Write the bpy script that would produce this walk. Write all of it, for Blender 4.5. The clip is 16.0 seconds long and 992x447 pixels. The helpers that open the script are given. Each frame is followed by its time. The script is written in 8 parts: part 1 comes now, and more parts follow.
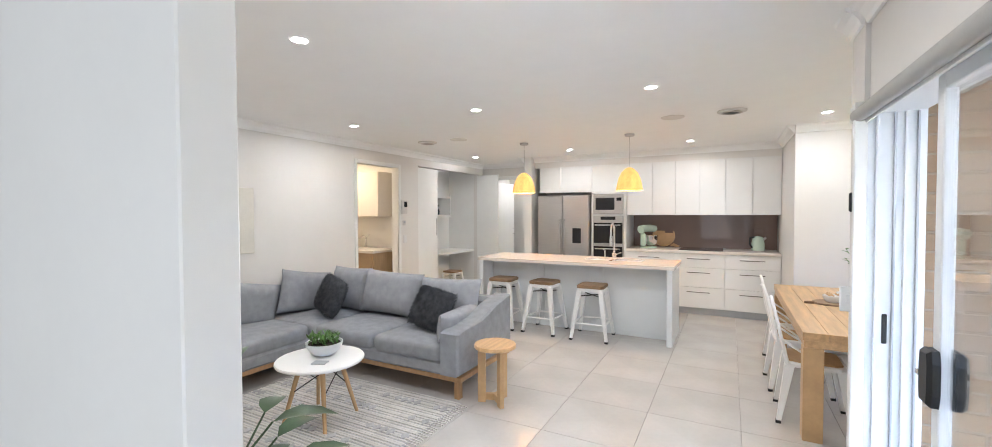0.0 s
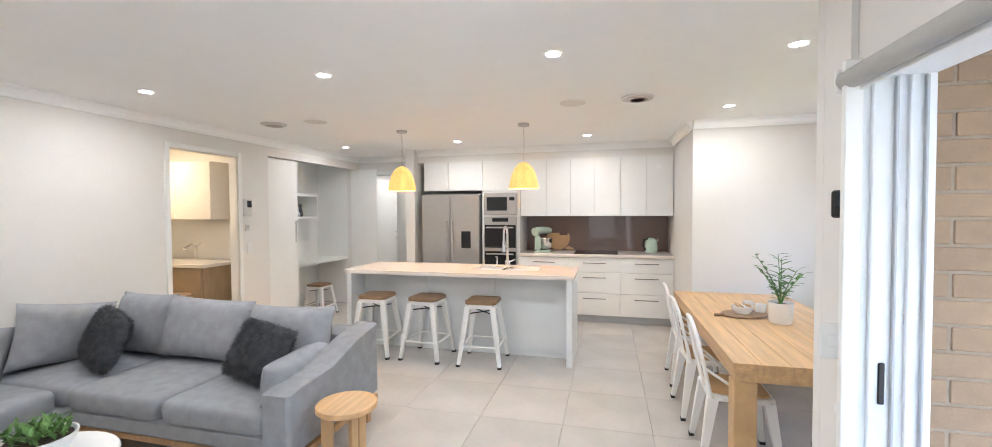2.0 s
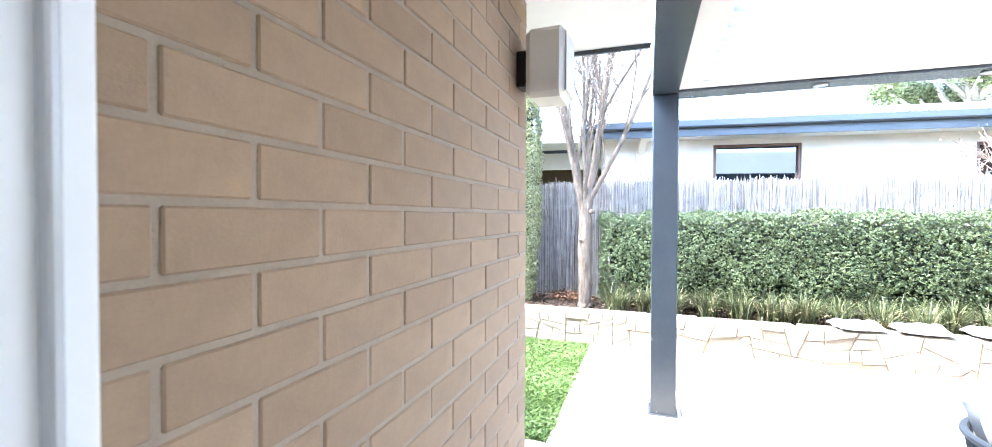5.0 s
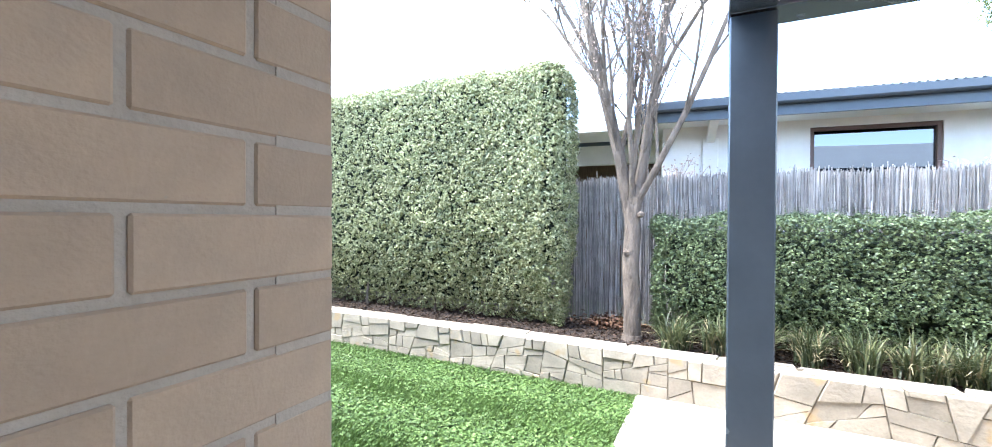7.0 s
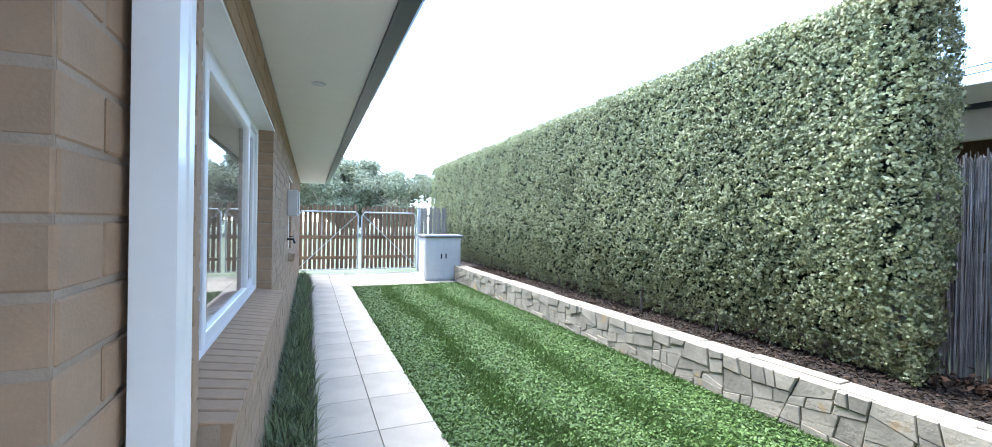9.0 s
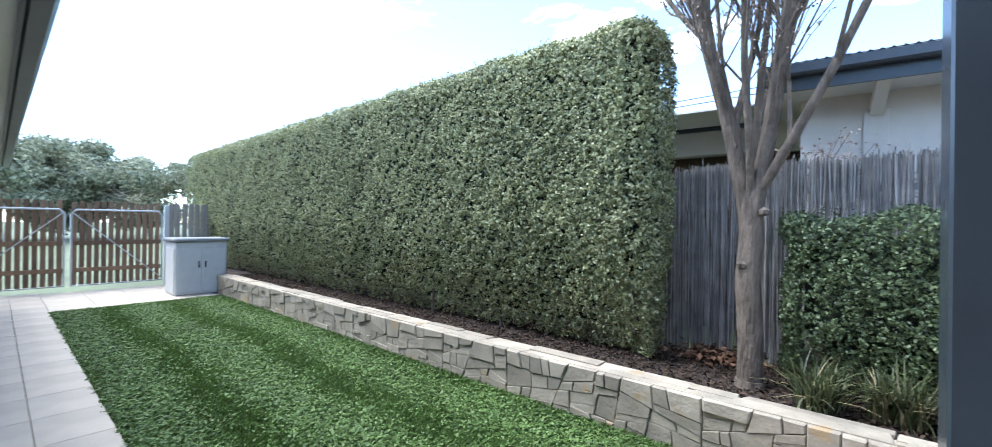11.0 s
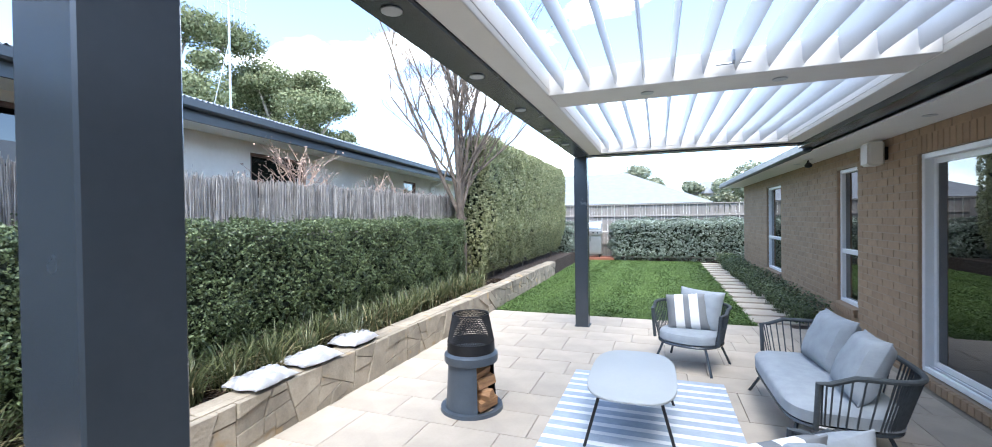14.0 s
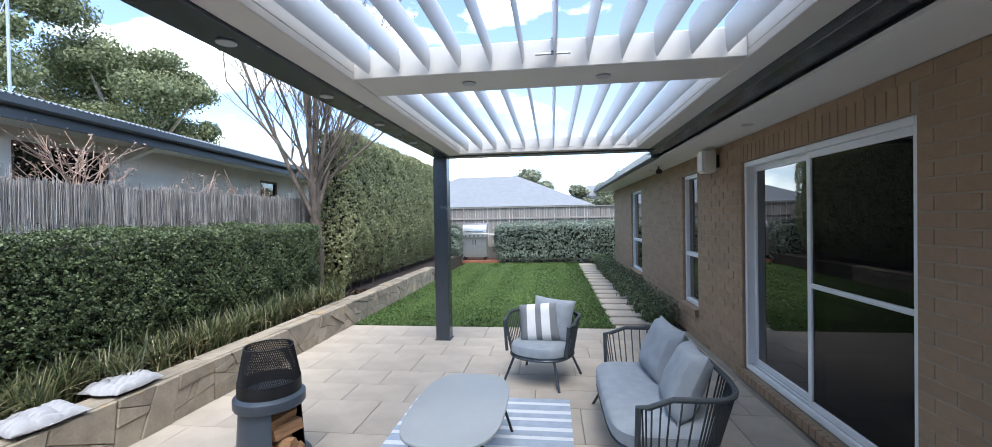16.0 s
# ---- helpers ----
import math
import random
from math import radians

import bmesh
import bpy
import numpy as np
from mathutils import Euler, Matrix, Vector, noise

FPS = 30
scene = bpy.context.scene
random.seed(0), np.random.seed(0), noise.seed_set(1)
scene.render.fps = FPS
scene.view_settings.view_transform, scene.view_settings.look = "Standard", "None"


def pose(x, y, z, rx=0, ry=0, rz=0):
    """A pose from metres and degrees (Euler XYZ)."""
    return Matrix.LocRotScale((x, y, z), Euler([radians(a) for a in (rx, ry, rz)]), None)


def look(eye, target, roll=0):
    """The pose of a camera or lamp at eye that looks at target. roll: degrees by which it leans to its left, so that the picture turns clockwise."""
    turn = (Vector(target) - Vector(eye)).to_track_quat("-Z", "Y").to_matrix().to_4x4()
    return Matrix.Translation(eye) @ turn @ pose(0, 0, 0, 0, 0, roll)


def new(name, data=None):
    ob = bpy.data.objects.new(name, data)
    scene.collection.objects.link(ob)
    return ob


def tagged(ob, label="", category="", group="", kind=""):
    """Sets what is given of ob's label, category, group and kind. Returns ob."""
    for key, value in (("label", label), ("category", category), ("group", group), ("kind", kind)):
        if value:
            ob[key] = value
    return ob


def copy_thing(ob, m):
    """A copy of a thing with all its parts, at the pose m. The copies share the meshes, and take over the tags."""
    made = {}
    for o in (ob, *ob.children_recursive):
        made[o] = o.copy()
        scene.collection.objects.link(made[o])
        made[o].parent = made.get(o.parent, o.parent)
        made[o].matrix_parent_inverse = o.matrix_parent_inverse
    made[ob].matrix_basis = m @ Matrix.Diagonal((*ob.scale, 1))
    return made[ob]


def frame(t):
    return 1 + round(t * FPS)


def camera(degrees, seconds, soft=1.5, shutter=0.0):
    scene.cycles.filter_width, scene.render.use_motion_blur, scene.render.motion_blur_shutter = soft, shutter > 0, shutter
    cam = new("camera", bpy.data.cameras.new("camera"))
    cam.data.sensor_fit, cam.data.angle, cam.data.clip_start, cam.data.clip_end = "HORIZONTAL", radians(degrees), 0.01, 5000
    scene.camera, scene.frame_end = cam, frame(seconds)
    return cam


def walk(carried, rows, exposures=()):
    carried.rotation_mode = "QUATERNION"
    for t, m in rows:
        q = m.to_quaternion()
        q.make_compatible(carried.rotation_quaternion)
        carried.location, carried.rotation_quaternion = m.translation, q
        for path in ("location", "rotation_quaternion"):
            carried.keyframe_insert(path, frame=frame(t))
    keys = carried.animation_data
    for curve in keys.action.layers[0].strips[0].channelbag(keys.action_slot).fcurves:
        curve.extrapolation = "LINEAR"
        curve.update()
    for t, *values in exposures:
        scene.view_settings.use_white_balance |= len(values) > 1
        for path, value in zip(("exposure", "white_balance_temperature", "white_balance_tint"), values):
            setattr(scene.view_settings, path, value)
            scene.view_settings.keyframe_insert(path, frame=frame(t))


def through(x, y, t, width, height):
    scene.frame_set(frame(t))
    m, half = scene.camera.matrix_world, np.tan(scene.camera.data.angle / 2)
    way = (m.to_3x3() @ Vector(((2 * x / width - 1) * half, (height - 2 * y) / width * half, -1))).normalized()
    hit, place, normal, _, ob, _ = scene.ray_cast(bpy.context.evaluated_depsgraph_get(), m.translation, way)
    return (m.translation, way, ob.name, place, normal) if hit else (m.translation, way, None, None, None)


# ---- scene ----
cam = camera(97.0, 16.0, soft=0.85, shutter=0.1)
PATH = [
    (0, (0.073, 0.256, 1.479), (-0.868, 2.02, 1.428), -0.2),
    (0.5, (0.055, 0.416, 1.493), (-0.854, 2.197, 1.443), -0.3),
    (1, (-0.004, 0.65, 1.501), (-0.897, 2.439, 1.448), -0.4),
    (1.5, (-0.073, 0.869, 1.495), (-0.857, 2.708, 1.442), -0.3),
    (2, (-0.147, 1.141, 1.502), (-0.64, 3.078, 1.446), -0.3),
    (2.5, (-0.195, 1.402, 1.498), (-0.304, 3.398, 1.443), -0.3),
    (3, (-0.15, 1.695, 1.478), (0.284, 3.647, 1.428), -0.1),
    (3.5, (-0.067, 1.921, 1.48), (0.838, 3.704, 1.434), -0.1),
    (4, (0.095, 2.128, 1.453), (1.488, 3.564, 1.43), 0.2),
    (4.5, (0.353, 2.313, 1.457), (2.09, 3.304, 1.42), 0.2),
    (5.0, (0.6, 2.37, 1.455), (2.491, 3.021, 1.42), 0.2),
    (5.6, (0.98, 2.42, 1.457), (2.95, 2.767, 1.422), 0.3),
    (6.3, (1.5, 2.42, 1.464), (3.441, 2.904, 1.434), 0.4),
    (6.8, (1.869, 2.39, 1.467), (3.719, 3.147, 1.434), 0.4),
    (7, (1.969, 2.376, 1.461), (3.754, 3.278, 1.442), 0.3),
    (7.5, (2.224, 2.368, 1.446), (3.804, 3.594, 1.425), -0.1),
    (8, (2.475, 2.208, 1.387), (3.787, 3.717, 1.392), 0.4),
    (8.2, (2.55, 2.174, 1.384), (3.754, 3.771, 1.38), 0.9),
    (9.2, (2.7, 2.235, 1.39), (3.449, 4.089, 1.385), 0.9),
    (10.3, (2.83, 2.302, 1.401), (3.777, 4.064, 1.386), 1.0),
    (10.5, (2.818, 2.354, 1.441), (3.872, 4.054, 1.414), 0.8),
    (11, (2.958, 2.444, 1.406), (4.464, 3.76, 1.408), 0.7),
    (11.5, (3.056, 2.637, 1.523), (4.961, 3.246, 1.489), 0.3),
    (12, (3.136, 2.712, 1.503), (5.115, 2.421, 1.491), -0.1),
    (12.5, (3.189, 2.76, 1.515), (4.934, 1.783, 1.501), -0.5),
    (13, (3.244, 2.797, 1.514), (4.62, 1.345, 1.495), -0.6),
    (13.5, (3.306, 2.779, 1.514), (4.35, 1.073, 1.493), -0.7),
    (14, (3.315, 2.798, 1.522), (4.007, 0.922, 1.497), -0.8),
    (14.5, (3.307, 2.774, 1.519), (3.723, 0.818, 1.493), -0.8),
    (15, (3.224, 2.688, 1.524), (3.484, 0.705, 1.499), -1.0),
    (15.5, (3.066, 2.517, 1.551), (3.314, 0.532, 1.527), -1.0),
    (16, (2.867, 2.152, 1.562), (3.121, 0.169, 1.537), -1.0),
]
walk(cam, [(t, look(eye, target, roll)) for t, eye, target, roll in PATH],
     exposures=[(0, 4.8, 6050, 10), (3.0, 4.88, 6100, 10), (4.5, 4.65, 6200, 10), (4.8, 4.55, 6150, 10), (6.8, 3.65, 6100, 9), (7.6, 3.3, 6000, 8), (8.2, 3.12, 5900, 8),
                (10.3, 2.4, 5800, 6), (11.0, 2.2, 5850, 7), (12.0, 2.32, 5950, 8), (13.0, 2.32, 6050, 8), (14.5, 2.02, 6200, 9), (16.0, 1.6, 6250, 9)])

# ---- light ----
SUN_UP, SUN_ROUND = 62.0, 334.0
world = bpy.data.worlds.new("sky")
scene.world = world
world.use_nodes = True
wn, wl = world.node_tree.nodes, world.node_tree.links
wn.clear()
w_out, w_bg = wn.new("ShaderNodeOutputWorld"), wn.new("ShaderNodeBackground")
w_sky = wn.new("ShaderNodeTexSky")
w_sky.sky_type, w_sky.sun_disc = "NISHITA", False
w_sky.sun_elevation, w_sky.sun_rotation = radians(SUN_UP), radians(SUN_ROUND)
w_sky.air_density, w_sky.dust_density, w_sky.ozone_density = 0.75, 0.25, 2.0
w_co, w_map, w_noise, w_ramp, w_mix = (wn.new("ShaderNode" + k) for k in ("TexCoord", "Mapping", "TexNoise", "ValToRGB", "MixRGB"))
w_map.inputs["Scale"].default_value = (1.6, 1.6, 4.0)
w_noise.inputs["Scale"].default_value, w_noise.inputs["Detail"].default_value, w_noise.inputs["Roughness"].default_value = 1.7, 6.0, 0.55
w_ramp.color_ramp.elements[0].position, w_ramp.color_ramp.elements[1].position = 0.545, 0.68
w_ramp.color_ramp.elements[0].color = (0.02, 0.02, 0.02, 1)
w_mix.inputs[2].default_value = (11.6, 12.2, 12.3, 1)
wl.new(w_co.outputs["Generated"], w_map.inputs["Vector"])
wl.new(w_map.outputs[0], w_noise.inputs["Vector"])
wl.new(w_noise.outputs["Fac"], w_ramp.inputs[0])
wl.new(w_ramp.outputs[0], w_mix.inputs[0])
wl.new(w_sky.outputs[0], w_mix.inputs[1])
wl.new(w_mix.outputs[0], w_bg.inputs["Color"])
wl.new(w_bg.outputs[0], w_out.inputs[0])
w_bg.inputs["Strength"].default_value = 0.15

sun = new("sun", bpy.data.lights.new("sun", "SUN"))
sun.data.energy, sun.data.angle, sun.data.color = 2.0, radians(45), (1.0, 0.96, 0.9)
sun.matrix_world = look((0, 0, 20), Vector((0, 0, 20)) - Vector((math.sin(radians(SUN_ROUND)) * math.cos(radians(SUN_UP)),
                        math.cos(radians(SUN_ROUND)) * math.cos(radians(SUN_UP)), math.sin(radians(SUN_UP)))))


def lamp(name, m, kind, watts, color, size=0.1, size_y=None):
    ob = new(name, bpy.data.lights.new(name, kind))
    ob.data.energy, ob.data.color = watts, color
    if kind == "AREA":
        ob.data.size = size
        ob.data.shape = "DISK"
        if size_y:
            ob.data.shape, ob.data.size_y = "RECTANGLE", size_y
    else:
        ob.data.shadow_soft_size = size
    ob.matrix_world = m
    return ob


# added fill lamps: daylight inside door_2, and one at the windowless south wall
lamp("daylight_fill", look((0.55, -1.6, 1.05), (-2, -1.6, 1.0)), "AREA", 1.7, (0.93, 0.97, 1.0), 2.0, 1.9)
lamp("daylight_fill", look((-1.0, -2.9, 1.3), (-1.0, 0, 1.3)), "AREA", 0.5, (0.93, 0.97, 1.0), 2.2, 1.6)
DOWNLIGHTS = [(x, y) for y in (1.84, 3.67) for x in (-3.45, -1.95, -0.45)] + [(0.85, 3.86), (0.86, 5.31), (-0.39, 6.48), (-2.02, 6.5), (-3.67, 6.55), (-3.45, 8.3)]
for dx, dy in DOWNLIGHTS:
    lamp("downlight_lamp", look((dx, dy, 2.388), (dx, dy, 0), 0), "AREA", 0.36 if dy < 5.5 else 0.31, (1.0, 0.955, 0.90), 0.08)


# ---- materials ----
def mat(name, color, rough=0.6, metal=0.0, var=0.12, scale=6.0, bump=0.15, bscale=120.0, island=0.0, objrand=0.0, fleck=None,
        stretch=None, trans=0.0, spec=0.5, emit=None, coat=0.0, dist=0.004, blotch=0.0, sub=None):
    m = bpy.data.materials.new(name)
    m.use_nodes = True
    n, l = m.node_tree.nodes, m.node_tree.links
    b = n["Principled BSDF"]
    b.inputs["Roughness"].default_value, b.inputs["Metallic"].default_value = rough, metal
    b.inputs["Specular IOR Level"].default_value = spec
    b.inputs["Coat Weight"].default_value = coat
    if trans:
        b.inputs["Transmission Weight"].default_value = trans
    co = n.new("ShaderNodeTexCoord")
    vec = co.outputs["Object"]
    if stretch:
        mp = n.new("ShaderNodeMapping")
        mp.inputs["Scale"].default_value = stretch
        l.new(vec, mp.inputs["Vector"])
        vec = mp.outputs[0]
    rgb = n.new("ShaderNodeRGB")
    rgb.outputs[0].default_value = (*color, 1)
    out = rgb.outputs[0]

    def vary(value, amount, source):
        mr = n.new("ShaderNodeMapRange")
        mr.inputs["To Min"].default_value, mr.inputs["To Max"].default_value = 1 - amount, 1 + amount
        l.new(value, mr.inputs["Value"])
        hs = n.new("ShaderNodeHueSaturation")
        l.new(mr.outputs[0], hs.inputs["Value"])
        l.new(source, hs.inputs["Color"])
        return hs.outputs[0]

    if var:
        t = n.new("ShaderNodeTexNoise")
        t.inputs["Scale"].default_value, t.inputs["Detail"].default_value = scale, 5
        l.new(vec, t.inputs["Vector"])
        mr = n.new("ShaderNodeMapRange")
        mr.inputs["From Min"].default_value, mr.inputs["From Max"].default_value = 0.3, 0.7
        l.new(t.outputs["Fac"], mr.inputs["Value"])
        out = vary(mr.outputs[0], var, out)
        t2 = n.new("ShaderNodeTexNoise")
        t2.inputs["Scale"].default_value, t2.inputs["Detail"].default_value = scale * 9, 3
        l.new(vec, t2.inputs["Vector"])
        out = vary(t2.outputs["Fac"], var * 0.8, out)
        rr = n.new("ShaderNodeMapRange")
        rr.inputs["To Min"].default_value, rr.inputs["To Max"].default_value = max(0.02, rough * 0.85), min(1, rough * 1.15)
        l.new(t.outputs["Fac"], rr.inputs["Value"])
        l.new(rr.outputs[0], b.inputs["Roughness"])
    if blotch:
        t3 = n.new("ShaderNodeTexNoise")
        t3.inputs["Scale"].default_value, t3.inputs["Detail"].default_value = 1.1, 4
        l.new(co.outputs["Object"], t3.inputs["Vector"])
        mr = n.new("ShaderNodeMapRange")
        mr.inputs["From Min"].default_value, mr.inputs["From Max"].default_value = 0.35, 0.65
        l.new(t3.outputs["Fac"], mr.inputs["Value"])
        out = vary(mr.outputs[0], blotch, out)
    if island:
        g = n.new("ShaderNodeNewGeometry")
        out = vary(g.outputs["Random Per Island"], island, out)
    if objrand:
        g = n.new("ShaderNodeObjectInfo")
        out = vary(g.outputs["Random"], objrand, out)
    if fleck:
        v = n.new("ShaderNodeTexNoise")
        v.inputs["Scale"].default_value = fleck[1]
        l.new(vec, v.inputs["Vector"])
        r = n.new("ShaderNodeValToRGB")
        r.color_ramp.elements[0].position, r.color_ramp.elements[1].position = fleck[2], fleck[2] + 0.08
        l.new(v.outputs["Fac"], r.inputs[0])
        mx = n.new("ShaderNodeMixRGB")
        mx.inputs[2].default_value = (*fleck[0], 1)
        l.new(r.outputs[0], mx.inputs[0])
        l.new(out, mx.inputs[1])
        out = mx.outputs[0]
    l.new(out, b.inputs["Base Color"])
    if bump:
        t = n.new("ShaderNodeTexNoise")
        t.inputs["Scale"].default_value, t.inputs["Detail"].default_value = bscale, 4
        l.new(vec, t.inputs["Vector"])
        bp = n.new("ShaderNodeBump")
        bp.inputs["Strength"].default_value, bp.inputs["Distance"].default_value = bump, dist
        l.new(t.outputs["Fac"], bp.inputs["Height"])
        l.new(bp.outputs[0], b.inputs["Normal"])
    if emit:
        b.inputs["Emission Color"].default_value, b.inputs["Emission Strength"].default_value = (*emit[0], 1), emit[1]
    if sub:
        b.inputs["Subsurface Weight"].default_value = sub
        b.inputs["Subsurface Radius"].default_value = (0.05, 0.05, 0.05)
    return m


def glass(name, tint=(1, 1, 1), mix=0.05, rough=0.0):
    """Thin window glass: a clear sheet with a mirror's gloss at the slant."""
    m = bpy.data.materials.new(name)
    m.use_nodes = True
    n, l = m.node_tree.nodes, m.node_tree.links
    n.clear()
    o, mx, tr, gl, lw, pw, ma = (n.new("ShaderNode" + k) for k in ("OutputMaterial", "MixShader", "BsdfTransparent", "BsdfGlossy", "LayerWeight", "Math", "Math"))
    tr.inputs[0].default_value = (*tint, 1)
    gl.inputs["Roughness"].default_value = rough
    lw.inputs["Blend"].default_value = 0.5
    pw.operation, ma.operation = "POWER", "MULTIPLY_ADD"
    pw.inputs[1].default_value = 4.0
    ma.inputs[1].default_value, ma.inputs[2].default_value = 0.85, mix
    l.new(lw.outputs["Facing"], pw.inputs[0])
    l.new(pw.outputs[0], ma.inputs[0])
    l.new(ma.outputs[0], mx.inputs[0])
    l.new(tr.outputs[0], mx.inputs[1])
    l.new(gl.outputs[0], mx.inputs[2])
    l.new(mx.outputs[0], o.inputs[0])
    return m


def leaf_mat(name, dark, mid, light, rough=0.5, spec=0.3, through=0.22, patch=0.16):
    """Leaves of three tones, each leaf its own, in patches, and some light coming through them."""
    m = bpy.data.materials.new(name)
    m.use_nodes = True
    n, l = m.node_tree.nodes, m.node_tree.links
    b, o = n["Principled BSDF"], n["Material Output"]
    g, ramp, co, tn, mr, hs, tr, mx = (n.new("ShaderNode" + k) for k in ("NewGeometry", "ValToRGB", "TexCoord", "TexNoise", "MapRange", "HueSaturation", "BsdfTranslucent", "MixShader"))
    e = ramp.color_ramp.elements
    e[0].color, e[1].color = (*dark, 1), (*light, 1)
    e.new(0.5).color = (*mid, 1)
    l.new(g.outputs["Random Per Island"], ramp.inputs[0])
    l.new(co.outputs["Object"], tn.inputs["Vector"])
    tn.inputs["Scale"].default_value, tn.inputs["Detail"].default_value = 1.7, 4
    mr.inputs["From Min"].default_value, mr.inputs["From Max"].default_value = 0.3, 0.7
    mr.inputs["To Min"].default_value, mr.inputs["To Max"].default_value = 1 - patch, 1 + patch
    l.new(tn.outputs["Fac"], mr.inputs["Value"])
    l.new(mr.outputs[0], hs.inputs["Value"])
    l.new(ramp.outputs[0], hs.inputs["Color"])
    l.new(hs.outputs[0], b.inputs["Base Color"])
    l.new(hs.outputs[0], tr.inputs["Color"])
    b.inputs["Roughness"].default_value, b.inputs["Specular IOR Level"].default_value = rough, spec
    mx.inputs[0].default_value = through
    l.new(b.outputs[0], mx.inputs[1])
    l.new(tr.outputs[0], mx.inputs[2])
    l.new(mx.outputs[0], o.inputs[0])
    return m


M_WALL = mat("wall_paint", (0.74, 0.72, 0.69), 0.7, var=0.015, scale=3, bump=0.05, bscale=400)
M_CEIL = mat("ceiling_paint", (0.91, 0.91, 0.90), 0.8, var=0.01, bump=0.04, bscale=400)
M_TRIM = mat("white_gloss_paint", (0.82, 0.82, 0.8), 0.35, var=0.015, bump=0.02)
M_CAB = mat("white_cabinet_gloss", (0.82, 0.82, 0.81), 0.12, var=0.01, bump=0.0, coat=0.3)
M_STONETOP = mat("pale_stone_benchtop", (0.78, 0.72, 0.66), 0.2, var=0.03, scale=40, bump=0.0, fleck=((0.6, 0.54, 0.48), 260, 0.66))
M_ISLAND = mat("pale_grey_panel", (0.72, 0.74, 0.75), 0.3, var=0.015, bump=0.02)
M_FLOOR = mat("floor_tile", (0.52, 0.50, 0.475), 0.2, var=0.05, scale=3, bump=0.03, bscale=60, objrand=0.03, blotch=0.03)
M_GROUT = mat("grout", (0.47, 0.45, 0.425), 0.7)
M_STEEL = mat("brushed_steel", (0.50, 0.49, 0.48), 0.32, 0.9, var=0.06, scale=5, stretch=(1, 1, 40), bump=0.03, bscale=90)
M_DARKSTEEL = mat("dark_brushed_handle", (0.16, 0.15, 0.14), 0.4, 0.6, var=0.06, bump=0.02)
M_CHROME = mat("chrome", (0.8, 0.8, 0.82), 0.08, 1.0, var=0.02, bump=0.0)
M_BLACKGLASS = mat("black_glass", (0.015, 0.015, 0.017), 0.06, var=0.0, bump=0.0)
M_BLACK = mat("black_plastic", (0.007, 0.007, 0.008), 0.45, var=0.1, bump=0.05)
M_SPLASH = mat("brown_glass_splashback", (0.20, 0.135, 0.115), 0.06, var=0.02, bump=0.0)
M_SOFA = mat("grey_woven_fabric", (0.30, 0.31, 0.33), 0.95, var=0.10, scale=14, bump=0.5, bscale=700, spec=0.2)
M_CUSH = mat("pale_grey_fabric", (0.33, 0.34, 0.365), 0.95, var=0.10, scale=14, bump=0.5, bscale=700, spec=0.2)
M_FUR = mat("dark_grey_fur", (0.10, 0.105, 0.115), 0.95, var=0.35, scale=22, bump=0.8, bscale=160, spec=0.2, dist=0.02)
M_OAK = mat("oiled_oak", (0.52, 0.335, 0.165), 0.42, var=0.16, scale=3, stretch=(1, 1, 1), bump=0.06, bscale=60)
M_OAKY = mat("oak_grain_along", (0.56, 0.36, 0.18), 0.38, var=0.20, scale=3.2, stretch=(9, 0.7, 9), bump=0.08, bscale=25)
M_LEGOAK = mat("warm_oak_leg", (0.42, 0.25, 0.12), 0.5, var=0.15, scale=5, stretch=(6, 6, 1), bump=0.06)
M_SEATWOOD = mat("dark_seat_wood", (0.26, 0.16, 0.09), 0.5, var=0.2, scale=6, stretch=(1, 8, 1), bump=0.08)
M_WHITEMETAL = mat("white_powder_coat", (0.83, 0.83, 0.82), 0.3, var=0.02, bump=0.03)
M_WHITE = mat("white_ceramic", (0.8, 0.8, 0.79), 0.25, var=0.02, bump=0.0)
M_MINT = mat("mint_enamel", (0.50, 0.62, 0.52), 0.22, var=0.02, bump=0.0, coat=0.4)
M_LEAF = mat("plant_leaf", (0.09, 0.20, 0.045), 0.45, var=0.2, scale=20, bump=0.1, island=0.35)
M_DARKLEAF = mat("rubber_plant_leaf", (0.035, 0.075, 0.03), 0.3, var=0.25, scale=14, bump=0.1, island=0.25)
M_PENDANT = mat("woven_amber_shade", (0.78, 0.42, 0.135), 0.7, var=0.25, scale=12, stretch=(1, 1, 0.25), bump=0.4, bscale=90, sub=0.3,
                emit=((1.0, 0.50, 0.14), 0.035))
M_BULB = mat("warm_bulb", (1, 0.8, 0.5), 0.4, var=0, bump=0, emit=((1.0, 0.62, 0.25), 1.5))
M_DOWN = mat("downlight_lens", (1, 1, 1), 0.4, var=0, bump=0, emit=((1.0, 0.97, 0.92), 3))
M_GLASS = glass("window_glass")
M_SCREENGLASS = glass("dark_screened_glass", (0.16, 0.17, 0.18), 0.015)
# the dark tint stands in for dim rooms behind the panes
M_DIMGLASS = glass("dim_room_glass", (0.14, 0.155, 0.16), 0.16)
M_ALU = mat("white_aluminium", (0.76, 0.78, 0.80), 0.35, 0.0, var=0.03, bump=0.02)
M_DOWNPIPE = mat("white_painted_steel", (0.72, 0.72, 0.70), 0.3, var=0.04, scale=4, bump=0.02)
M_GREYALU = mat("grey_aluminium", (0.45, 0.47, 0.50), 0.35, 0.3, var=0.03, bump=0.02)
M_BRICK = mat("tan_brick", (0.31, 0.214, 0.137), 0.85, var=0.10, scale=16, bump=0.35, bscale=180, objrand=0.08, fleck=((0.27, 0.21, 0.15), 45, 0.74), dist=0.003)
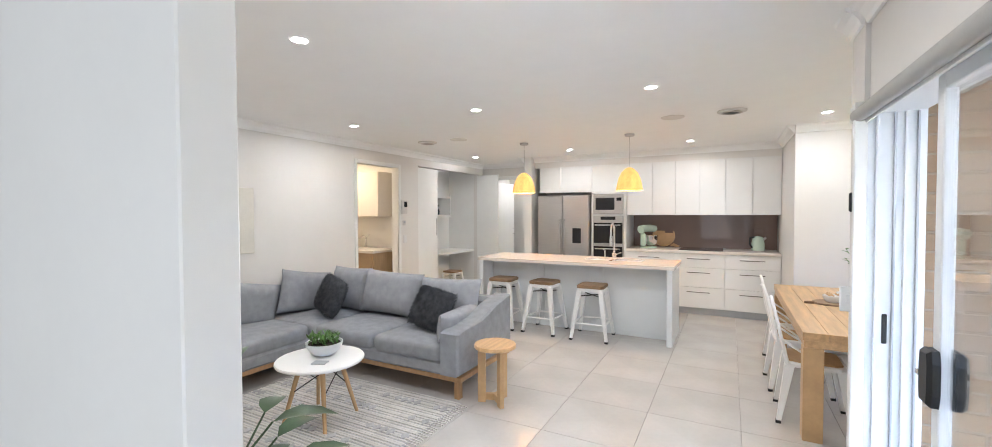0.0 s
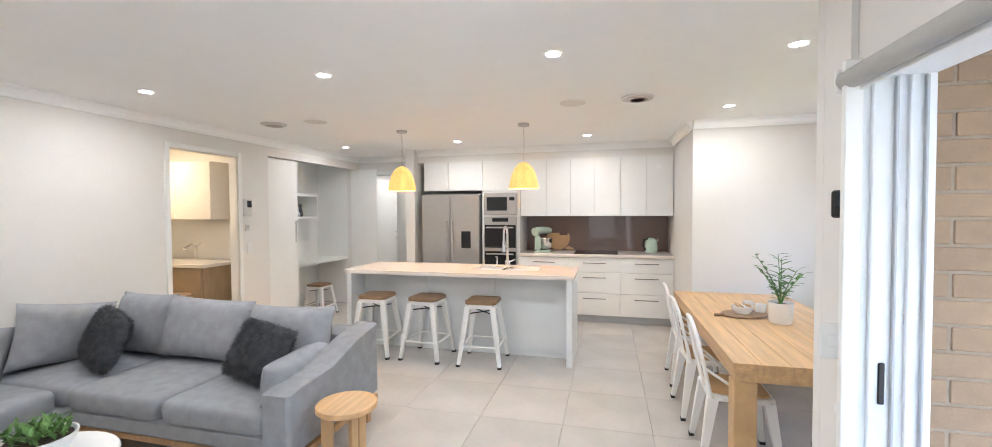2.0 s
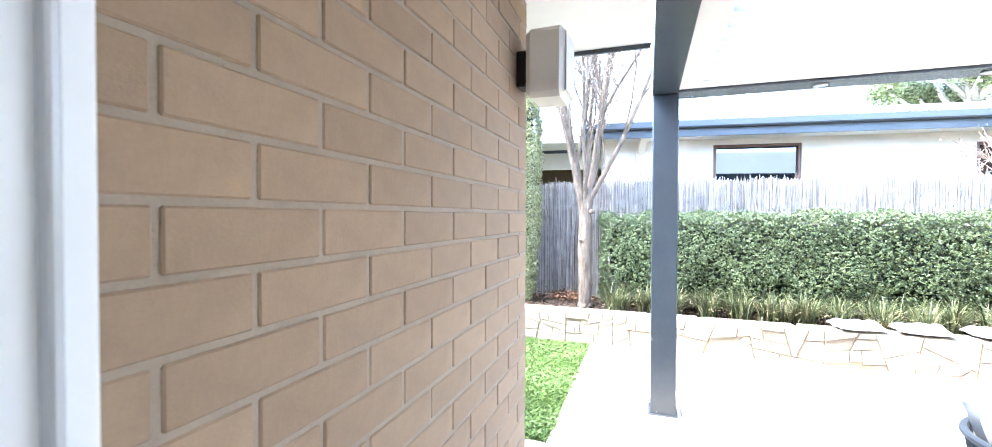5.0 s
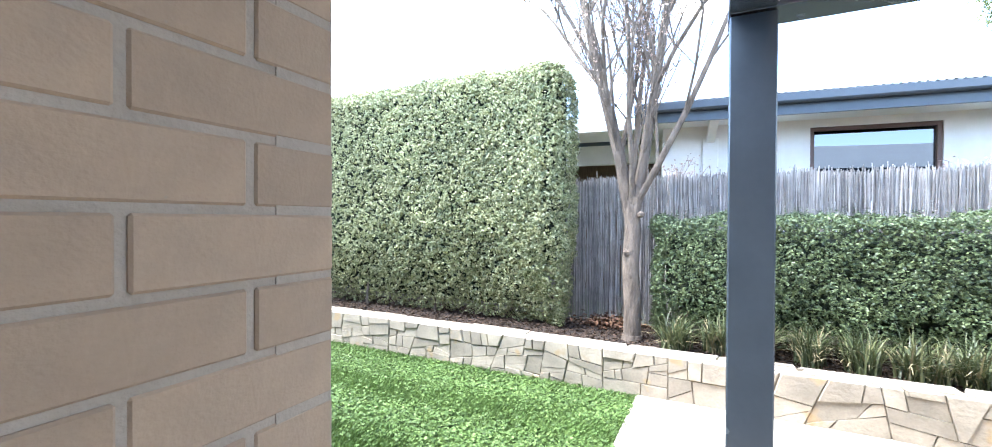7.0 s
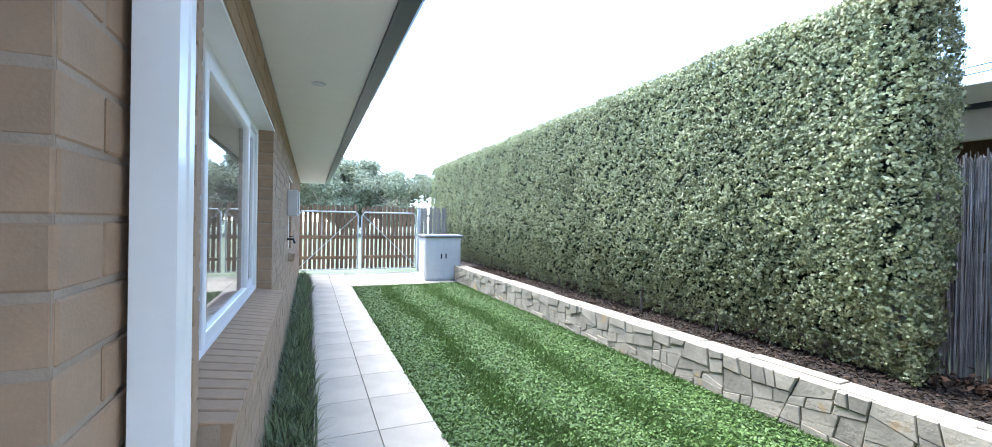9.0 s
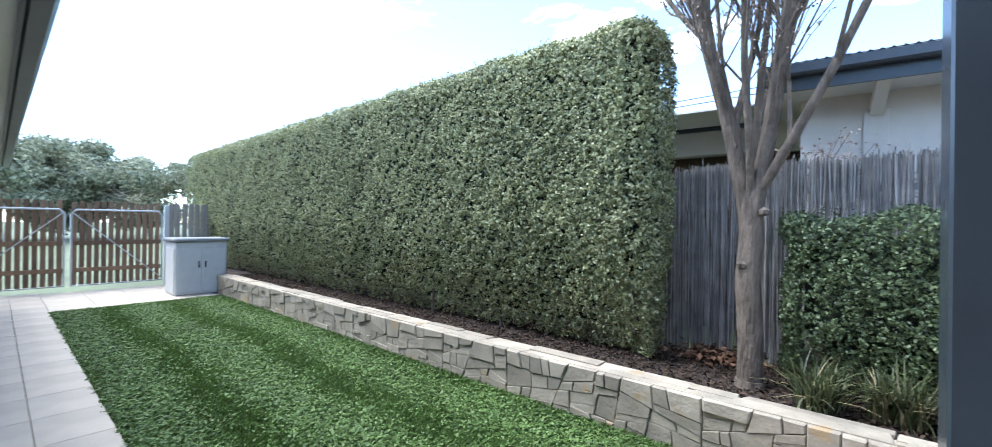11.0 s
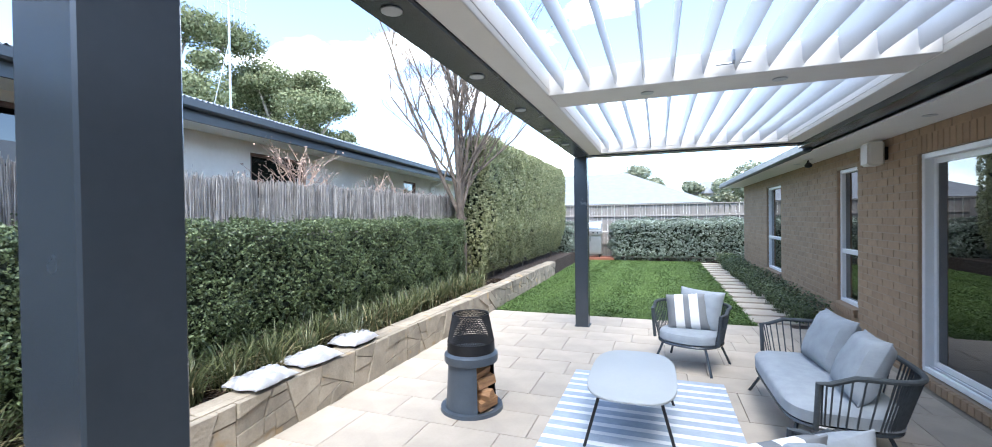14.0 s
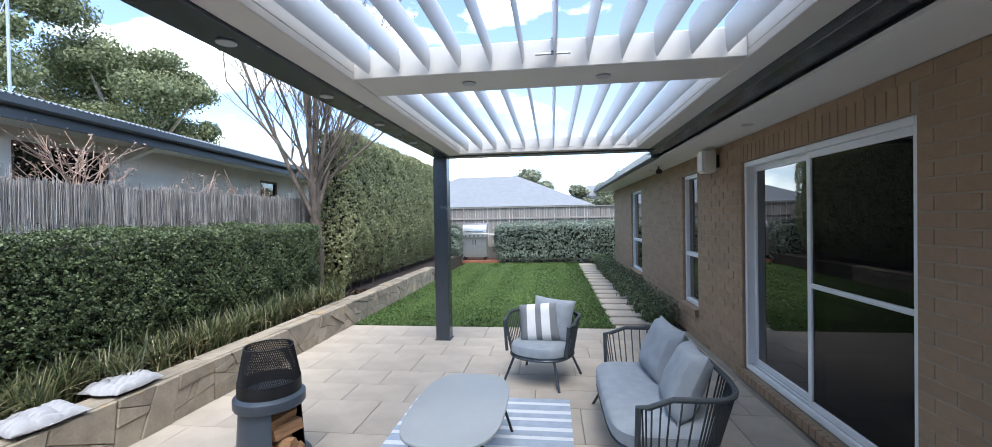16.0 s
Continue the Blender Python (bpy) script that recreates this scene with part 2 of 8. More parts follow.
M_BRICKI = mat("tan_brick_joined", (0.31, 0.214, 0.137), 0.85, var=0.10, scale=16, bump=0.35, bscale=180, island=0.10, fleck=((0.27, 0.21, 0.15), 45, 0.74), dist=0.003)
M_MORTAR = mat("mortar", (0.31, 0.25, 0.19), 0.95, var=0.10, scale=14, bump=0.6, bscale=120)
M_PAVER = mat("cream_paver", (0.41, 0.355, 0.288), 0.8, var=0.06, scale=5, bump=0.2, bscale=150, objrand=0.035, blotch=0.08)
M_SAND = mat("sand_joint", (0.30, 0.27, 0.22), 0.95, var=0.15)
M_STONE = mat("sandstone", (0.285, 0.245, 0.19), 0.88, var=0.2, scale=6, bump=0.5, bscale=34, objrand=0.2, fleck=((0.31, 0.225, 0.13), 5, 0.64), dist=0.016)
M_STONEI = mat("sandstone_joined", (0.285, 0.245, 0.19), 0.88, var=0.2, scale=6, bump=0.5, bscale=34, island=0.16, fleck=((0.40, 0.29, 0.15), 4, 0.62), dist=0.008)
M_STONECORE = mat("stone_joint", (0.19, 0.16, 0.12), 0.95, var=0.2, bump=0.4)
M_SOIL = mat("bark_mulch", (0.04, 0.027, 0.02), 0.95, var=0.4, scale=18, bump=1.0, bscale=50, dist=0.03, fleck=((0.08, 0.055, 0.037), 70, 0.6))
M_CHIP = mat("bark_chip", (0.062, 0.042, 0.03), 0.95, var=0.3, scale=20, bump=0.2, island=0.7, spec=0.15)
M_GRASSG = mat("lawn_ground", (0.075, 0.125, 0.03), 0.95, var=0.25, scale=9, bump=0.8, bscale=90, dist=0.02)
M_GRASS = leaf_mat("lawn_blade", (0.042, 0.075, 0.02), (0.085, 0.145, 0.038), (0.155, 0.23, 0.072), 0.55, 0.25, 0.2, 0.14)
M_HEDGE = leaf_mat("pittosporum_leaf", (0.12, 0.14, 0.055), (0.32, 0.335, 0.165), (0.52, 0.52, 0.31), 0.5, 0.3)
M_BOX = leaf_mat("box_hedge_leaf", (0.034, 0.05, 0.024), (0.10, 0.135, 0.056), (0.205, 0.255, 0.12), 0.42, 0.4, 0.15)
M_GREYLEAF = leaf_mat("silver_hedge_leaf", (0.10, 0.13, 0.09), (0.22, 0.27, 0.21), (0.40, 0.44, 0.38), 0.6, 0.3)
# near-black colour standing in for shade inside hedges and behind the neighbour's windows
M_INNERSHADE = mat("inner_shade", (0.018, 0.026, 0.012), 0.95, var=0.4, scale=12, bump=0.8, bscale=40, dist=0.03)
M_STRAP = leaf_mat("strappy_leaf", (0.03, 0.042, 0.018), (0.08, 0.10, 0.042), (0.19, 0.20, 0.095), 0.4, 0.4, 0.15)
M_STRAPDRY = mat("dry_strappy_leaf", (0.28, 0.235, 0.13), 0.7, var=0.2, scale=3, bump=0.0, island=0.3)
M_BARK = mat("pale_bark", (0.15, 0.12, 0.095), 0.95, var=0.38, scale=14, stretch=(1, 1, 0.3), bump=1.0, bscale=34, dist=0.035, spec=0.15, blotch=0.12)
M_GUMBARK = mat("gum_bark", (0.38, 0.33, 0.28), 0.9, var=0.3, scale=3, bump=0.4)
M_GUMLEAF = leaf_mat("gum_leaf", (0.09, 0.11, 0.05), (0.19, 0.215, 0.115), (0.32, 0.34, 0.20), 0.7, 0.15)
# paler, greyer gum leaf: the haze of distance is put into its colour
M_HAZELEAF = leaf_mat("hazy_gum_leaf", (0.17, 0.19, 0.13), (0.28, 0.30, 0.21), (0.40, 0.41, 0.30), 0.8, 0.1)
M_TWIG = mat("russet_twig", (0.42, 0.30, 0.235), 0.9, var=0.3, scale=10, bump=0.0, island=0.3)
M_DRYLEAF = mat("dry_brown_leaf", (0.15, 0.075, 0.04), 0.8, var=0.25, scale=12, bump=0.0, island=0.5)
M_REED = mat("weathered_reed", (0.33, 0.30, 0.275), 0.9, var=0.2, scale=8, bump=0.2, island=0.55)
M_TIMBERF = mat("weathered_paling", (0.26, 0.235, 0.21), 0.9, var=0.2, scale=5, stretch=(8, 8, 1), bump=0.3, objrand=0.15)
M_GATEWOOD = mat("aged_gate_timber", (0.17, 0.108, 0.068), 0.9, var=0.25, scale=5, stretch=(8, 8, 1), bump=0.3, objrand=0.3)
M_CHAR = mat("charcoal_powder_coat", (0.036, 0.047, 0.060), 0.26, 0.1, var=0.08, scale=4, bump=0.04, spec=0.8)
M_FIRE = mat("blue_grey_steel", (0.075, 0.095, 0.12), 0.45, 0.3, var=0.1, bump=0.05)
M_MESHBLK = mat("black_steel_mesh", (0.02, 0.02, 0.022), 0.5, 0.5, var=0.2, bump=0.1)
M_PERG = mat("cream_powder_coat", (0.62, 0.60, 0.57), 0.45, var=0.03, bump=0.03)
M_LOUVRE = mat("white_louvre", (0.50, 0.51, 0.52), 0.4, var=0.03, bump=0.02)
M_ROPE = mat("charcoal_rope", (0.05, 0.06, 0.068), 0.85, var=0.2, scale=40, bump=0.3, bscale=500)
M_TABLETOP = mat("grey_table_top", (0.29, 0.31, 0.315), 0.5, var=0.04, scale=4, bump=0.03)
M_OUTCUSH = mat("blue_grey_cushion", (0.295, 0.325, 0.355), 0.95, var=0.08, scale=12, bump=0.35, bscale=600, spec=0.2)
M_STRIPEW = mat("white_cushion_stripe", (0.72, 0.72, 0.71), 0.95, var=0.05, bump=0.3, bscale=600)
M_STRIPEG = mat("grey_cushion_stripe", (0.19, 0.20, 0.21), 0.95, var=0.08, bump=0.3, bscale=600)
M_RUGW = mat("white_woven_stripe", (0.66, 0.68, 0.70), 0.95, var=0.06, bump=0.5, bscale=300)
M_RUGB = mat("blue_woven_stripe", (0.34, 0.40, 0.48), 0.95, var=0.12, scale=9, bump=0.5, bscale=300)
M_LOG = mat("split_log", (0.36, 0.20, 0.10), 0.85, var=0.3, scale=9, stretch=(1, 6, 6), bump=0.4)
M_TOWEL = mat("white_quilted_cotton", (0.38, 0.38, 0.395), 0.95, var=0.08, bump=0.5, bscale=250)
M_RENDER = mat("cream_render", (0.80, 0.76, 0.69), 0.9, var=0.05, scale=2, bump=0.25, bscale=120, blotch=0.05)
M_GUTTER = mat("slate_steel_gutter", (0.06, 0.072, 0.085), 0.4, 0.2, var=0.06, bump=0.02)
M_ROOF = mat("corrugated_roof", (0.34, 0.38, 0.41), 0.5, 0.2, var=0.06, scale=2, bump=0.1)
M_TILEROOF = mat("grey_roof_tiles", (0.20, 0.21, 0.225), 0.8, var=0.1, scale=3, bump=0.3, bscale=12)
M_SOFFIT = mat("white_soffit", (0.72, 0.71, 0.69), 0.6, var=0.02, bump=0.02)
M_BROWNFRAME = mat("brown_window_frame", (0.12, 0.065, 0.045), 0.5, var=0.1)
M_PLASTICG = mat("grey_storage_plastic", (0.50, 0.50, 0.50), 0.55, var=0.05, bump=0.1)
M_CREAMPLASTIC = mat("cream_plastic", (0.66, 0.63, 0.57), 0.4, var=0.02, bump=0.02)
M_STAINLESS = mat("bbq_stainless", (0.62, 0.62, 0.62), 0.3, 0.8, var=0.05)
M_DECK = mat("red_deck_timber", (0.26, 0.10, 0.06), 0.7, var=0.2, scale=6, bump=0.2, objrand=0.15)
M_RUGIN = mat("cream_wool_rug", (0.68, 0.66, 0.62), 1.0, var=0.12, scale=6, bump=0.9, bscale=130, dist=0.01)
M_RUGING = mat("grey_rug_pattern", (0.50, 0.50, 0.50), 1.0, var=0.25, scale=6, bump=0.9, bscale=130, dist=0.01)
M_CANVAS = mat("pale_canvas", (0.66, 0.63, 0.56), 0.85, var=0.05, scale=2.5, bump=0.3, bscale=90, blotch=0.05)
M_BLIND = mat("grey_roller_fabric", (0.42, 0.41, 0.39), 0.8, var=0.03)
M_VANITY = mat("wood_laminate", (0.36, 0.25, 0.15), 0.4, var=0.12, scale=4, stretch=(1, 8, 1))
M_PEBBLE = mat("pale_pebble", (0.42, 0.37, 0.32), 0.9, var=0.3, scale=60, bump=0.8, bscale=90, dist=0.01)
M_FARGROUND = mat("far_ground", (0.10, 0.12, 0.06), 0.95, var=0.3, scale=0.5, bump=0.3, bscale=4)


# ---- mesh helpers ----
class Mesh:
    """Collects boxes, tubes and turned shapes into one mesh."""

    def __init__(self):
        self.v, self.f = [], []

    def add(self, verts, faces):
        k = len(self.v)
        self.v += [tuple(p) for p in verts]
        self.f += [tuple(i + k for i in q) for q in faces]
        return self

    def box(self, x0, x1, y0, y1, z0, z1, c=0.0, m=None):
        if c <= 0:
            vs = [(x, y, z) for x in (x0, x1) for y in (y0, y1) for z in (z0, z1)]
            fs = [(0, 1, 3, 2), (4, 6, 7, 5), (0, 4, 5, 1), (2, 3, 7, 6), (0, 2, 6, 4), (1, 5, 7, 3)]
        else:
            c = min(c, (x1 - x0) * 0.45, (y1 - y0) * 0.45, (z1 - z0) * 0.45)
            vs, idx = [], {}
            for a, x in ((0, x0), (1, x1)):
                for b, y in ((0, y0), (1, y1)):
                    for d, z in ((0, z0), (1, z1)):
                        sx, sy, sz = (1 - 2 * a) * c, (1 - 2 * b) * c, (1 - 2 * d) * c
                        for k, p in enumerate(((x, y + sy, z + sz), (x + sx, y, z + sz), (x + sx, y + sy, z))):
                            idx[(a, b, d, k)] = len(vs)
                            vs.append(p)
            g = lambda a, b, d, k: idx[(a, b, d, k)]
            fs = []
            for a in (0, 1):
                q = [g(a, 0, 0, 0), g(a, 0, 1, 0), g(a, 1, 1, 0), g(a, 1, 0, 0)]
                fs.append(q if a == 0 else q[::-1])
                q = [g(0, a, 0, 1), g(1, a, 0, 1), g(1, a, 1, 1), g(0, a, 1, 1)]
                fs.append(q if a == 0 else q[::-1])
                q = [g(0, 0, a, 2), g(0, 1, a, 2), g(1, 1, a, 2), g(1, 0, a, 2)]
                fs.append(q if a == 0 else q[::-1])
            for a in (0, 1):
                for b in (0, 1):
                    fs.append([g(a, b, 0, 0), g(a, b, 1, 0), g(a, b, 1, 1), g(a, b, 0, 1)])
                    fs.append([g(a, 0, b, 0), g(a, 1, b, 0), g(a, 1, b, 2), g(a, 0, b, 2)])
                    fs.append([g(0, a, b, 1), g(1, a, b, 1), g(1, a, b, 2), g(0, a, b, 2)])
                    for d in (0, 1):
                        fs.append([g(a, b, d, 0), g(a, b, d, 1), g(a, b, d, 2)])
        if m is not None:
            vs = [tuple(m @ Vector(p)) for p in vs]
        return self.add(vs, fs)

    def tube(self, pts, r, n=8, r1=None, close=False, cap=True):
        pts = [Vector(p) for p in pts]
        r1 = r if r1 is None else r1
        k = len(pts)
        rings, ref = [], None
        for i, p in enumerate(pts):
            a = pts[(i + 1) % k] if (close or i < k - 1) else p
            b = pts[i - 1] if (close or i > 0) else p
            d = (a - b).normalized() if (a - b).length > 1e-9 else Vector((0, 0, 1))
            if ref is None:
                ref = d.orthogonal().normalized()
            ref = (ref - d * ref.dot(d))
            ref = ref.normalized() if ref.length > 1e-6 else d.orthogonal().normalized()
            s = d.cross(ref)
            rad = r + (r1 - r) * (i / max(1, k - 1))
            rings.append([p + (ref * math.cos(2 * math.pi * j / n) + s * math.sin(2 * math.pi * j / n)) * rad for j in range(n)])
        vs = [q for ring in rings for q in ring]
        fs = []
        for i in range(k if close else k - 1):
            i2 = (i + 1) % k
            for j in range(n):
                fs.append((i * n + j, i * n + (j + 1) % n, i2 * n + (j + 1) % n, i2 * n + j))
        if cap and not close:
            fs += [tuple(range(n))[::-1], tuple((k - 1) * n + j for j in range(n))]
        return self.add(vs, fs)

    def lathe(self, prof, n=24, at=(0, 0, 0), sx=1.0, sy=1.0):
        """Turns a profile of (radius, height) round the upright axis."""
        vs = [(at[0] + r * sx * math.cos(2 * math.pi * j / n), at[1] + r * sy * math.sin(2 * math.pi * j / n), at[2] + z) for r, z in prof for j in range(n)]
        fs = [(i * n + j, i * n + (j + 1) % n, (i + 1) * n + (j + 1) % n, (i + 1) * n + j) for i in range(len(prof) - 1) for j in range(n)]
        fs += [tuple(range(n))[::-1], tuple((len(prof) - 1) * n + j for j in range(n))]
        return self.add(vs, fs)

    def prism(self, poly, z0, z1, axis="z", c=0.0):
        """A polygon pulled to a thickness along an axis, its far face drawn in by c."""
        k = len(poly)
        cx, cy = sum(p[0] for p in poly) / k, sum(p[1] for p in poly) / k
        def put(p, z):
            return (p[0], p[1], z) if axis == "z" else ((z, p[0], p[1]) if axis == "x" else (p[0], z, p[1]))
        def drawn(p):
            d = math.hypot(p[0] - cx, p[1] - cy) or 1
            return (p[0] - (p[0] - cx) / d * c, p[1] - (p[1] - cy) / d * c)
        layers = [(z0, poly), (z1, poly)] if c == 0 else [(z0, poly), (z1 - math.copysign(c, z1 - z0), poly), (z1, [drawn(p) for p in poly])]
        vs = [put(p, z) for z, q in layers for p in q]
        fs = [(i * k + j, i * k + (j + 1) % k, (i + 1) * k + (j + 1) % k, (i + 1) * k + j) for i in range(len(layers) - 1) for j in range(k)]
        fs += [tuple(range(k))[::-1], tuple((len(layers) - 1) * k + j for j in range(k))]
        return self.add(vs, fs)

    def pillow(self, w, h, d, m, n=10, pinch=0.06, sag=0.0):
        """A stuffed cushion, w by h, d thick, with drawn-in edges and full middle."""
        vs, fs = [], []
        for side in (1, -1):
            for i in range(n + 1):
                for j in range(n + 1):
                    u, v = 2 * i / n - 1, 2 * j / n - 1
                    t = max(0.0, (1 - u ** 4) * (1 - v ** 4)) ** 0.5
                    q = 1 - pinch * (1 - (1 - abs(u)) * 0) * (v * v) * (1 - u * u) * 0 - pinch * (1 - u * u) * 0
                    x = u * w / 2 * (1 - pinch * (1 - v * v) * abs(u) ** 3)
                    z = v * h / 2 * (1 - pinch * (1 - u * u) * abs(v) ** 3) * q
                    bulge = t * (1 + 0.10 * noise.noise(Vector((u * 2.1 + w * 7, v * 2.3 + side, h * 3)))) - sag * (1 - v) * 0.2 * t
                    vs.append(m @ Vector((x, side * d / 2 * bulge + side * 0.004, z)))
        k = (n + 1) ** 2
        for s in (0, 1):
            for i in range(n):
                for j in range(n):
                    q = [s * k + i * (n + 1) + j, s * k + (i + 1) * (n + 1) + j, s * k + (i + 1) * (n + 1) + j + 1, s * k + i * (n + 1) + j + 1]
                    fs.append(q[::-1] if s == 0 else q)
        rim = [i * (n + 1) for i in range(n)] + [n * (n + 1) + j for j in range(n)] + [(n - i) * (n + 1) + n for i in range(n)] + [n - j for j in range(n)]
        for a, b in zip(rim, rim[1:] + rim[:1]):
            fs.append((a, b, b + k, a + k))
        return self.add(vs, fs)

    def data(self, name, material, smooth=False, angle=40):
        me = bpy.data.meshes.new(name)
        me.from_pydata([tuple(p) for p in self.v], [], self.f)
        me.materials.append(material)
        if smooth:
            me.polygons.foreach_set("use_smooth", [True] * len(me.polygons))
            me.set_sharp_from_angle(angle=radians(angle))
        me.update()
        return me


def part(name, mesh, material, parent=None, label="", smooth=False, m=None):
    ob = new(name, mesh.data(name, material, smooth) if isinstance(mesh, Mesh) else mesh)
    if parent is not None:
        ob.parent = parent
    if m is not None:
        ob.matrix_basis = m
    if label:
        ob["label"] = label
    return ob


def thing(name, m, label, category, group=""):
    ob = new(name)
    ob.empty_display_size = 0.1
    ob.matrix_basis = m
    return tagged(ob, label, category, group)


def fixed(name, mesh, material, label="", smooth=False):
    return tagged(part(name, mesh, material, None, "", smooth), label, "", "", "structure")


def quads(name, corners, material, parent=None, tris=False):
    """One mesh of many loose four- or three-cornered faces, from an array of shape (n, 4 or 3, 3)."""
    n, k = corners.shape[:2]
    me = bpy.data.meshes.new(name)
    me.vertices.add(n * k)
    me.vertices.foreach_set("co", corners.astype(np.float32).ravel())
    me.loops.add(n * k)
    me.loops.foreach_set("vertex_index", np.arange(n * k, dtype=np.int32))
    me.polygons.add(n)
    me.polygons.foreach_set("loop_start", np.arange(0, n * k, k, dtype=np.int32))
    me.materials.append(material)
    me.update(calc_edges=True)
    ob = new(name, me)
    if parent is not None:
        ob.parent = parent
    return ob


G = -0.11          # ground outside
CEIL = 2.4


# ---- structure ----
def wall_mesh(axis, a0, a1, u0, u1, z0, z1, holes=()):
    """A wall between a0 and a1 across, from u0 to u1 along, with openings (u0, u1, z0, z1) cut through it."""
    m = Mesh()
    cuts = sorted({u0, u1, *[min(max(h[k], u0), u1) for h in holes for k in (0, 1)]})
    for p, q in zip(cuts, cuts[1:]):
        zs = [z0]
        for h in sorted(holes, key=lambda h: h[2]):
            if h[0] <= p + 1e-6 and h[1] >= q - 1e-6:
                zs += [h[2], h[3]]
        zs.append(z1)
        for s, e in zip(zs[::2], zs[1::2]):
            if e - s > 1e-4:
                m.box(*((a0, a1, p, q) if axis == "x" else (p, q, a0, a1)), s, e)
    return m


DOOR_A = (0.62, 2.78, 0.0, 1.955)       # the sliding door that is walked through
DOOR_B = (-2.61, -0.44, 0.0, 2.08)     # the sliding door on the terrace
WIN_1, WIN_2 = (-4.66, -3.98, 0.30, 2.12), (-8.90, -7.65, 0.30, 2.12)
WIN_S = (8.40, 9.35, 0.95, 1.92)       # the small window by the gate
WIN_D = (3.55, 5.87, 0.86, 2.04)       # the dining window
HALLDOOR = (-4.12, -3.05, 0.0, 2.1)
LAUNDRY, NOOK = (4.44, 5.24, 0.0, 2.13), (5.70, 7.58, 0.0, 2.2)

fixed("wall_west", wall_mesh("x", -4.32, -4.2, 0.74, 8.9, 0, CEIL, [LAUNDRY, NOOK]), M_WALL, "pale grey painted plaster wall")
fixed("wall_start", Mesh().box(-4.32, -0.71, 0.64, 0.74, 0, CEIL, 0.004), M_WALL, "pale grey painted wall end")
fixed("wall_room_west", Mesh().box(-3.6, -3.5, -3.1, 0.64, 0, CEIL), M_WALL)
fixed("wall_room_south", Mesh().box(-3.6, 0.62, -3.2, -3.1, 0, CEIL), M_WALL)
fixed("wall_nib", Mesh().box(0.60, 0.80, 2.782, 2.953, 0, CEIL), M_WALL, "pale grey wall end beside the sliding door")
fixed("door_lip", Mesh().box(0.550, 0.598, 2.700, 2.724, 0, 1.955, 0.003), M_TRIM, "white timber lip along the sliding door frame")
fixed("wall_dining_south", Mesh().box(0.60, 2.0, 2.955, 3.01, 0, CEIL), M_WALL)
fixed("wall_dining_east", wall_mesh("x", 2.0, 2.39, 2.972, 6.4, 0, CEIL, [WIN_D]), M_WALL, "pale painted wall with a window")
fixed("wall_dining_north", Mesh().box(0.68, 2.0, 5.92, 7.86, 0, CEIL, 0.004), M_WALL, "off-white painted wall")
fixed("wall_kitchen_back", Mesh().box(-2.95, 0.68, 7.72, 7.86, 0, CEIL), M_WALL)
fixed("wall_fridge_side", Mesh().box(-3.02, -2.88, 7.06, 7.72, 0, CEIL, 0.004), M_WALL)
fixed("wall_hall", wall_mesh("y", 7.72, 7.84, -4.2, -2.95, 0, CEIL, [HALLDOOR]), M_WALL)
fixed("wall_hall_back", Mesh().box(-4.32, -2.9, 8.9, 9.0, 0, CEIL), M_WALL)
fixed("wall_hall_east", Mesh().box(-3.0, -2.9, 7.862, 8.9, 0, CEIL), M_WALL)
fixed("wall_laundry", Mesh().box(-6.3, -6.2, 3.8, 5.8, 0, CEIL).box(-6.2, -4.32, 3.8, 3.9, 0, CEIL).box(-6.2, -4.32, 5.58, 5.68, 0, CEIL), M_WALL)
fixed("wall_nook", Mesh().box(-4.98, -4.9, 5.68, 7.68, 0, CEIL).box(-4.9, -4.32, 5.682, 5.70, 0, CEIL).box(-4.9, -4.32, 7.58, 7.68, 0, CEIL), M_TRIM)
fixed("wall_east", wall_mesh("x", 0.62, 0.80, -11.7, 2.78, 0, CEIL, [DOOR_A, DOOR_B, WIN_1, WIN_2]), M_WALL)
fixed("bulkhead", Mesh().box(-2.88, 0.68, 7.2, 7.72, 2.22, CEIL), M_WALL, "white bulkhead over the kitchen cupboards")
fixed("ceiling", Mesh().box(-6.4, 0.70, -11.7, 9.0, CEIL, 2.46).box(0.70, 2.1, 2.97, 9.0, CEIL, 2.46), M_CEIL, "flat white plaster ceiling")
fixed("floor_base", Mesh().box(-6.4, 0.85, -11.7, 9.0, -0.09, -0.009).box(0.85, 2.39, 2.95, 6.4, -0.09, -0.009), M_GROUT, "grout bed under the floor tiles")
# rest of the shell
fixed("wall_house_west", Mesh().box(-6.6, -6.4, -11.7, 14.6, -0.2, 2.46), M_RENDER)
fixed("wall_house_south", Mesh().box(-6.4, 0.80, -11.72, -11.6, -0.2, 2.46), M_RENDER)
fixed("wall_house_north", Mesh().box(-6.4, 2.39, 14.48, 14.6, -0.2, 2.46).box(2.25, 2.39, 6.4, 14.48, -0.2, 2.46), M_RENDER)
fixed("wall_rooms_south", Mesh().box(-1.6, -1.5, -11.6, -3.2, 0, CEIL), M_WALL)


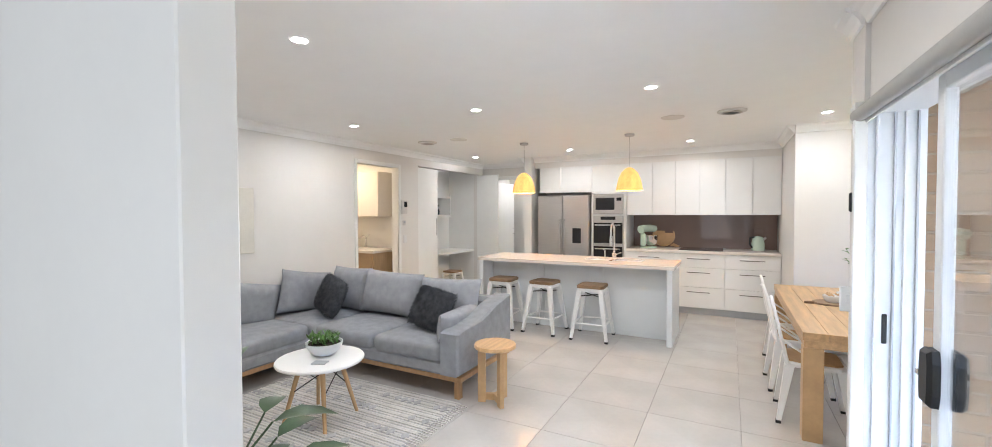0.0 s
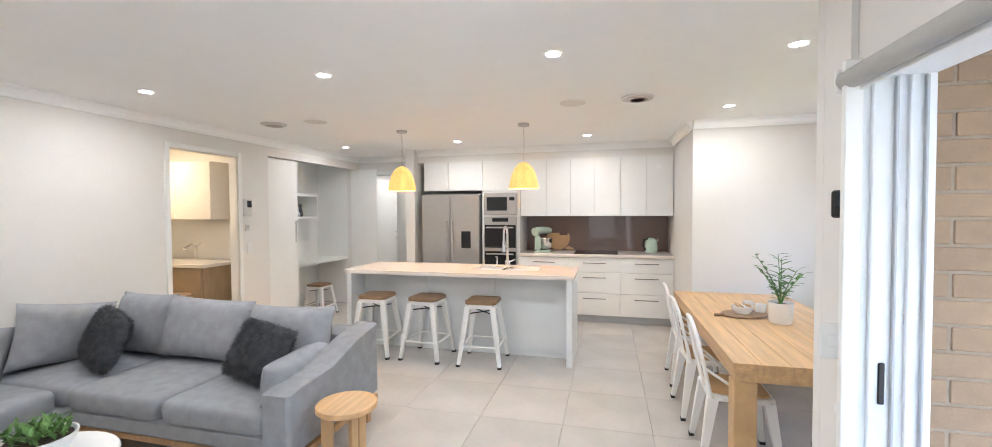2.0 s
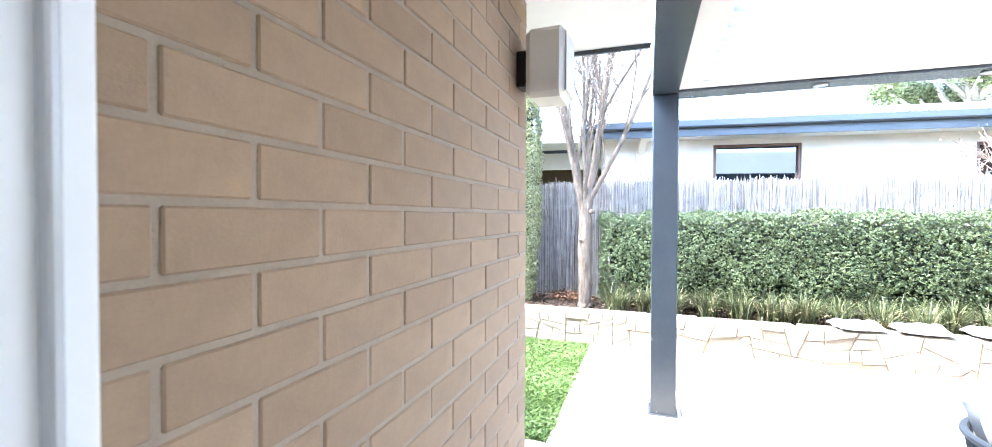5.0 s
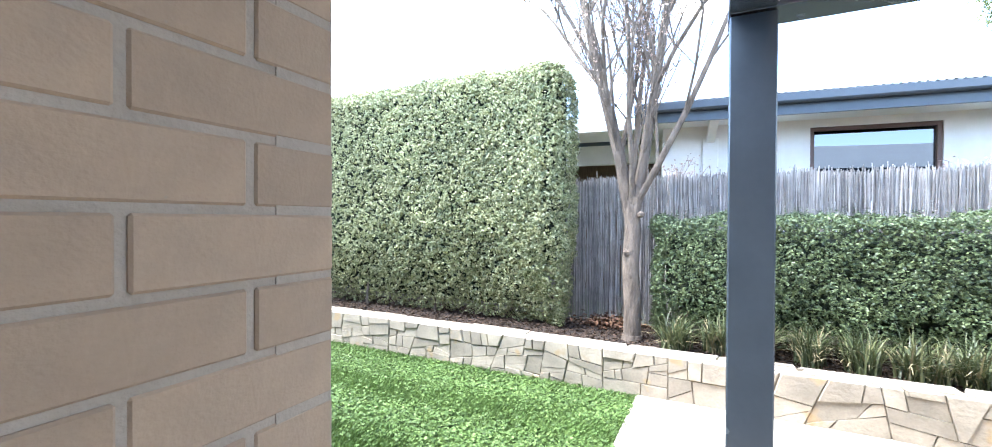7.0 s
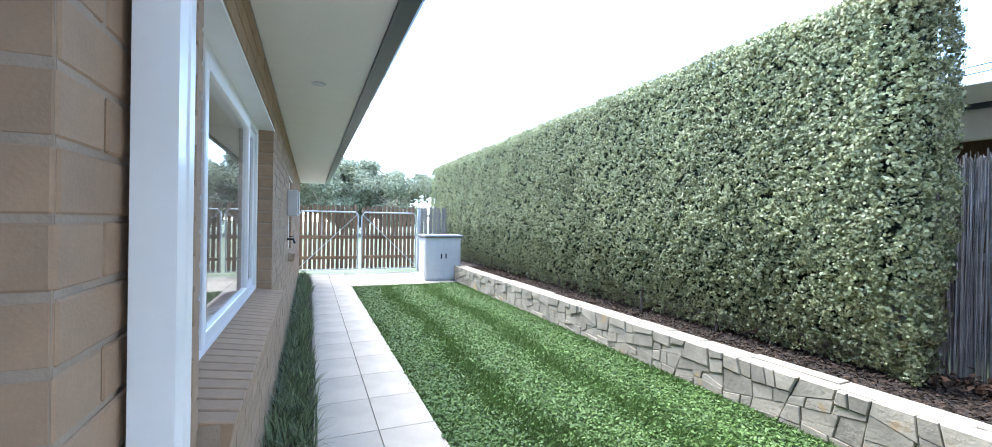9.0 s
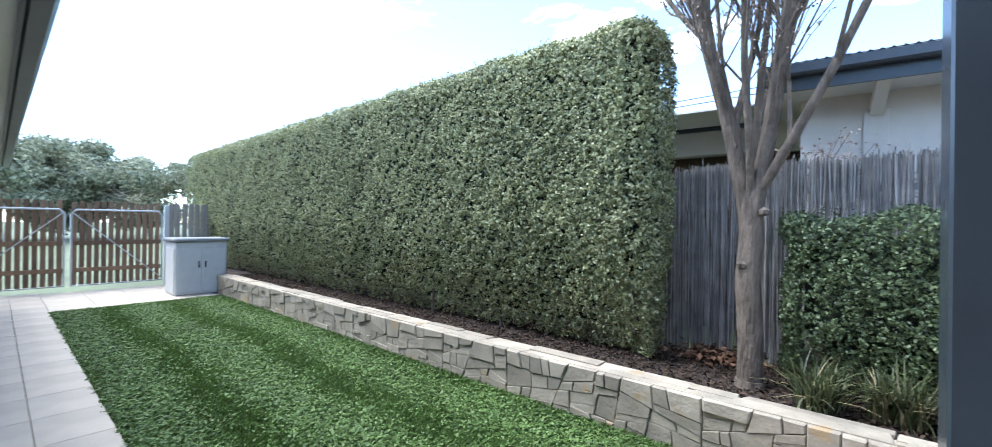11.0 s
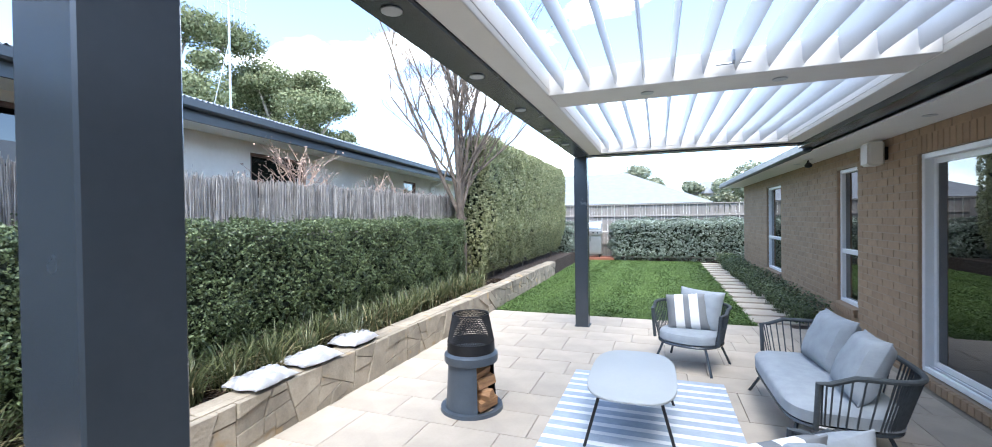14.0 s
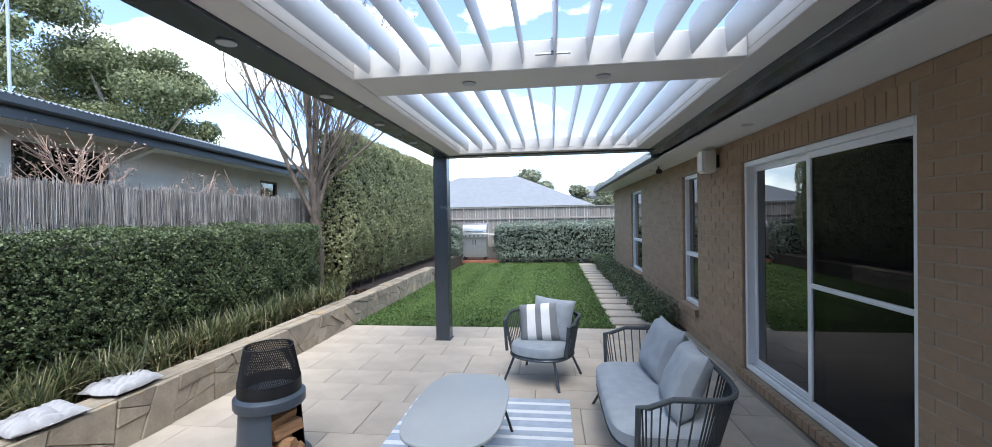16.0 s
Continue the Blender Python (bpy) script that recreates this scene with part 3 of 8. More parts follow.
def cornice(name, x0, y0, x1, y1, side):
    """A small cove where wall and ceiling meet; side is the way into the room."""
    d = Vector((x1 - x0, y1 - y0, 0)).normalized()
    s = Vector((side[0], side[1], 0))
    prof = [(0, 0), (0.0, -0.085), (0.014, -0.085), (0.022, -0.062), (0.045, -0.03), (0.070, -0.016), (0.078, 0.0)]
    vs = []
    for p in (Vector((x0, y0, CEIL)), Vector((x1, y1, CEIL))):
        vs += [p + s * a + Vector((0, 0, b)) for a, b in prof]
    k = len(prof)
    fs = [(i, (i + 1) % k, k + (i + 1) % k, k + i) for i in range(k)] + [tuple(range(k)), tuple(range(k, 2 * k))[::-1]]
    fixed(name, Mesh().add(vs, fs), M_CEIL)


cornice("cornice_west", -4.198, 0.742, -4.198, 7.718, (1, 0))
cornice("cornice_dining_north", 0.682, 5.918, 1.998, 5.918, (0, -1))
cornice("cornice_dining_east", 1.998, 3.012, 1.998, 5.918, (-1, 0))
cornice("cornice_pier", 0.678, 5.92, 0.678, 7.198, (-1, 0))
cornice("cornice_kitchen", -2.878, 7.198, 0.678, 7.198, (0, -1))
cornice("cornice_hall", -4.198, 7.718, -3.02, 7.718, (0, -1))
cornice("cornice_fridge", -3.022, 7.06, -3.022, 7.718, (-1, 0))
cornice("cornice_start", -4.19, 0.742, -0.71, 0.742, (0, 1))
cornice("cornice_nib", 0.598, 2.782, 0.598, 3.008, (-1, 0))
cornice("cornice_door", 0.618, 0.30, 0.618, 2.778, (-1, 0))
for nm, bx in (("baseboard_west", (-4.2, -4.186, 0.745, 4.40)), ("baseboard_west_2", (-4.2, -4.186, 5.29, 5.66)),
               ("baseboard_dining", (0.69, 2.0, 5.906, 5.92)), ("baseboard_nib", (0.586, 0.60, 2.782, 3.0))):
    fixed(nm, Mesh().box(*bx, 0.0, 0.09, 0.004), M_TRIM)
for nm, (u0, u1, z0, z1) in (("architrave_laundry", LAUNDRY),):
    fixed(nm, Mesh().box(-4.215, -4.186, u0 - 0.05, u0, 0, z1 + 0.05, 0.004).box(-4.215, -4.186, u1, u1 + 0.05, 0, z1 + 0.05, 0.004)
          .box(-4.215, -4.186, u0, u1, z1, z1 + 0.05, 0.004), M_TRIM)
fixed("architrave_hall", Mesh().box(-4.19, -4.12, 7.705, 7.73, 0, 2.16, 0.004).box(-4.12, -3.05, 7.705, 7.73, 2.1, 2.16, 0.004), M_TRIM)

# ground, lawns, beds
fixed("ground", Mesh().box(-300, 300, -300, 300, -0.6, -0.2), M_FARGROUND, "dull green ground to the horizon")
fixed("patio_bed", Mesh().box(0.95, 6.08, -4.5, 3.02, -0.2, G - 0.02).box(2.72, 3.56, 3.02, 15.2, -0.2, G - 0.02).box(3.56, 6.3, 12.5, 15.2, -0.2, G - 0.02),
      M_SAND, "sand bed between the pavers")
fixed("lawn_ground_north", Mesh().box(3.56, 6.10, 3.02, 12.5, -0.2, G - 0.025), M_GRASSG)
fixed("lawn_ground_south", Mesh().box(1.95, 6.10, -14.0, -4.5, -0.2, G - 0.025), M_GRASSG)
fixed("garden_bed_east", Mesh().box(6.26, 7.46, -14.6, 17.8, -0.2, 0.205), M_SOIL, "dark bark mulch in the raised bed")
fixed("garden_bed_house", Mesh().box(0.95, 1.50, -13.9, -4.5, -0.2, G - 0.01).box(2.42, 2.72, 3.02, 14.6, -0.2, G - 0.01), M_SOIL)
fixed("garden_bed_south", Mesh().box(-0.5, 6.3, -15.6, -14.0, -0.2, G), M_SOIL)
fixed("pebble_strip", Mesh().box(1.50, 1.95, -13.9, -4.5, -0.2, G - 0.015), M_PEBBLE, "pale pebbles between stepping stones")

# eaves
fixed("soffit_terrace", Mesh().box(0.95, 1.42, -12.2, 2.86, 2.33, 2.35), M_SOFFIT, "white eave lining over the terrace wall")
fixed("soffit_north", Mesh().box(0.95, 3.02, 2.36, 2.86, 2.352, 2.37).box(2.42, 3.02, 2.86, 15.1, 2.352, 2.37), M_SOFFIT, "white eave lining")
fixed("gutter_terrace", Mesh().box(1.42, 1.53, -12.3, -3.98, 2.33, 2.46, 0.02), M_GUTTER, "slate coloured steel gutter")
fixed("gutter_north", Mesh().box(3.02, 3.04, 2.36, 15.2, 2.33, 2.52).box(3.04, 3.15, 2.36, 15.2, 2.38, 2.50, 0.02), M_GUTTER, "slate coloured steel gutter")
rf = Mesh()
rf.add([(1.50, -12.3, 2.46), (1.50, 2.4, 2.46), (-2.9, 2.4, 4.2), (-2.9, -8.0, 4.2), (-7.3, -12.3, 2.46), (-7.3, 2.4, 2.46)],
       [(0, 1, 2, 3), (0, 3, 4), (3, 2, 5, 4)])
rf.add([(3.1, 2.38, 2.50), (3.1, 15.2, 2.50), (-2.0, 15.2, 4.5), (-2.0, 2.38, 4.5), (-7.3, 15.2, 2.46), (-7.3, 2.38, 2.46)],
       [(0, 1, 2, 3), (3, 2, 4, 5), (0, 3, 5), (1, 4, 2)])
rf.add([(3.1, 2.38, 2.48), (-7.3, 2.38, 2.44), (-7.3, 15.2, 2.44), (3.1, 15.2, 2.48)], [(0, 1, 2, 3)])
rf.add([(1.50, -12.3, 2.462), (1.50, 2.37, 2.462), (-7.3, 2.37, 2.462), (-7.3, -12.3, 2.462)], [(3, 2, 1, 0)])
fixed("roof", rf, M_ROOF, "grey sheet roof")


# ---- doors and windows of the house ----
def frame_ring(axis, at, u0, u1, z0, z1, w, d, c=0.004):
    """A rectangular frame of bars w wide and d deep round an opening."""
    m = Mesh()
    for a, b, s, e in ((u0, u0 + w, z0, z1), (u1 - w, u1, z0, z1), (u0 + w, u1 - w, z0, z0 + w), (u0 + w, u1 - w, z1 - w, z1)):
        m.box(*((at, at + d, a, b) if axis == "x" else (a, b, at, at + d)), s, e, c)
    return m


def sliding_door(name, opening, label, x, panels, deep=0.12):
    u0, u1, z0, z1 = opening
    door = tagged(thing(name, pose(0, 0, 0), label, "sliding door"), kind="structure")
    part("door_frame", frame_ring("x", x, u0, u1, z0 - 0.01, z1, 0.05, deep), M_ALU, door)
    part("track", Mesh().box(x + 0.035, x + 0.041, u0 + 0.05, u1 - 0.05, z0 + 0.04, z0 + 0.055).box(x + 0.085, x + 0.091, u0 + 0.05, u1 - 0.05, z0 + 0.04, z0 + 0.055),
         M_GREYALU, door)
    for i, (a, b, dx, dark) in enumerate(panels):
        leaf = part("panel", frame_ring("x", x + dx, a, b, z0 + 0.05, z1 - 0.05, 0.052, 0.034), M_ALU, door)
        pane = part("pane", Mesh().box(x + dx + 0.014, x + dx + 0.020, a + 0.05, b - 0.05, z0 + 0.10, z1 - 0.10), M_SCREENGLASS if dark else (M_DIMGLASS if name == "door_2" else M_GLASS), leaf)
        pane.visible_shadow = False
        if dark:
            part("mid_rail", Mesh().box(x + dx - 0.004, x + dx + 0.036, a + 0.05, b - 0.05, z0 + 0.98, z0 + 1.015, 0.003), M_ALU, leaf)
    return door


da = sliding_door("door_1", DOOR_A, "white aluminium sliding glass door standing part open", 0.60, [(1.02, 2.155, 0.052, False), (0.66, 1.76, 0.106, False)], 0.20)
hx = 0.64 + 0.012
handle = Mesh()
for sx in (-1, 1):
    handle.prism([(2.125 - 0.030, 0.86), (2.125 + 0.030, 0.86), (2.125 + 0.040, 0.90), (2.125 + 0.040, 1.0), (2.125 + 0.030, 1.04), (2.125 - 0.030, 1.04),
                  (2.125 - 0.04, 1.0), (2.125 - 0.04, 0.90)], hx + (0.034 if sx > 0 else 0.0) , hx + (0.034 + 0.032 if sx > 0 else -0.032), "x", 0.012)
part("handle", handle, M_BLACK, da, "black plastic pull handle")
part("lock", Mesh().box(hx - 0.048, hx - 0.042, 2.115, 2.135, 0.955, 0.975, 0.002), M_CHROME, da)
for rx in (0.63, 0.69, 0.725, 0.765):
    part("jamb_rib", Mesh().box(rx, rx + 0.008, 2.716, 2.731, 0.045, 1.90, 0.002), M_GREYALU if rx in (0.69, 0.765) else M_ALU, da)
part("strike_plate", Mesh().box(0.660, 0.678, 2.724, 2.731, 0.90, 1.03, 0.003), M_BLACK, da, "black latch strike")
part("screw_plate", Mesh().box(0.724, 0.735, 2.726, 2.731, 1.50, 1.535, 0.002).box(0.724, 0.735, 2.726, 2.731, 1.15, 1.185, 0.002), M_STEEL, da)
fixed("door_reveal", Mesh().box(0.802, 0.93, 0.55, 0.62, 0, 1.98).box(0.802, 0.806, 2.78, 2.862, -0.11, 2.05).box(0.76, 0.93, 0.62, 2.78, -0.10, -0.012), M_ALU)
db = sliding_door("door_2", DOOR_B, "white aluminium sliding door with glass and dark screen panels", 0.80,
                  [(-2.57, -1.47, 0.015, False), (-1.55, -0.48, 0.065, True)])


def window(name, opening, label, x, transom, tint):
    u0, u1, z0, z1 = opening
    w = tagged(thing(name, pose(0, 0, 0), label, "window"), kind="structure")
    part("window_frame", frame_ring("x", x, u0, u1, z0, z1, 0.05, 0.09), M_ALU, w)
    if transom:
        part("transom", Mesh().box(x + 0.005, x + 0.085, u0 + 0.05, u1 - 0.05, transom - 0.03, transom + 0.03, 0.004), M_ALU, w)
    zs = [z0 + 0.05, transom - 0.03, transom + 0.03, z1 - 0.05] if transom else [z0 + 0.05, z1 - 0.05]
    for a, b in zip(zs[::2], zs[1::2]):
        p = part("pane", Mesh().box(x + 0.035, x + 0.041, u0 + 0.05, u1 - 0.05, a, b), tint, w)
        p.visible_shadow = False
    return w


window("window_1", WIN_1, "tall white aluminium window with an awning sash", 0.82, 1.0, M_DIMGLASS)
window("window_2", WIN_2, "tall white aluminium window with an awning sash", 0.82, 1.0, M_DIMGLASS)
wd = tagged(thing("window_3", pose(0, 0, 0), "wide white aluminium sliding window with dark fly screens", "window"), kind="structure")
part("window_frame", frame_ring("x", 2.21, *WIN_D, 0.045, 0.11), M_ALU, wd)
for a, b, dx, pane_mat in ((3.595, 4.16, 0.055, M_SCREENGLASS), (4.10, 5.36, 0.080, M_GLASS), (5.30, 5.825, 0.055, M_SCREENGLASS)):
    sash = part("sash", frame_ring("x", 2.21 + dx, a, b, WIN_D[2] + 0.045, WIN_D[3] - 0.045, 0.055, 0.035), M_ALU, wd)
    p = part("pane", Mesh().box(2.21 + dx + 0.012, 2.21 + dx + 0.018, a + 0.04, b - 0.04, WIN_D[2] + 0.09, WIN_D[3] - 0.09), pane_mat, sash)
    p.visible_shadow = False
part("window_sill", Mesh().box(1.97, 2.205, 3.53, 5.89, 0.835, 0.858, 0.005), M_TRIM, wd)
# small window near the gate
ws = tagged(thing("window_4", pose(0, 0, 0), "small white aluminium window beside the meter box", "window"), kind="structure")
part("window_frame", frame_ring("x", 2.27, *WIN_S, 0.05, 0.06), M_ALU, ws)
part("pane", Mesh().box(2.29, 2.296, WIN_S[0] + 0.05, WIN_S[1] - 0.05, WIN_S[2] + 0.05, WIN_S[3] - 0.05), M_DIMGLASS, ws).visible_shadow = False
# downpipe on the corner of the wing
dp = thing("downpipe", pose(2.463, 3.085, G), "white rectangular downpipe on the corner of the brick wall", "downpipe")
part("pipe", Mesh().prism([(-0.032, -0.05), (0.028, -0.05), (0.028, -0.018), (0.025, -0.012), (0.025, 0.012), (0.028, 0.018), (0.028, 0.05), (-0.032, 0.05)], 0.0, 2.455, "z", 0.006), M_DOWNPIPE, dp)
for z in (0.25, 2.2):
    part("strap", Mesh().box(-0.04, 0.031, -0.053, 0.053, z, z + 0.03, 0.004), M_DOWNPIPE, dp)

# roller blind over the open sliding door
bl = thing("roller_blind", pose(0, 0, 0), "grey roller blind rolled up over the sliding door", "blind")
part("roll", Mesh().tube([(0.570, 0.60, 1.900), (0.570, 2.74, 1.900)], 0.030, 14), M_BLIND, bl, smooth=True)
part("bottom_rail", Mesh().box(0.588, 0.597, 0.62, 2.72, 1.862, 1.880, 0.003), M_WHITEMETAL, bl)
for y in (0.58, 2.755):
    part("bracket", Mesh().box(0.545, 0.60, y - 0.006, y + 0.006, 1.868, 1.94, 0.004), M_WHITEMETAL, bl)
chain = thing("blind_chain", pose(0.572, 2.738, 0), "thin white bead chain of the roller blind", "blind chain")
part("bead_chain", Mesh().tube([(-0.006, 0, 1.90), (-0.008, 0, 0.90), (0.0, 0, 0.872), (0.008, 0, 0.90), (0.006, 0, 1.90)], 0.0025, 5), M_WHITEMETAL, chain)
part("tensioner", Mesh().lathe([(0.006, 0.85), (0.018, 0.86), (0.020, 0.88), (0.006, 0.895)], 12), M_WHITEMETAL, chain, smooth=True)
# hall door swung open
hd = tagged(thing("door_3", pose(-4.06, 7.80, 0.01, 0, 0, -4), "white panel door standing open to the hall", "door"), kind="structure")
part("leaf", Mesh().box(0, 0.038, 0, 0.85, 0, 2.06, 0.003), M_TRIM, hd)
lev = Mesh().tube([(0.038, 0.78, 1.02), (0.085, 0.78, 1.02), (0.09, 0.70, 1.02)], 0.009, 8)
lev.lathe([(0.026, 0), (0.026, 0.008)], 16, (0.06, 0.78, 1.12))
part("door_handle", lev, M_CHROME, hd, smooth=True)


# ---- garden ----
rng = np.random.default_rng(7)


def unit(a):
    return a / np.maximum(np.linalg.norm(a, axis=-1, keepdims=True), 1e-9)


def leaf_faces(p, nrm, size, spread=0.8, slim=0.55):
    """Small diamond leaves at p, facing about nrm."""
    k = len(p)
    nn = unit(nrm + rng.normal(0, spread, (k, 3)))
    a = unit(np.cross(nn, rng.normal(0, 1, (k, 3))))
    b = np.cross(nn, a)
    s = (size * rng.uniform(0.6, 1.35, k))[:, None]
    lift = nn * s * 0.16
    return np.stack([p - a * s * 0.5, p + b * s * slim * 0.5 + lift, p + a * s * 0.5, p - b * s * slim * 0.5 + lift], 1)


def box_skin(x0, x1, y0, y1, z0, z1, n, r=0.12, faces="xXyYZ", weights=None):
    """Points and normals strewn over the sides of a round-edged block."""
    area = {"x": (y1 - y0) * (z1 - z0), "X": (y1 - y0) * (z1 - z0), "y": (x1 - x0) * (z1 - z0), "Y": (x1 - x0) * (z1 - z0), "Z": (x1 - x0) * (y1 - y0)}
    pts = []
    tot = sum(area[f] for f in faces)
    for f in faces:
        k = int(n * area[f] / tot)
        u = rng.uniform(0, 1, (k, 3)) * np.array([x1 - x0, y1 - y0, z1 - z0]) + np.array([x0, y0, z0])
        ax, v = {"x": (0, x0), "X": (0, x1), "y": (1, y0), "Y": (1, y1), "Z": (2, z1)}[f]
        u[:, ax] = v
        pts.append(u)
    p = np.concatenate(pts)
    inner = np.clip(p, np.array([x0 + r, y0 + r, z0 - 1]), np.array([x1 - r, y1 - r, z1 - r]))
    d = unit(p - inner)
    return inner + d * r, d


def wobble(p, s, amp):
    q = p * s
    w = np.sin(q[:, 0] * 2.1 + q[:, 1] * 1.7) + np.sin(q[:, 1] * 3.3 + q[:, 2] * 2.9 + 1.3) + np.sin(q[:, 2] * 5.1 - q[:, 1] * 4.3 + 0.6) + 0.7 * np.sin(q[:, 1] * 9.7 + q[:, 2] * 8.3)
    return (w * amp / 2.5)[:, None]


def hedge(name, label, box, n, size, material, faces, group="", amp=0.03, deep=0.07, stem=True, skirt=0.8, inset=0.2, r=0.16, bias=1.0):
    """A clipped hedge: rosettes of small leaves on a round-edged block that draws in towards its foot, over a solid
    core coloured as inner shade.
    """
    x0, x1, y0, y1, z0, z1 = box
    h = thing(name, pose(0, 0, 0), label, "hedge", group)
    p, d = box_skin(x0, x1, y0, y1, z0, z1, n // 6, r, faces)
    if bias != 1.0:
        p[:, 1] = np.where(np.abs(d[:, 1]) < 0.05, y0 + r + (y1 - y0 - r) * np.clip((p[:, 1] - y0 - r) / (y1 - y0 - r), 0, 1) ** bias, p[:, 1])
    t = np.clip((skirt - (p[:, 2:3] - z0)) / skirt, 0, 1) ** 1.4
    flat = d * np.array([1, 0.3, 0])
    p = p - flat * t * inset + d * wobble(p, 2.2, amp) + d * rng.normal(0, 0.012, (len(p), 1)) - d * (rng.random((len(p), 1)) ** 2) * deep
    d = unit(d - np.array([0, 0, 0.8]) * t)
    low = (p[:, 2] - z0) < 0.22
    keep = ~(low & (rng.random(len(p)) < 0.4 * (1 - (p[:, 2] - z0) / 0.22)))
    p, d = np.repeat(p[keep], 6, 0), np.repeat(d[keep], 6, 0)
    off = unit(rng.normal(0, 1, p.shape)) * size * 0.62
    q = p + off
    quads("foliage", leaf_faces(q, unit(d * 0.9 + off / size * 0.7), size, 0.5, 0.66), material, h)["kind"] = "stuff"
    # stray shoots over the top
    k = int((y1 - y0) * 60)
    t = np.stack([rng.uniform(x0 + r * 0.5, x1 - r * 0.5, k), rng.uniform(y0 + r, y1 - r, k), np.full(k, z1)], 1)
    lift = np.tile(np.arange(4) / 4, k)[:, None] * np.repeat(rng.uniform(0.02, 0.11, k), 4)[:, None] * np.array([[0, 0, 1.0]])
    quads("shoot", leaf_faces(np.repeat(t, 4, 0) + lift + rng.normal(0, 0.008, (4 * k, 3)), np.array([[0.3, 0.3, 0.6]]), size * 0.9), material, h)["kind"] = "stuff"
    # solid dark blocks give the shade seen between the leaves
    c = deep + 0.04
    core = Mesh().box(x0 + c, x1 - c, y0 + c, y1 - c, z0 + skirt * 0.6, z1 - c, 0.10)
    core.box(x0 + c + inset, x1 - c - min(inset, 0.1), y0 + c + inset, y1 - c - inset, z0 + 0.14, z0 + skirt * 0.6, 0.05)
    part("inner_core", core, M_INNERSHADE, h)
    if stem:
        st = Mesh()
        for i in range(int((y1 - y0) / 0.55)):
            y = y0 + 0.3 + i * 0.55 + rng.uniform(-0.1, 0.1)
            x = (x0 + x1) / 2 + rng.uniform(-0.1, 0.1)
            st.tube([(x, y, 0.1), (x + rng.uniform(-0.05, 0.05), y + rng.uniform(-0.1, 0.1), z0 + 0.3)], 0.022, 6, 0.016)
        part("stem", st, M_BARK, h)["kind"] = "stuff"
    return h


hedge("tall_hedge", "tall clipped light green hedge in the raised bed", (6.55, 7.30, 3.88, 17.4, 0.24, 3.27), 380000, 0.029, M_HEDGE, "xyZ", "clipped tall hedges", 0.026, 0.09, True, 1.2, 0.34, 0.26, 1.35)
hedge("tall_hedge", "tall clipped green hedge beside the back lawn", (6.42, 7.30, -12.9, -5.35, 0.34, 3.22), 150000, 0.036, M_HEDGE, "xYZ", "clipped tall hedges", 0.035, 0.09, True, 1.0, 0.32, 0.24)
hedge("low_hedge", "low clipped dark green box hedge along the fence", (6.70, 7.28, -4.75, 3.0, 0.26, 1.50), 190000, 0.023, M_BOX, "xyYZ", "", 0.045, 0.10, True, 0.5, 0.14, 0.12)
hedge("silver_hedge", "rounded silver green hedge before the back fence", (0.3, 5.0, -15.0, -13.9, -0.1, 1.36), 30000, 0.055, M_GREYLEAF, "xXYZ", "", 0.11, 0.12, False, 0.5, 0.2, 0.4)
hedge("garden_shrub", "round silver green shrub at the end of the bed", (6.22, 7.15, -14.2, -13.3, -0.1, 1.3), 7000, 0.055, M_GREYLEAF, "xXYZ", "", 0.10, 0.12, False, 0.5, 0.15, 0.36)


def lawn(name, label, x0, x1, y0, y1, n, size, height):
    """A close mown lawn: small flat leaves in the bands rolled one way, upright blades in the bands between."""
    p = np.stack([rng.uniform(x0, x1, n), rng.uniform(y0, y1, n), np.full(n, G - 0.025)], 1)
    ragged = rng.normal(0, 0.012, n) + 0.012 * np.sin(p[:, 1] * 17) + 0.01 * np.sin(p[:, 1] * 41 + 1)
    p[:, 0] += np.where((p[:, 0] - x0 < 0.06) | (x1 - p[:, 0] < 0.06), ragged, 0)
    band = np.sin((p[:, 0] - x0) * 2 * np.pi / 0.92 + 0.4 * np.sin(p[:, 1] * 1.3) + 0.25 * np.sin(p[:, 1] * 5.1 + p[:, 0] * 4))
    tuft = np.sin(p[:, 0] * 31 + np.sin(p[:, 1] * 23)) * np.sin(p[:, 1] * 37 + np.sin(p[:, 0] * 19))
    flat = rng.random(n) < 0.52 + 0.46 * band
    f = p[flat]
    f[:, 2] += height * (rng.uniform(0.35, 0.95, len(f)) + 0.25 * tuft[flat])
    leaves = leaf_faces(f, np.array([[0, 0, 1.0]]), size, 0.42, 0.7)
    b = p[~flat]
    k = len(b)
    a = rng.uniform(0, 2 * np.pi, k)
    side = np.stack([np.cos(a), np.sin(a), np.zeros(k)], 1) * (size * 0.22 * rng.uniform(0.6, 1.3, k))[:, None]
    lean = np.stack([rng.normal(0, 0.014, k), -0.026 + rng.normal(0, 0.014, k), height * rng.uniform(0.6, 1.25, k)], 1)
    blades = np.stack([b - side, b + side, b + lean + side * 0.2, b + lean - side * 0.2], 1)
    tagged(quads(name, np.concatenate([leaves, blades]), M_GRASS), label, "lawn", "", "stuff")


lawn("lawn_grass", "mown bright green lawn with faint mowing stripes", 3.56, 6.07, 3.0, 12.55, 230000, 0.026, 0.036)
lawn("lawn_grass", "mown green lawn between the bed and the path", 1.95, 6.07, -14.0, -4.52, 190000, 0.034, 0.04)


ch = np.stack([rng.uniform(6.30, 7.40, 26000), rng.uniform(-6, 13, 26000), 0.207 + rng.random(26000) * 0.022], 1)
tagged(quads("bark_chips", leaf_faces(ch, np.array([[0, 0, 1.0]]), 0.045, 0.45, 0.35), M_CHIP), "loose brown bark chips over the raised bed", "mulch", "", "stuff")


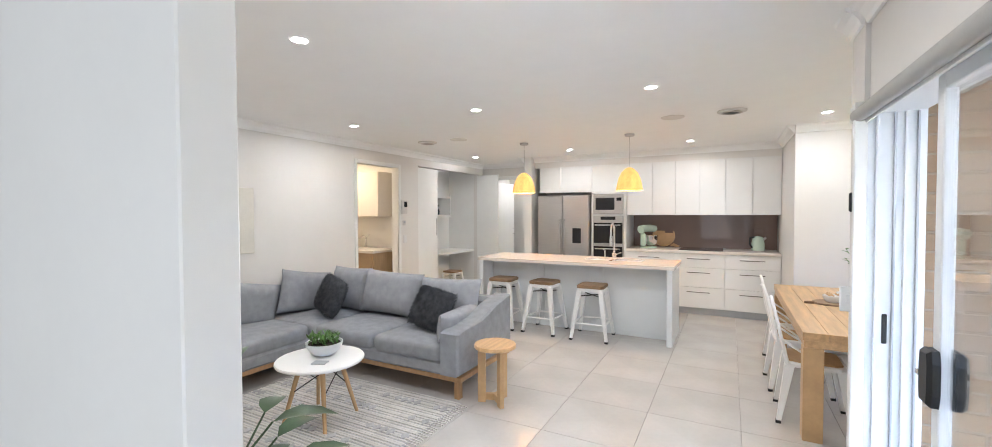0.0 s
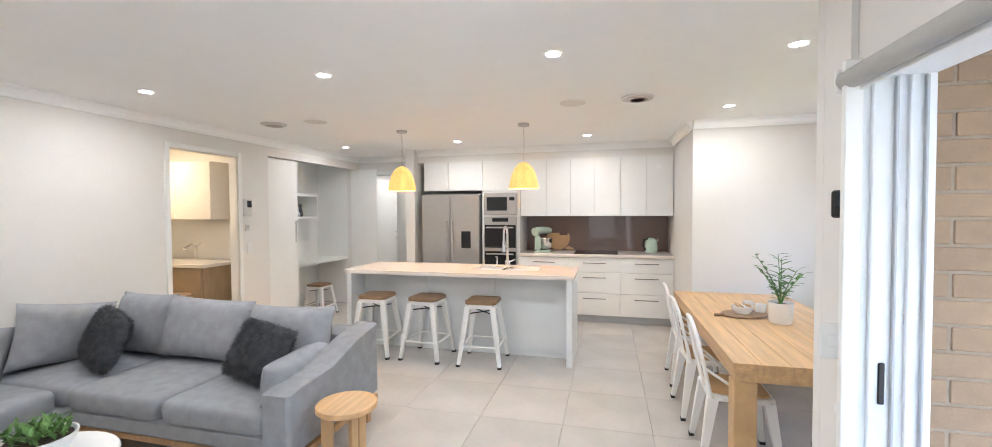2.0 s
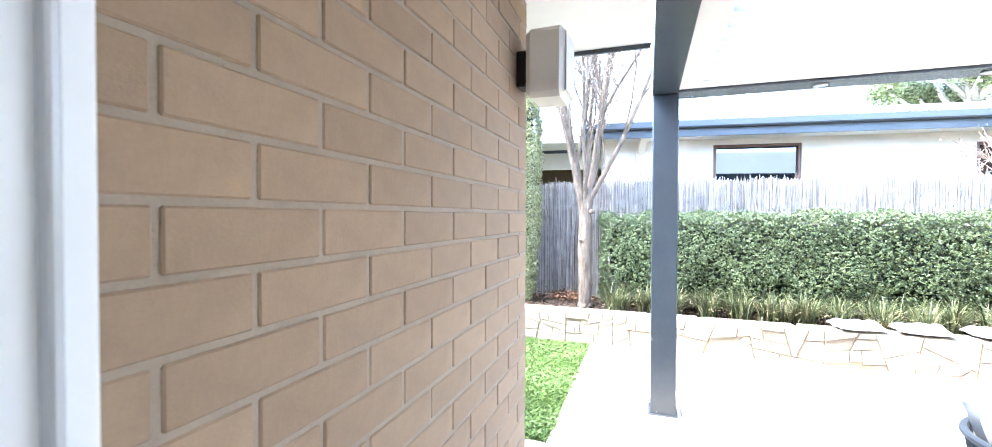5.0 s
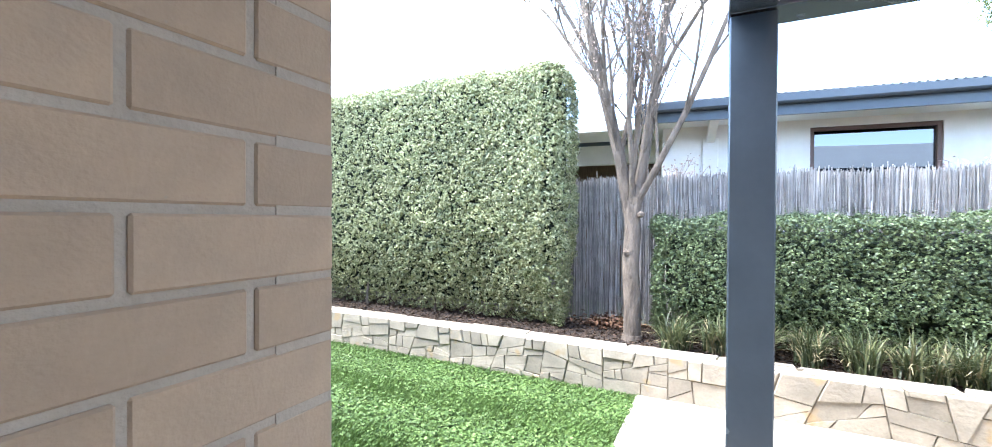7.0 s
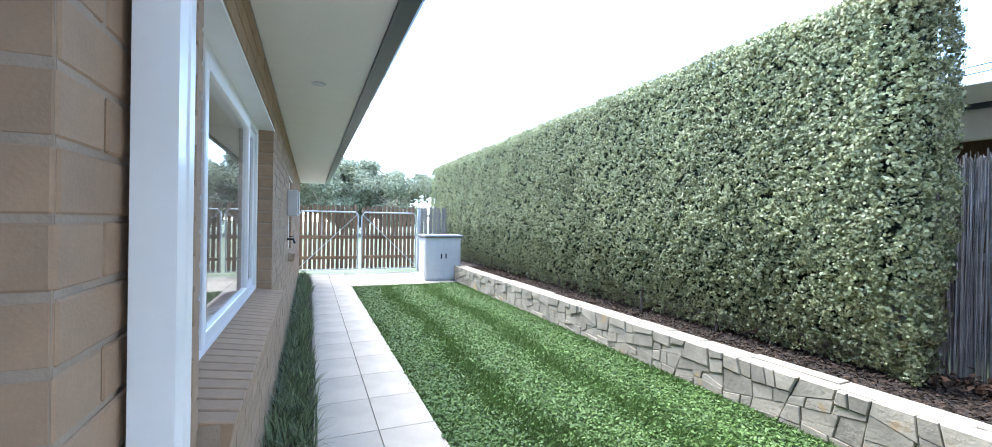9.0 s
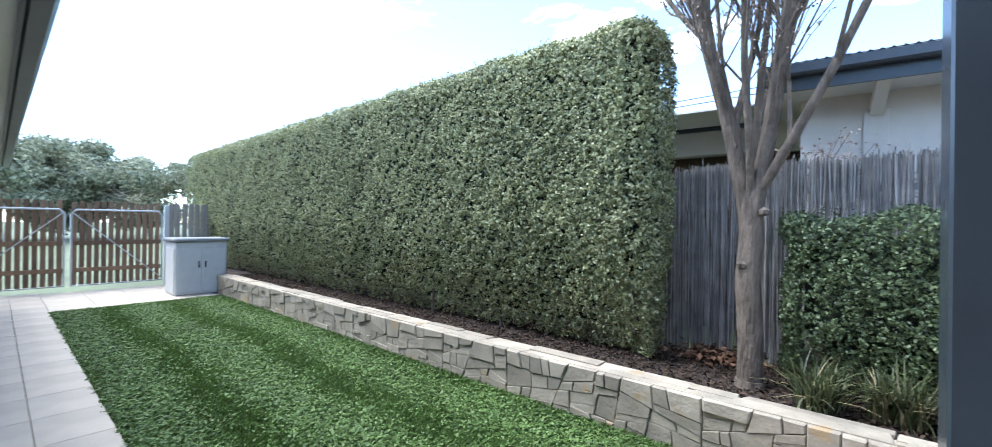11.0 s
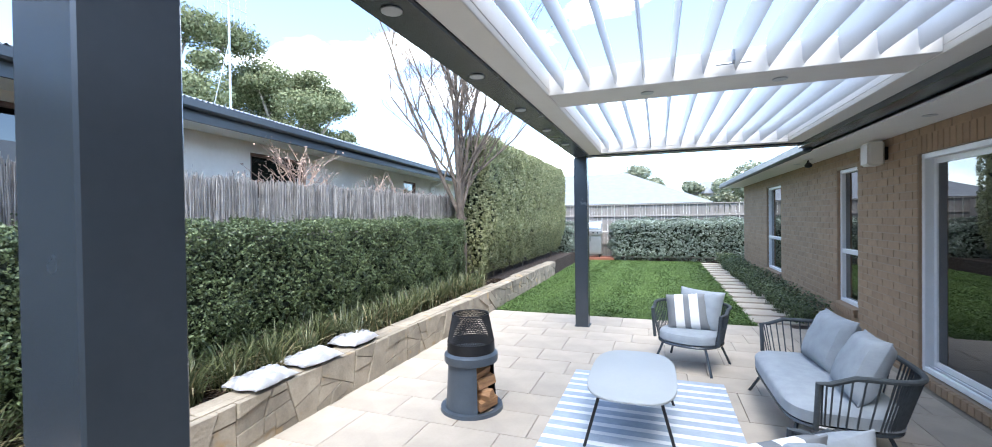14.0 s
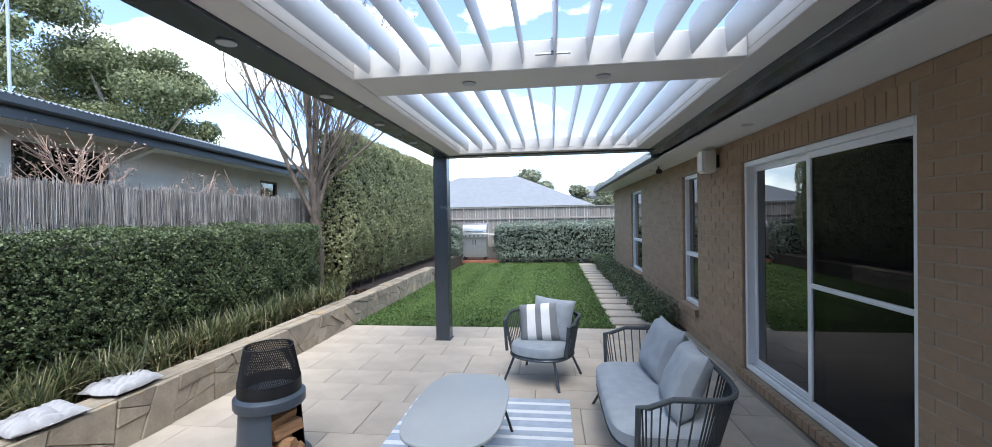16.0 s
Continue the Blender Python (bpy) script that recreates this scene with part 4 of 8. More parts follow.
def straps(name, centres, per, length, width, material, parent=None, arch=0.75):
    """Arching strap leaves in tufts; each leaf is a bent, tapering ribbon."""
    k, seg = len(centres) * per, 5
    c = np.repeat(np.asarray(centres, float), per, 0) + np.concatenate([rng.normal(0, 0.035, (k, 2)), np.zeros((k, 1))], 1)
    a = rng.uniform(0, 2 * np.pi, k)
    out = np.stack([np.cos(a), np.sin(a), np.zeros(k)], 1)
    side = np.stack([-np.sin(a), np.cos(a), np.zeros(k)], 1)
    ln = length * rng.uniform(0.55, 1.25, k)
    bend = arch * rng.uniform(0.3, 1.3, k)
    v = np.zeros((k, seg, 2, 3))
    for i in range(seg):
        t = i / (seg - 1)
        mid = c + out * (ln * bend * t ** 1.5 * 0.8)[:, None] + np.array([0, 0, 1.0]) * (ln * (t - bend * 0.55 * t ** 2.2))[:, None]
        w = width * (1 - t ** 2 * 0.92) * 0.5
        v[:, i, 0], v[:, i, 1] = mid - side * w + np.array([0, 0, w * 0.5]), mid + side * w + np.array([0, 0, w * 0.5])
    idx = (np.arange(k) * seg * 2)[:, None]
    f = np.concatenate([idx + np.array([2 * i, 2 * i + 1, 2 * i + 3, 2 * i + 2]) for i in range(seg - 1)], 0)
    me = bpy.data.meshes.new(name)
    me.vertices.add(k * seg * 2)
    me.vertices.foreach_set("co", v.astype(np.float32).ravel())
    me.loops.add(f.size)
    me.loops.foreach_set("vertex_index", f.astype(np.int32).ravel())
    me.polygons.add(len(f))
    me.polygons.foreach_set("loop_start", np.arange(0, f.size, 4, dtype=np.int32))
    me.materials.append(material)
    me.update(calc_edges=True)
    ob = new(name, me)
    if parent is not None:
        ob.parent = parent
    return ob


tufts = [(rng.uniform(6.42, 6.62) + rng.normal(0, 0.05), y + rng.normal(0, 0.06), 0.20) for y in np.arange(-4.8, 2.95, 0.34) for _ in range(4)]
tagged(straps("strappy_border", tufts, 46, 0.44, 0.014, M_STRAP), "strappy green border grass edging the raised bed", "border plants", "", "stuff")
tagged(straps("dry_strappy_leaves", tufts, 9, 0.40, 0.013, M_STRAPDRY, None, 1.0), "dry straw coloured leaves among the border grass", "border plants", "", "stuff")
mondo = [(rng.uniform(2.46, 2.68), y, G) for y in np.arange(3.1, 14.3, 0.05)] + [(rng.uniform(1.02, 1.45), y, G) for y in np.arange(-13.5, -4.7, 0.05)]
tagged(straps("mondo_border", mondo, 26, 0.27, 0.010, M_BOX, None, 0.8), "dark green mondo grass beside the house wall", "border plants", "", "stuff")
lv = np.stack([rng.uniform(1.0, 1.5, 9000), rng.uniform(-13.6, -4.6, 9000), G + 0.1 + rng.uniform(0, 0.28, 9000) ** 1.0], 1)
tagged(quads("low_shrubs", leaf_faces(lv, np.array([[0.3, 0, 1.0]]), 0.045), M_BOX), "low dark green shrubs under the brick wall", "shrubs", "", "stuff")


def bare_tree(m, label, height, seed, trunk_r, main):
    """A leafless tree: a trunk that parts into steep limbs, branches and twigs with buds."""
    r = random.Random(seed)
    t = thing("bare_tree", m, label, "tree", "bare garden trees")
    trunk = [(0, 0, -0.1), (0.01, 0.0, 0.35), (-0.02, 0.02, 0.8), (0.01, 0.0, 1.15), (0.03, 0.02, 1.42)]
    tm = Mesh().tube([(0, 0, -0.1), (0, 0, 0.06)], trunk_r * 1.45, 14, trunk_r * 1.1)
    tm.tube(trunk, trunk_r, 14, trunk_r * 0.92)
    for z, a in ((0.92, 2.6), (1.32, 4.4), (0.6, 0.7)):
        tm.lathe([(0.001, -0.035), (0.035, -0.02), (0.04, 0.01), (0.001, 0.04)], 8, (math.cos(a) * trunk_r, math.sin(a) * trunk_r, z))
    part("trunk", tm, M_BARK, t, smooth=True)
    limbs, tw = Mesh(), Mesh()
    buds = []

    def grow(p, d, ln, rad, depth):
        pts = [p]
        for i in range(4):
            d = (d + Vector((r.gauss(0, 0.10), r.gauss(0, 0.10), 0.07 + r.gauss(0, 0.04)))).normalized()
            p = p + d * ln / 4
            pts.append(p)
        (limbs if depth < 2 else tw).tube(pts, rad, 9 if depth == 0 else 6 if depth == 1 else 4, rad * 0.45, cap=depth < 2)
        if depth >= 2:
            buds.extend(pts[1:])
        if depth < 3:
            for j in range((5, 6, 4)[depth]):
                q = pts[1 + j % 4] if depth else pts[1 + (j % 4)]
                a = r.uniform(0, 2 * math.pi)
                s = Vector((math.cos(a), math.sin(a), r.uniform(0.15, 0.7)))
                grow(q, (d * (1.0 if depth == 0 else 0.7) + s * 0.62).normalized(), ln * r.uniform(0.42, 0.62), rad * 0.42, depth + 1)

    for a, lean, rad, ln in main:
        d, p = Vector((math.cos(a) * lean, math.sin(a) * lean, 1)).normalized(), Vector((0.02, 0.01, 1.16 if rad > 0.5 else 1.36))
        pts = [p]
        for i in range(6):
            d = (d + Vector((r.gauss(0, 0.07), r.gauss(0, 0.07), 0.05))).normalized()
            p = p + d * (height - 1.2) * ln / 6
            pts.append(p)
        limbs.tube(pts, trunk_r * rad, 10, trunk_r * rad * 0.3)
        for i in range(1, 7):
            for _ in range(2 if rad > 0.5 else 1):
                b_ = r.uniform(0, 2 * math.pi)
                grow(pts[i], (d + Vector((math.cos(b_), math.sin(b_), 0.1)) * r.uniform(0.4, 0.75)).normalized(),
                     (height - pts[i].z) * 0.35 + r.uniform(0.35, 0.75), trunk_r * rad * (0.5 - 0.05 * i), 1)
    part("limb", limbs, M_BARK, t, smooth=True)
    part("twig", tw, M_BARK, t)["kind"] = "stuff"
    b = np.array([tuple(p) for p in buds])
    b = np.repeat(b, 3, 0) + rng.normal(0, 0.016, (len(b) * 3, 3))
    quads("bud", leaf_faces(b, np.array([[0, 0, 1.0]]), 0.024, 1.0, 0.8), M_TWIG, t)["kind"] = "stuff"
    return t


bare_tree(pose(6.72, 3.17, 0.20), "leafless ornamental tree with pale bark beside the brush fence", 5.6, 3, 0.09,
          ((1.75, 0.10, 0.74, 1.05), (4.9, 0.16, 0.70, 1.0), (4.6, 0.62, 0.42, 0.72), (1.2, 0.34, 0.40, 0.85), (3.4, 0.40, 0.34, 0.7), (0.2, 0.3, 0.4, 0.8)))
bare_tree(pose(6.88, -4.95, 0.20), "leafless ornamental tree at the end of the low hedge", 6.1, 11, 0.095,
          ((1.0, 0.10, 0.62, 1.0), (4.9, 0.14, 0.60, 0.92), (0.3, 0.40, 0.46, 0.95), (2.6, 0.20, 0.46, 0.75), (5.6, 0.2, 0.44, 0.8), (3.6, 0.22, 0.36, 0.66), (1.9, 0.12, 0.4, 0.9)))


def gum_tree(m, label, height, spread, seed, leaf=0.34, n=2600, low=0.55, material=M_GUMLEAF):
    """A tall gum: a forked pale trunk and leaf clumps with gaps between them."""
    r = random.Random(seed)
    t = thing("gum_tree", m, label, "tree", "gum trees")
    tm = Mesh()
    tm.tube([(0, 0, -0.5), (0.15, 0.1, height * 0.3), (-0.1, 0.2, height * 0.55)], height * 0.028, 9, height * 0.016)
    heads = []
    for i in range(24):
        a, z = r.uniform(0, 6.28), r.uniform(low, 0.97)
        rad = spread * r.uniform(0.25, 0.95) * (1.25 - abs(z - 0.72) * 1.6)
        e = Vector((math.cos(a) * rad, math.sin(a) * rad, height * z))
        s = Vector((0, 0.1, height * r.uniform(0.35, 0.55)))
        tm.tube([s, (s + e) / 2 + Vector((0, 0, -height * 0.04)), e], height * 0.011, 6, height * 0.004)
        heads.append((e, spread * r.uniform(0.14, 0.34)))
    part("trunk", tm, M_GUMBARK, t, smooth=True)
    pts, nr = [], []
    for e, q in heads:
        d = unit(rng.normal(0, 1, (int(n / 24 * 3 * (q / spread / 0.24) ** 2), 3)))
        flat = np.array([r.uniform(0.7, 1.5), r.uniform(0.7, 1.5), r.uniform(0.45, 0.9)])
        pts.append(np.array(tuple(e)) + d * flat * q * (rng.random((len(d), 1)) ** 0.6) * 1.15 + d * np.abs(rng.normal(0, 0.12, (len(d), 1))) * q)
        nr.append(d)
    quads("crown", leaf_faces(np.concatenate(pts), np.concatenate(nr), leaf, 0.6), material, t)["kind"] = "stuff"
    return t


gum_tree(pose(27, -12.0, -0.2), "tall gum tree behind the neighbouring house", 13.0, 4.2, 4, 0.17, 22000)
gum_tree(pose(26, -20.0, -0.2), "tall gum tree behind the neighbouring house", 11.6, 4.6, 9, 0.17, 24000)
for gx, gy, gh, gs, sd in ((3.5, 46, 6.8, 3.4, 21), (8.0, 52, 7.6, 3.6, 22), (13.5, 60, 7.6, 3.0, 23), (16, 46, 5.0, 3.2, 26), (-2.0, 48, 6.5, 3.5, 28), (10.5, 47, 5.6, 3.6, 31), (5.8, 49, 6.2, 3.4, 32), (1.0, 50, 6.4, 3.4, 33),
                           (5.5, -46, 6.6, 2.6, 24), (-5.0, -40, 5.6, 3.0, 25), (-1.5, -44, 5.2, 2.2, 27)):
    gum_tree(pose(gx, gy, -0.2), "distant gum tree on the skyline", gh, gs * 1.15, sd, 0.28, 7000, 0.25, M_HAZELEAF)


# ---- fences, gate ----
def reed_fence(x, y0, y1, z0, z1):
    f = thing("brush_fence", pose(0, 0, 0), "weathered grey brush reed fence behind the hedge", "fence")
    for z, w in ((0.45, 0.06), (1.15, 0.06), (1.70, 0.05)):
        part("rail", Mesh().box(x + 0.03, x + 0.07, y0, y1, z, z + w, 0.004), M_TIMBERF, f)
    for y in np.arange(y0 + 0.4, y1, 2.4):
        part("post", Mesh().box(x + 0.072, x + 0.16, y, y + 0.09, 0, z1 - 0.1, 0.006), M_TIMBERF, f)
    k = int((y1 - y0) / 0.0017)
    y = rng.uniform(y0, y1, k)
    dx = rng.uniform(-0.03, 0.03, k)
    top = z1 + rng.normal(0, 0.022, k) + 0.012 * np.sin(y * 9) + np.where(rng.random(k) < 0.03, rng.uniform(0, 0.09, k), 0)
    lo = np.where(rng.random(k) < 0.35, 1.55 + rng.uniform(0, 0.1, k), z0)
    lean = rng.normal(0, 0.022, k)
    w = rng.uniform(0.0025, 0.0055, k)
    ang = np.array([0, 2.094, 4.189])
    ring = np.stack([np.cos(ang), np.sin(ang)], 1)
    base = np.stack([x + dx[:, None] + ring[None, :, 0] * w[:, None], y[:, None] + ring[None, :, 1] * w[:, None], np.repeat(lo[:, None], 3, 1)], 2)
    tops = np.stack([x + dx[:, None] + ring[None, :, 0] * w[:, None], y[:, None] + (lean * (top - lo))[:, None] + ring[None, :, 1] * w[:, None], np.repeat(top[:, None], 3, 1)], 2)
    v = np.concatenate([base, tops], 1)
    idx = (np.arange(k) * 6)[:, None]
    fq = np.concatenate([idx + np.array([i, (i + 1) % 3, (i + 1) % 3 + 3, i + 3]) for i in range(3)], 0)
    me = bpy.data.meshes.new("reed")
    me.vertices.add(k * 6)
    me.vertices.foreach_set("co", v.astype(np.float32).ravel())
    me.loops.add(fq.size)
    me.loops.foreach_set("vertex_index", fq.astype(np.int32).ravel())
    me.polygons.add(len(fq))
    me.polygons.foreach_set("loop_start", np.arange(0, fq.size, 4, dtype=np.int32))
    me.materials.append(M_REED)
    me.update(calc_edges=True)
    o = new("reed", me)
    o.parent = f
    o["kind"] = "stuff"


reed_fence(7.42, -5.6, 4.6, 0.1, 1.95)
fixed("fence_east", Mesh().box(7.50, 7.53, -15.2, -5.6, 0, 1.9).box(7.50, 7.53, 4.6, 18, 0, 1.9), M_TIMBERF)


def paling_fence(name, x0, x1, y, z1, material, label, gap=0.10, w=0.092, rails=(0.4, 1.5), face=1, capped=False):
    f = thing(name, pose(0, 0, 0), label, "fence")
    for z in rails:
        part("rail", Mesh().box(x0, x1, y + 0.02 * face - 0.0, y + 0.02 * face + 0.04, z, z + 0.07, 0.004), M_TIMBERF, f)
    if capped:
        part("cap_rail", Mesh().box(x0, x1, y - 0.04, y + 0.06, z1, z1 + 0.04, 0.004), M_TIMBERF, f)
    me = Mesh().box(-w / 2, w / 2, -0.008, 0.008, 0, 1, 0.003).data("paling", material)
    x = x0 + w / 2
    while x < x1:
        h = z1 - G + (0 if capped else rng.uniform(-0.03, 0.03))
        part("paling", me, material, f, m=pose(x, y + rng.uniform(-0.003, 0.003), G, 0, rng.uniform(-0.6, 0.6), 0) @ Matrix.Diagonal((1, 1, h, 1)))
        x += gap
    return f


paling_fence("paling_fence", -3.0, 8.0, -15.3, 1.95, M_TIMBERF, "weathered grey timber paling fence behind the hedge", 0.098, 0.094, capped=True)
paling_fence("paling_fence", 5.75, 8.0, 15.4, 1.80, M_TIMBERF, "pale weathered paling fence beside the gate", 0.13, 0.10)
gate = thing("double_gate", pose(0, 0, 0), "double gate of aged timber palings on a galvanised tube frame", "gate")
for gx0, gx1, leafname in ((2.36, 3.95, "gate_leaf"), (4.0, 5.60, "gate_leaf")):
    leaf = part(leafname, Mesh().tube([(gx0 + 0.03, 15.2, 0.0), (gx0 + 0.03, 15.2, 1.50), (gx0 + 0.10, 15.2, 1.60), (gx1 - 0.10, 15.2, 1.60), (gx1 - 0.03, 15.2, 1.50),
                                       (gx1 - 0.03, 15.2, 0.0)], 0.022, 8, close=True), M_GREYALU, gate, "galvanised tube frame", True)
    d0, d1 = ((gx0, 0.05), (gx1, 1.55)) if gx0 < 3 else ((gx0, 1.55), (gx1, 0.05))
    part("brace", Mesh().tube([(d0[0] + 0.03, 15.18, d0[1]), (d1[0] - 0.03, 15.18, d1[1])], 0.012, 6), M_GREYALU, leaf)
    for z in (0.28, 0.85):
        part("rail", Mesh().box(gx0 + 0.03, gx1 - 0.03, 15.22, 15.26, z, z + 0.09, 0.004), M_GATEWOOD, leaf)
    me = Mesh().box(-0.042, 0.042, 0, 0.016, 0, 1, 0.003).data("paling", M_GATEWOOD)
    x = gx0 + 0.08
    while x < gx1 - 0.05:
        part("paling", me, M_GATEWOOD, leaf, m=pose(x, 15.262, -0.02) @ Matrix.Diagonal((1, 1, 1.80 + rng.uniform(-0.03, 0.03), 1)))
        x += 0.118
for x in (2.32, 5.66):
    part("gate_post", Mesh().box(x - 0.045, x + 0.045, 15.16, 15.26, G, 1.75, 0.006), M_GREYALU, gate)

# storage box by the gate
sb = thing("storage_box", pose(5.33, 12.95, G), "grey plastic garden storage box with a darker lid", "storage box")
part("body", Mesh().box(0, 0.92, 0, 0.75, 0, 1.08, 0.02), M_PLASTICG, sb)
for i, (a, b) in enumerate(((0.04, 0.45), (0.47, 0.88))):
    part("door_panel", Mesh().box(a, b, -0.014, 0.0, 0.06, 0.95, 0.008), M_PLASTICG, sb)
part("side_panel", Mesh().box(-0.012, 0.0, 0.06, 0.69, 0.06, 0.95, 0.008), M_PLASTICG, sb)
part("lid", Mesh().box(-0.04, 0.96, -0.05, 0.79, 1.08, 1.15, 0.02), M_TILEROOF, sb, "dark grey lid")
for x in (0.40, 0.52):
    part("latch", Mesh().box(x - 0.015, x + 0.015, -0.03, -0.014, 0.55, 0.68, 0.004), M_BLACK, sb)


# ---- neighbouring house ----
nb = thing("neighbour_house", pose(7.86, 3.3, 0, 0, 0, 6.5) @ pose(-7.86, -3.3, 0), "cream rendered single storey house with slate gutters", "house")
NW = [(-0.15, 1.20, 1.72, 2.68), (-3.86, -2.52, 1.9, 2.62), (-8.85, -8.0, 1.95, 2.6)]
ys = [-16.0] + [v for w in sorted(NW) for v in w[:2]] + [3.0]
for a, b in zip(ys[::2], ys[1::2]):
    part("wall", Mesh().box(8.7, 8.9, a, b, -0.2, 2.80), M_RENDER, nb)
for u0, u1, z0, z1 in NW:
    part("wall", Mesh().box(8.7, 8.9, u0, u1, -0.2, z0), M_RENDER, nb)
    part("wall", Mesh().box(8.7, 8.9, u0, u1, z1, 2.80), M_RENDER, nb)
part("return_wall", Mesh().box(8.9, 11.0, 2.85, 3.0, -0.2, 2.80), M_RENDER, nb)
part("carport_wall", Mesh().box(12.6, 12.8, 3.0, 12, -0.2, 2.80), M_GATEWOOD, nb, "dark timber wall inside the carport")
part("carport_beam", Mesh().box(9.70, 9.85, 3.0, 12, 2.42, 2.80, 0.006), M_RENDER, nb, "cream beam over the carport opening")
part("carport_end", Mesh().box(9.85, 12.6, 11.8, 12.0, -0.2, 2.80), M_GATEWOOD, nb)
part("soffit", Mesh().box(8.02, 8.7, -16.3, 3.3, 2.78, 2.80), M_SOFFIT, nb)
part("soffit", Mesh().box(8.7, 12.6, 3.0, 12, 2.80, 2.82), M_SOFFIT, nb)
part("gutter", Mesh().box(7.98, 8.02, -16.3, 3.34, 2.72, 2.86).box(7.86, 7.98, -16.3, 3.36, 2.84, 2.96, 0.02).box(8.02, 9.6, 3.32, 3.36, 2.72, 2.96), M_GUTTER, nb)
part("gutter", Mesh().box(9.5, 9.62, 3.36, 12, 2.86, 2.98, 0.02).box(9.62, 9.66, 3.36, 12, 2.74, 2.88), M_GUTTER, nb)
rfm = Mesh()
for (xa, xb, ya, yb, za, zb) in ((7.86, 13.5, -16.3, 3.36, 2.95, 4.25), (9.5, 14.5, 3.36, 12, 2.97, 4.1)):
    st = 0.076
    k = int((yb - ya) / (st / 2))
    vs, fs = [], []
    for i in range(k + 1):
        y, dz = ya + i * st / 2, 0.016 * (1 if i % 2 else -1)
        vs += [(xa, y, za + dz), (xb, y, zb + dz)]
    fs = [(2 * i, 2 * i + 1, 2 * i + 3, 2 * i + 2) for i in range(k)]
    rfm.add(vs, fs)
rfm.add([(13.5, -16.3, 4.24), (13.5, 3.36, 4.24), (19, 3.36, 2.9), (19, -16.3, 2.9)], [(0, 1, 2, 3)])
part("roof", rfm, M_ROOF, nb, "corrugated pale grey steel roof", True)
for u0, u1, z0, z1 in NW:
    w = part("window_frame", frame_ring("x", 8.72, u0, u1, z0, z1, 0.05, 0.08), M_BROWNFRAME, nb)
    part("pane", Mesh().box(8.765, 8.772, u0 + 0.05, u1 - 0.05, z0 + 0.05, z1 - 0.05), M_DIMGLASS, w)
    bl2 = Mesh()
    for i in range(int((z1 - z0 - 0.35) / 0.05)):
        bl2.box(8.80, 8.84, u0 + 0.05, u1 - 0.05, z0 + 0.06 + i * 0.05, z0 + 0.085 + i * 0.05)
    part("blind", bl2, M_TILEROOF, w, "dark slatted blind")
# one dark sheet puts indoor shade behind the panes; no room is built
part("room", Mesh().box(9.6, 9.65, -16, 2.8, 0, 2.8), M_INNERSHADE, nb, "dark panel standing in for the shade indoors")
for y in (2.38, -4.1, -10.0):
    part("eave_bracket", Mesh().prism([(8.70, 2.52), (8.70, 2.66), (8.05, 2.84), (8.02, 2.80)], y - 0.05, y + 0.05, "y").box(8.66, 8.70, y - 0.10, y + 0.10, 0, 2.60, 0.01), M_RENDER, nb)
ant = thing("tv_antenna", pose(12.5, -4.6, 3.7), "thin metal television antenna on the roof", "antenna")
part("mast", Mesh().tube([(0, 0, 0), (0, 0, 2.9)], 0.025, 6), M_GREYALU, ant)
part("boom", Mesh().tube([(0, -0.5, 2.8), (0, 0.6, 2.75)], 0.014, 5), M_GREYALU, ant)
el = Mesh()
for i in range(7):
    el.tube([(0, -0.45 + i * 0.16, 2.35 + 0.02 * i), (0, -0.45 + i * 0.16, 3.2 - 0.05 * i)], 0.007, 4)
part("element", el, M_GREYALU, ant)
part("stay", Mesh().tube([(0, 0, 2.0), (-1.0, 1.2, 0.0)], 0.008, 4), M_GREYALU, ant)

for (p, q) in (((9.6, 14.0, 3.55), (9.9, 3.2, 3.35)), ((9.4, 14.0, 3.42), (9.85, 3.2, 3.25))):
    wire = thing("service_wire", pose(0, 0, 0), "thin black overhead service wire to the neighbouring roof", "cable", "service wires")
    a, b = Vector(p), Vector(q)
    part("cable", Mesh().tube([a.lerp(b, t / 12) - Vector((0, 0, 0.5 * t / 12 * (1 - t / 12))) for t in range(13)], 0.006, 5), M_BLACK, wire)

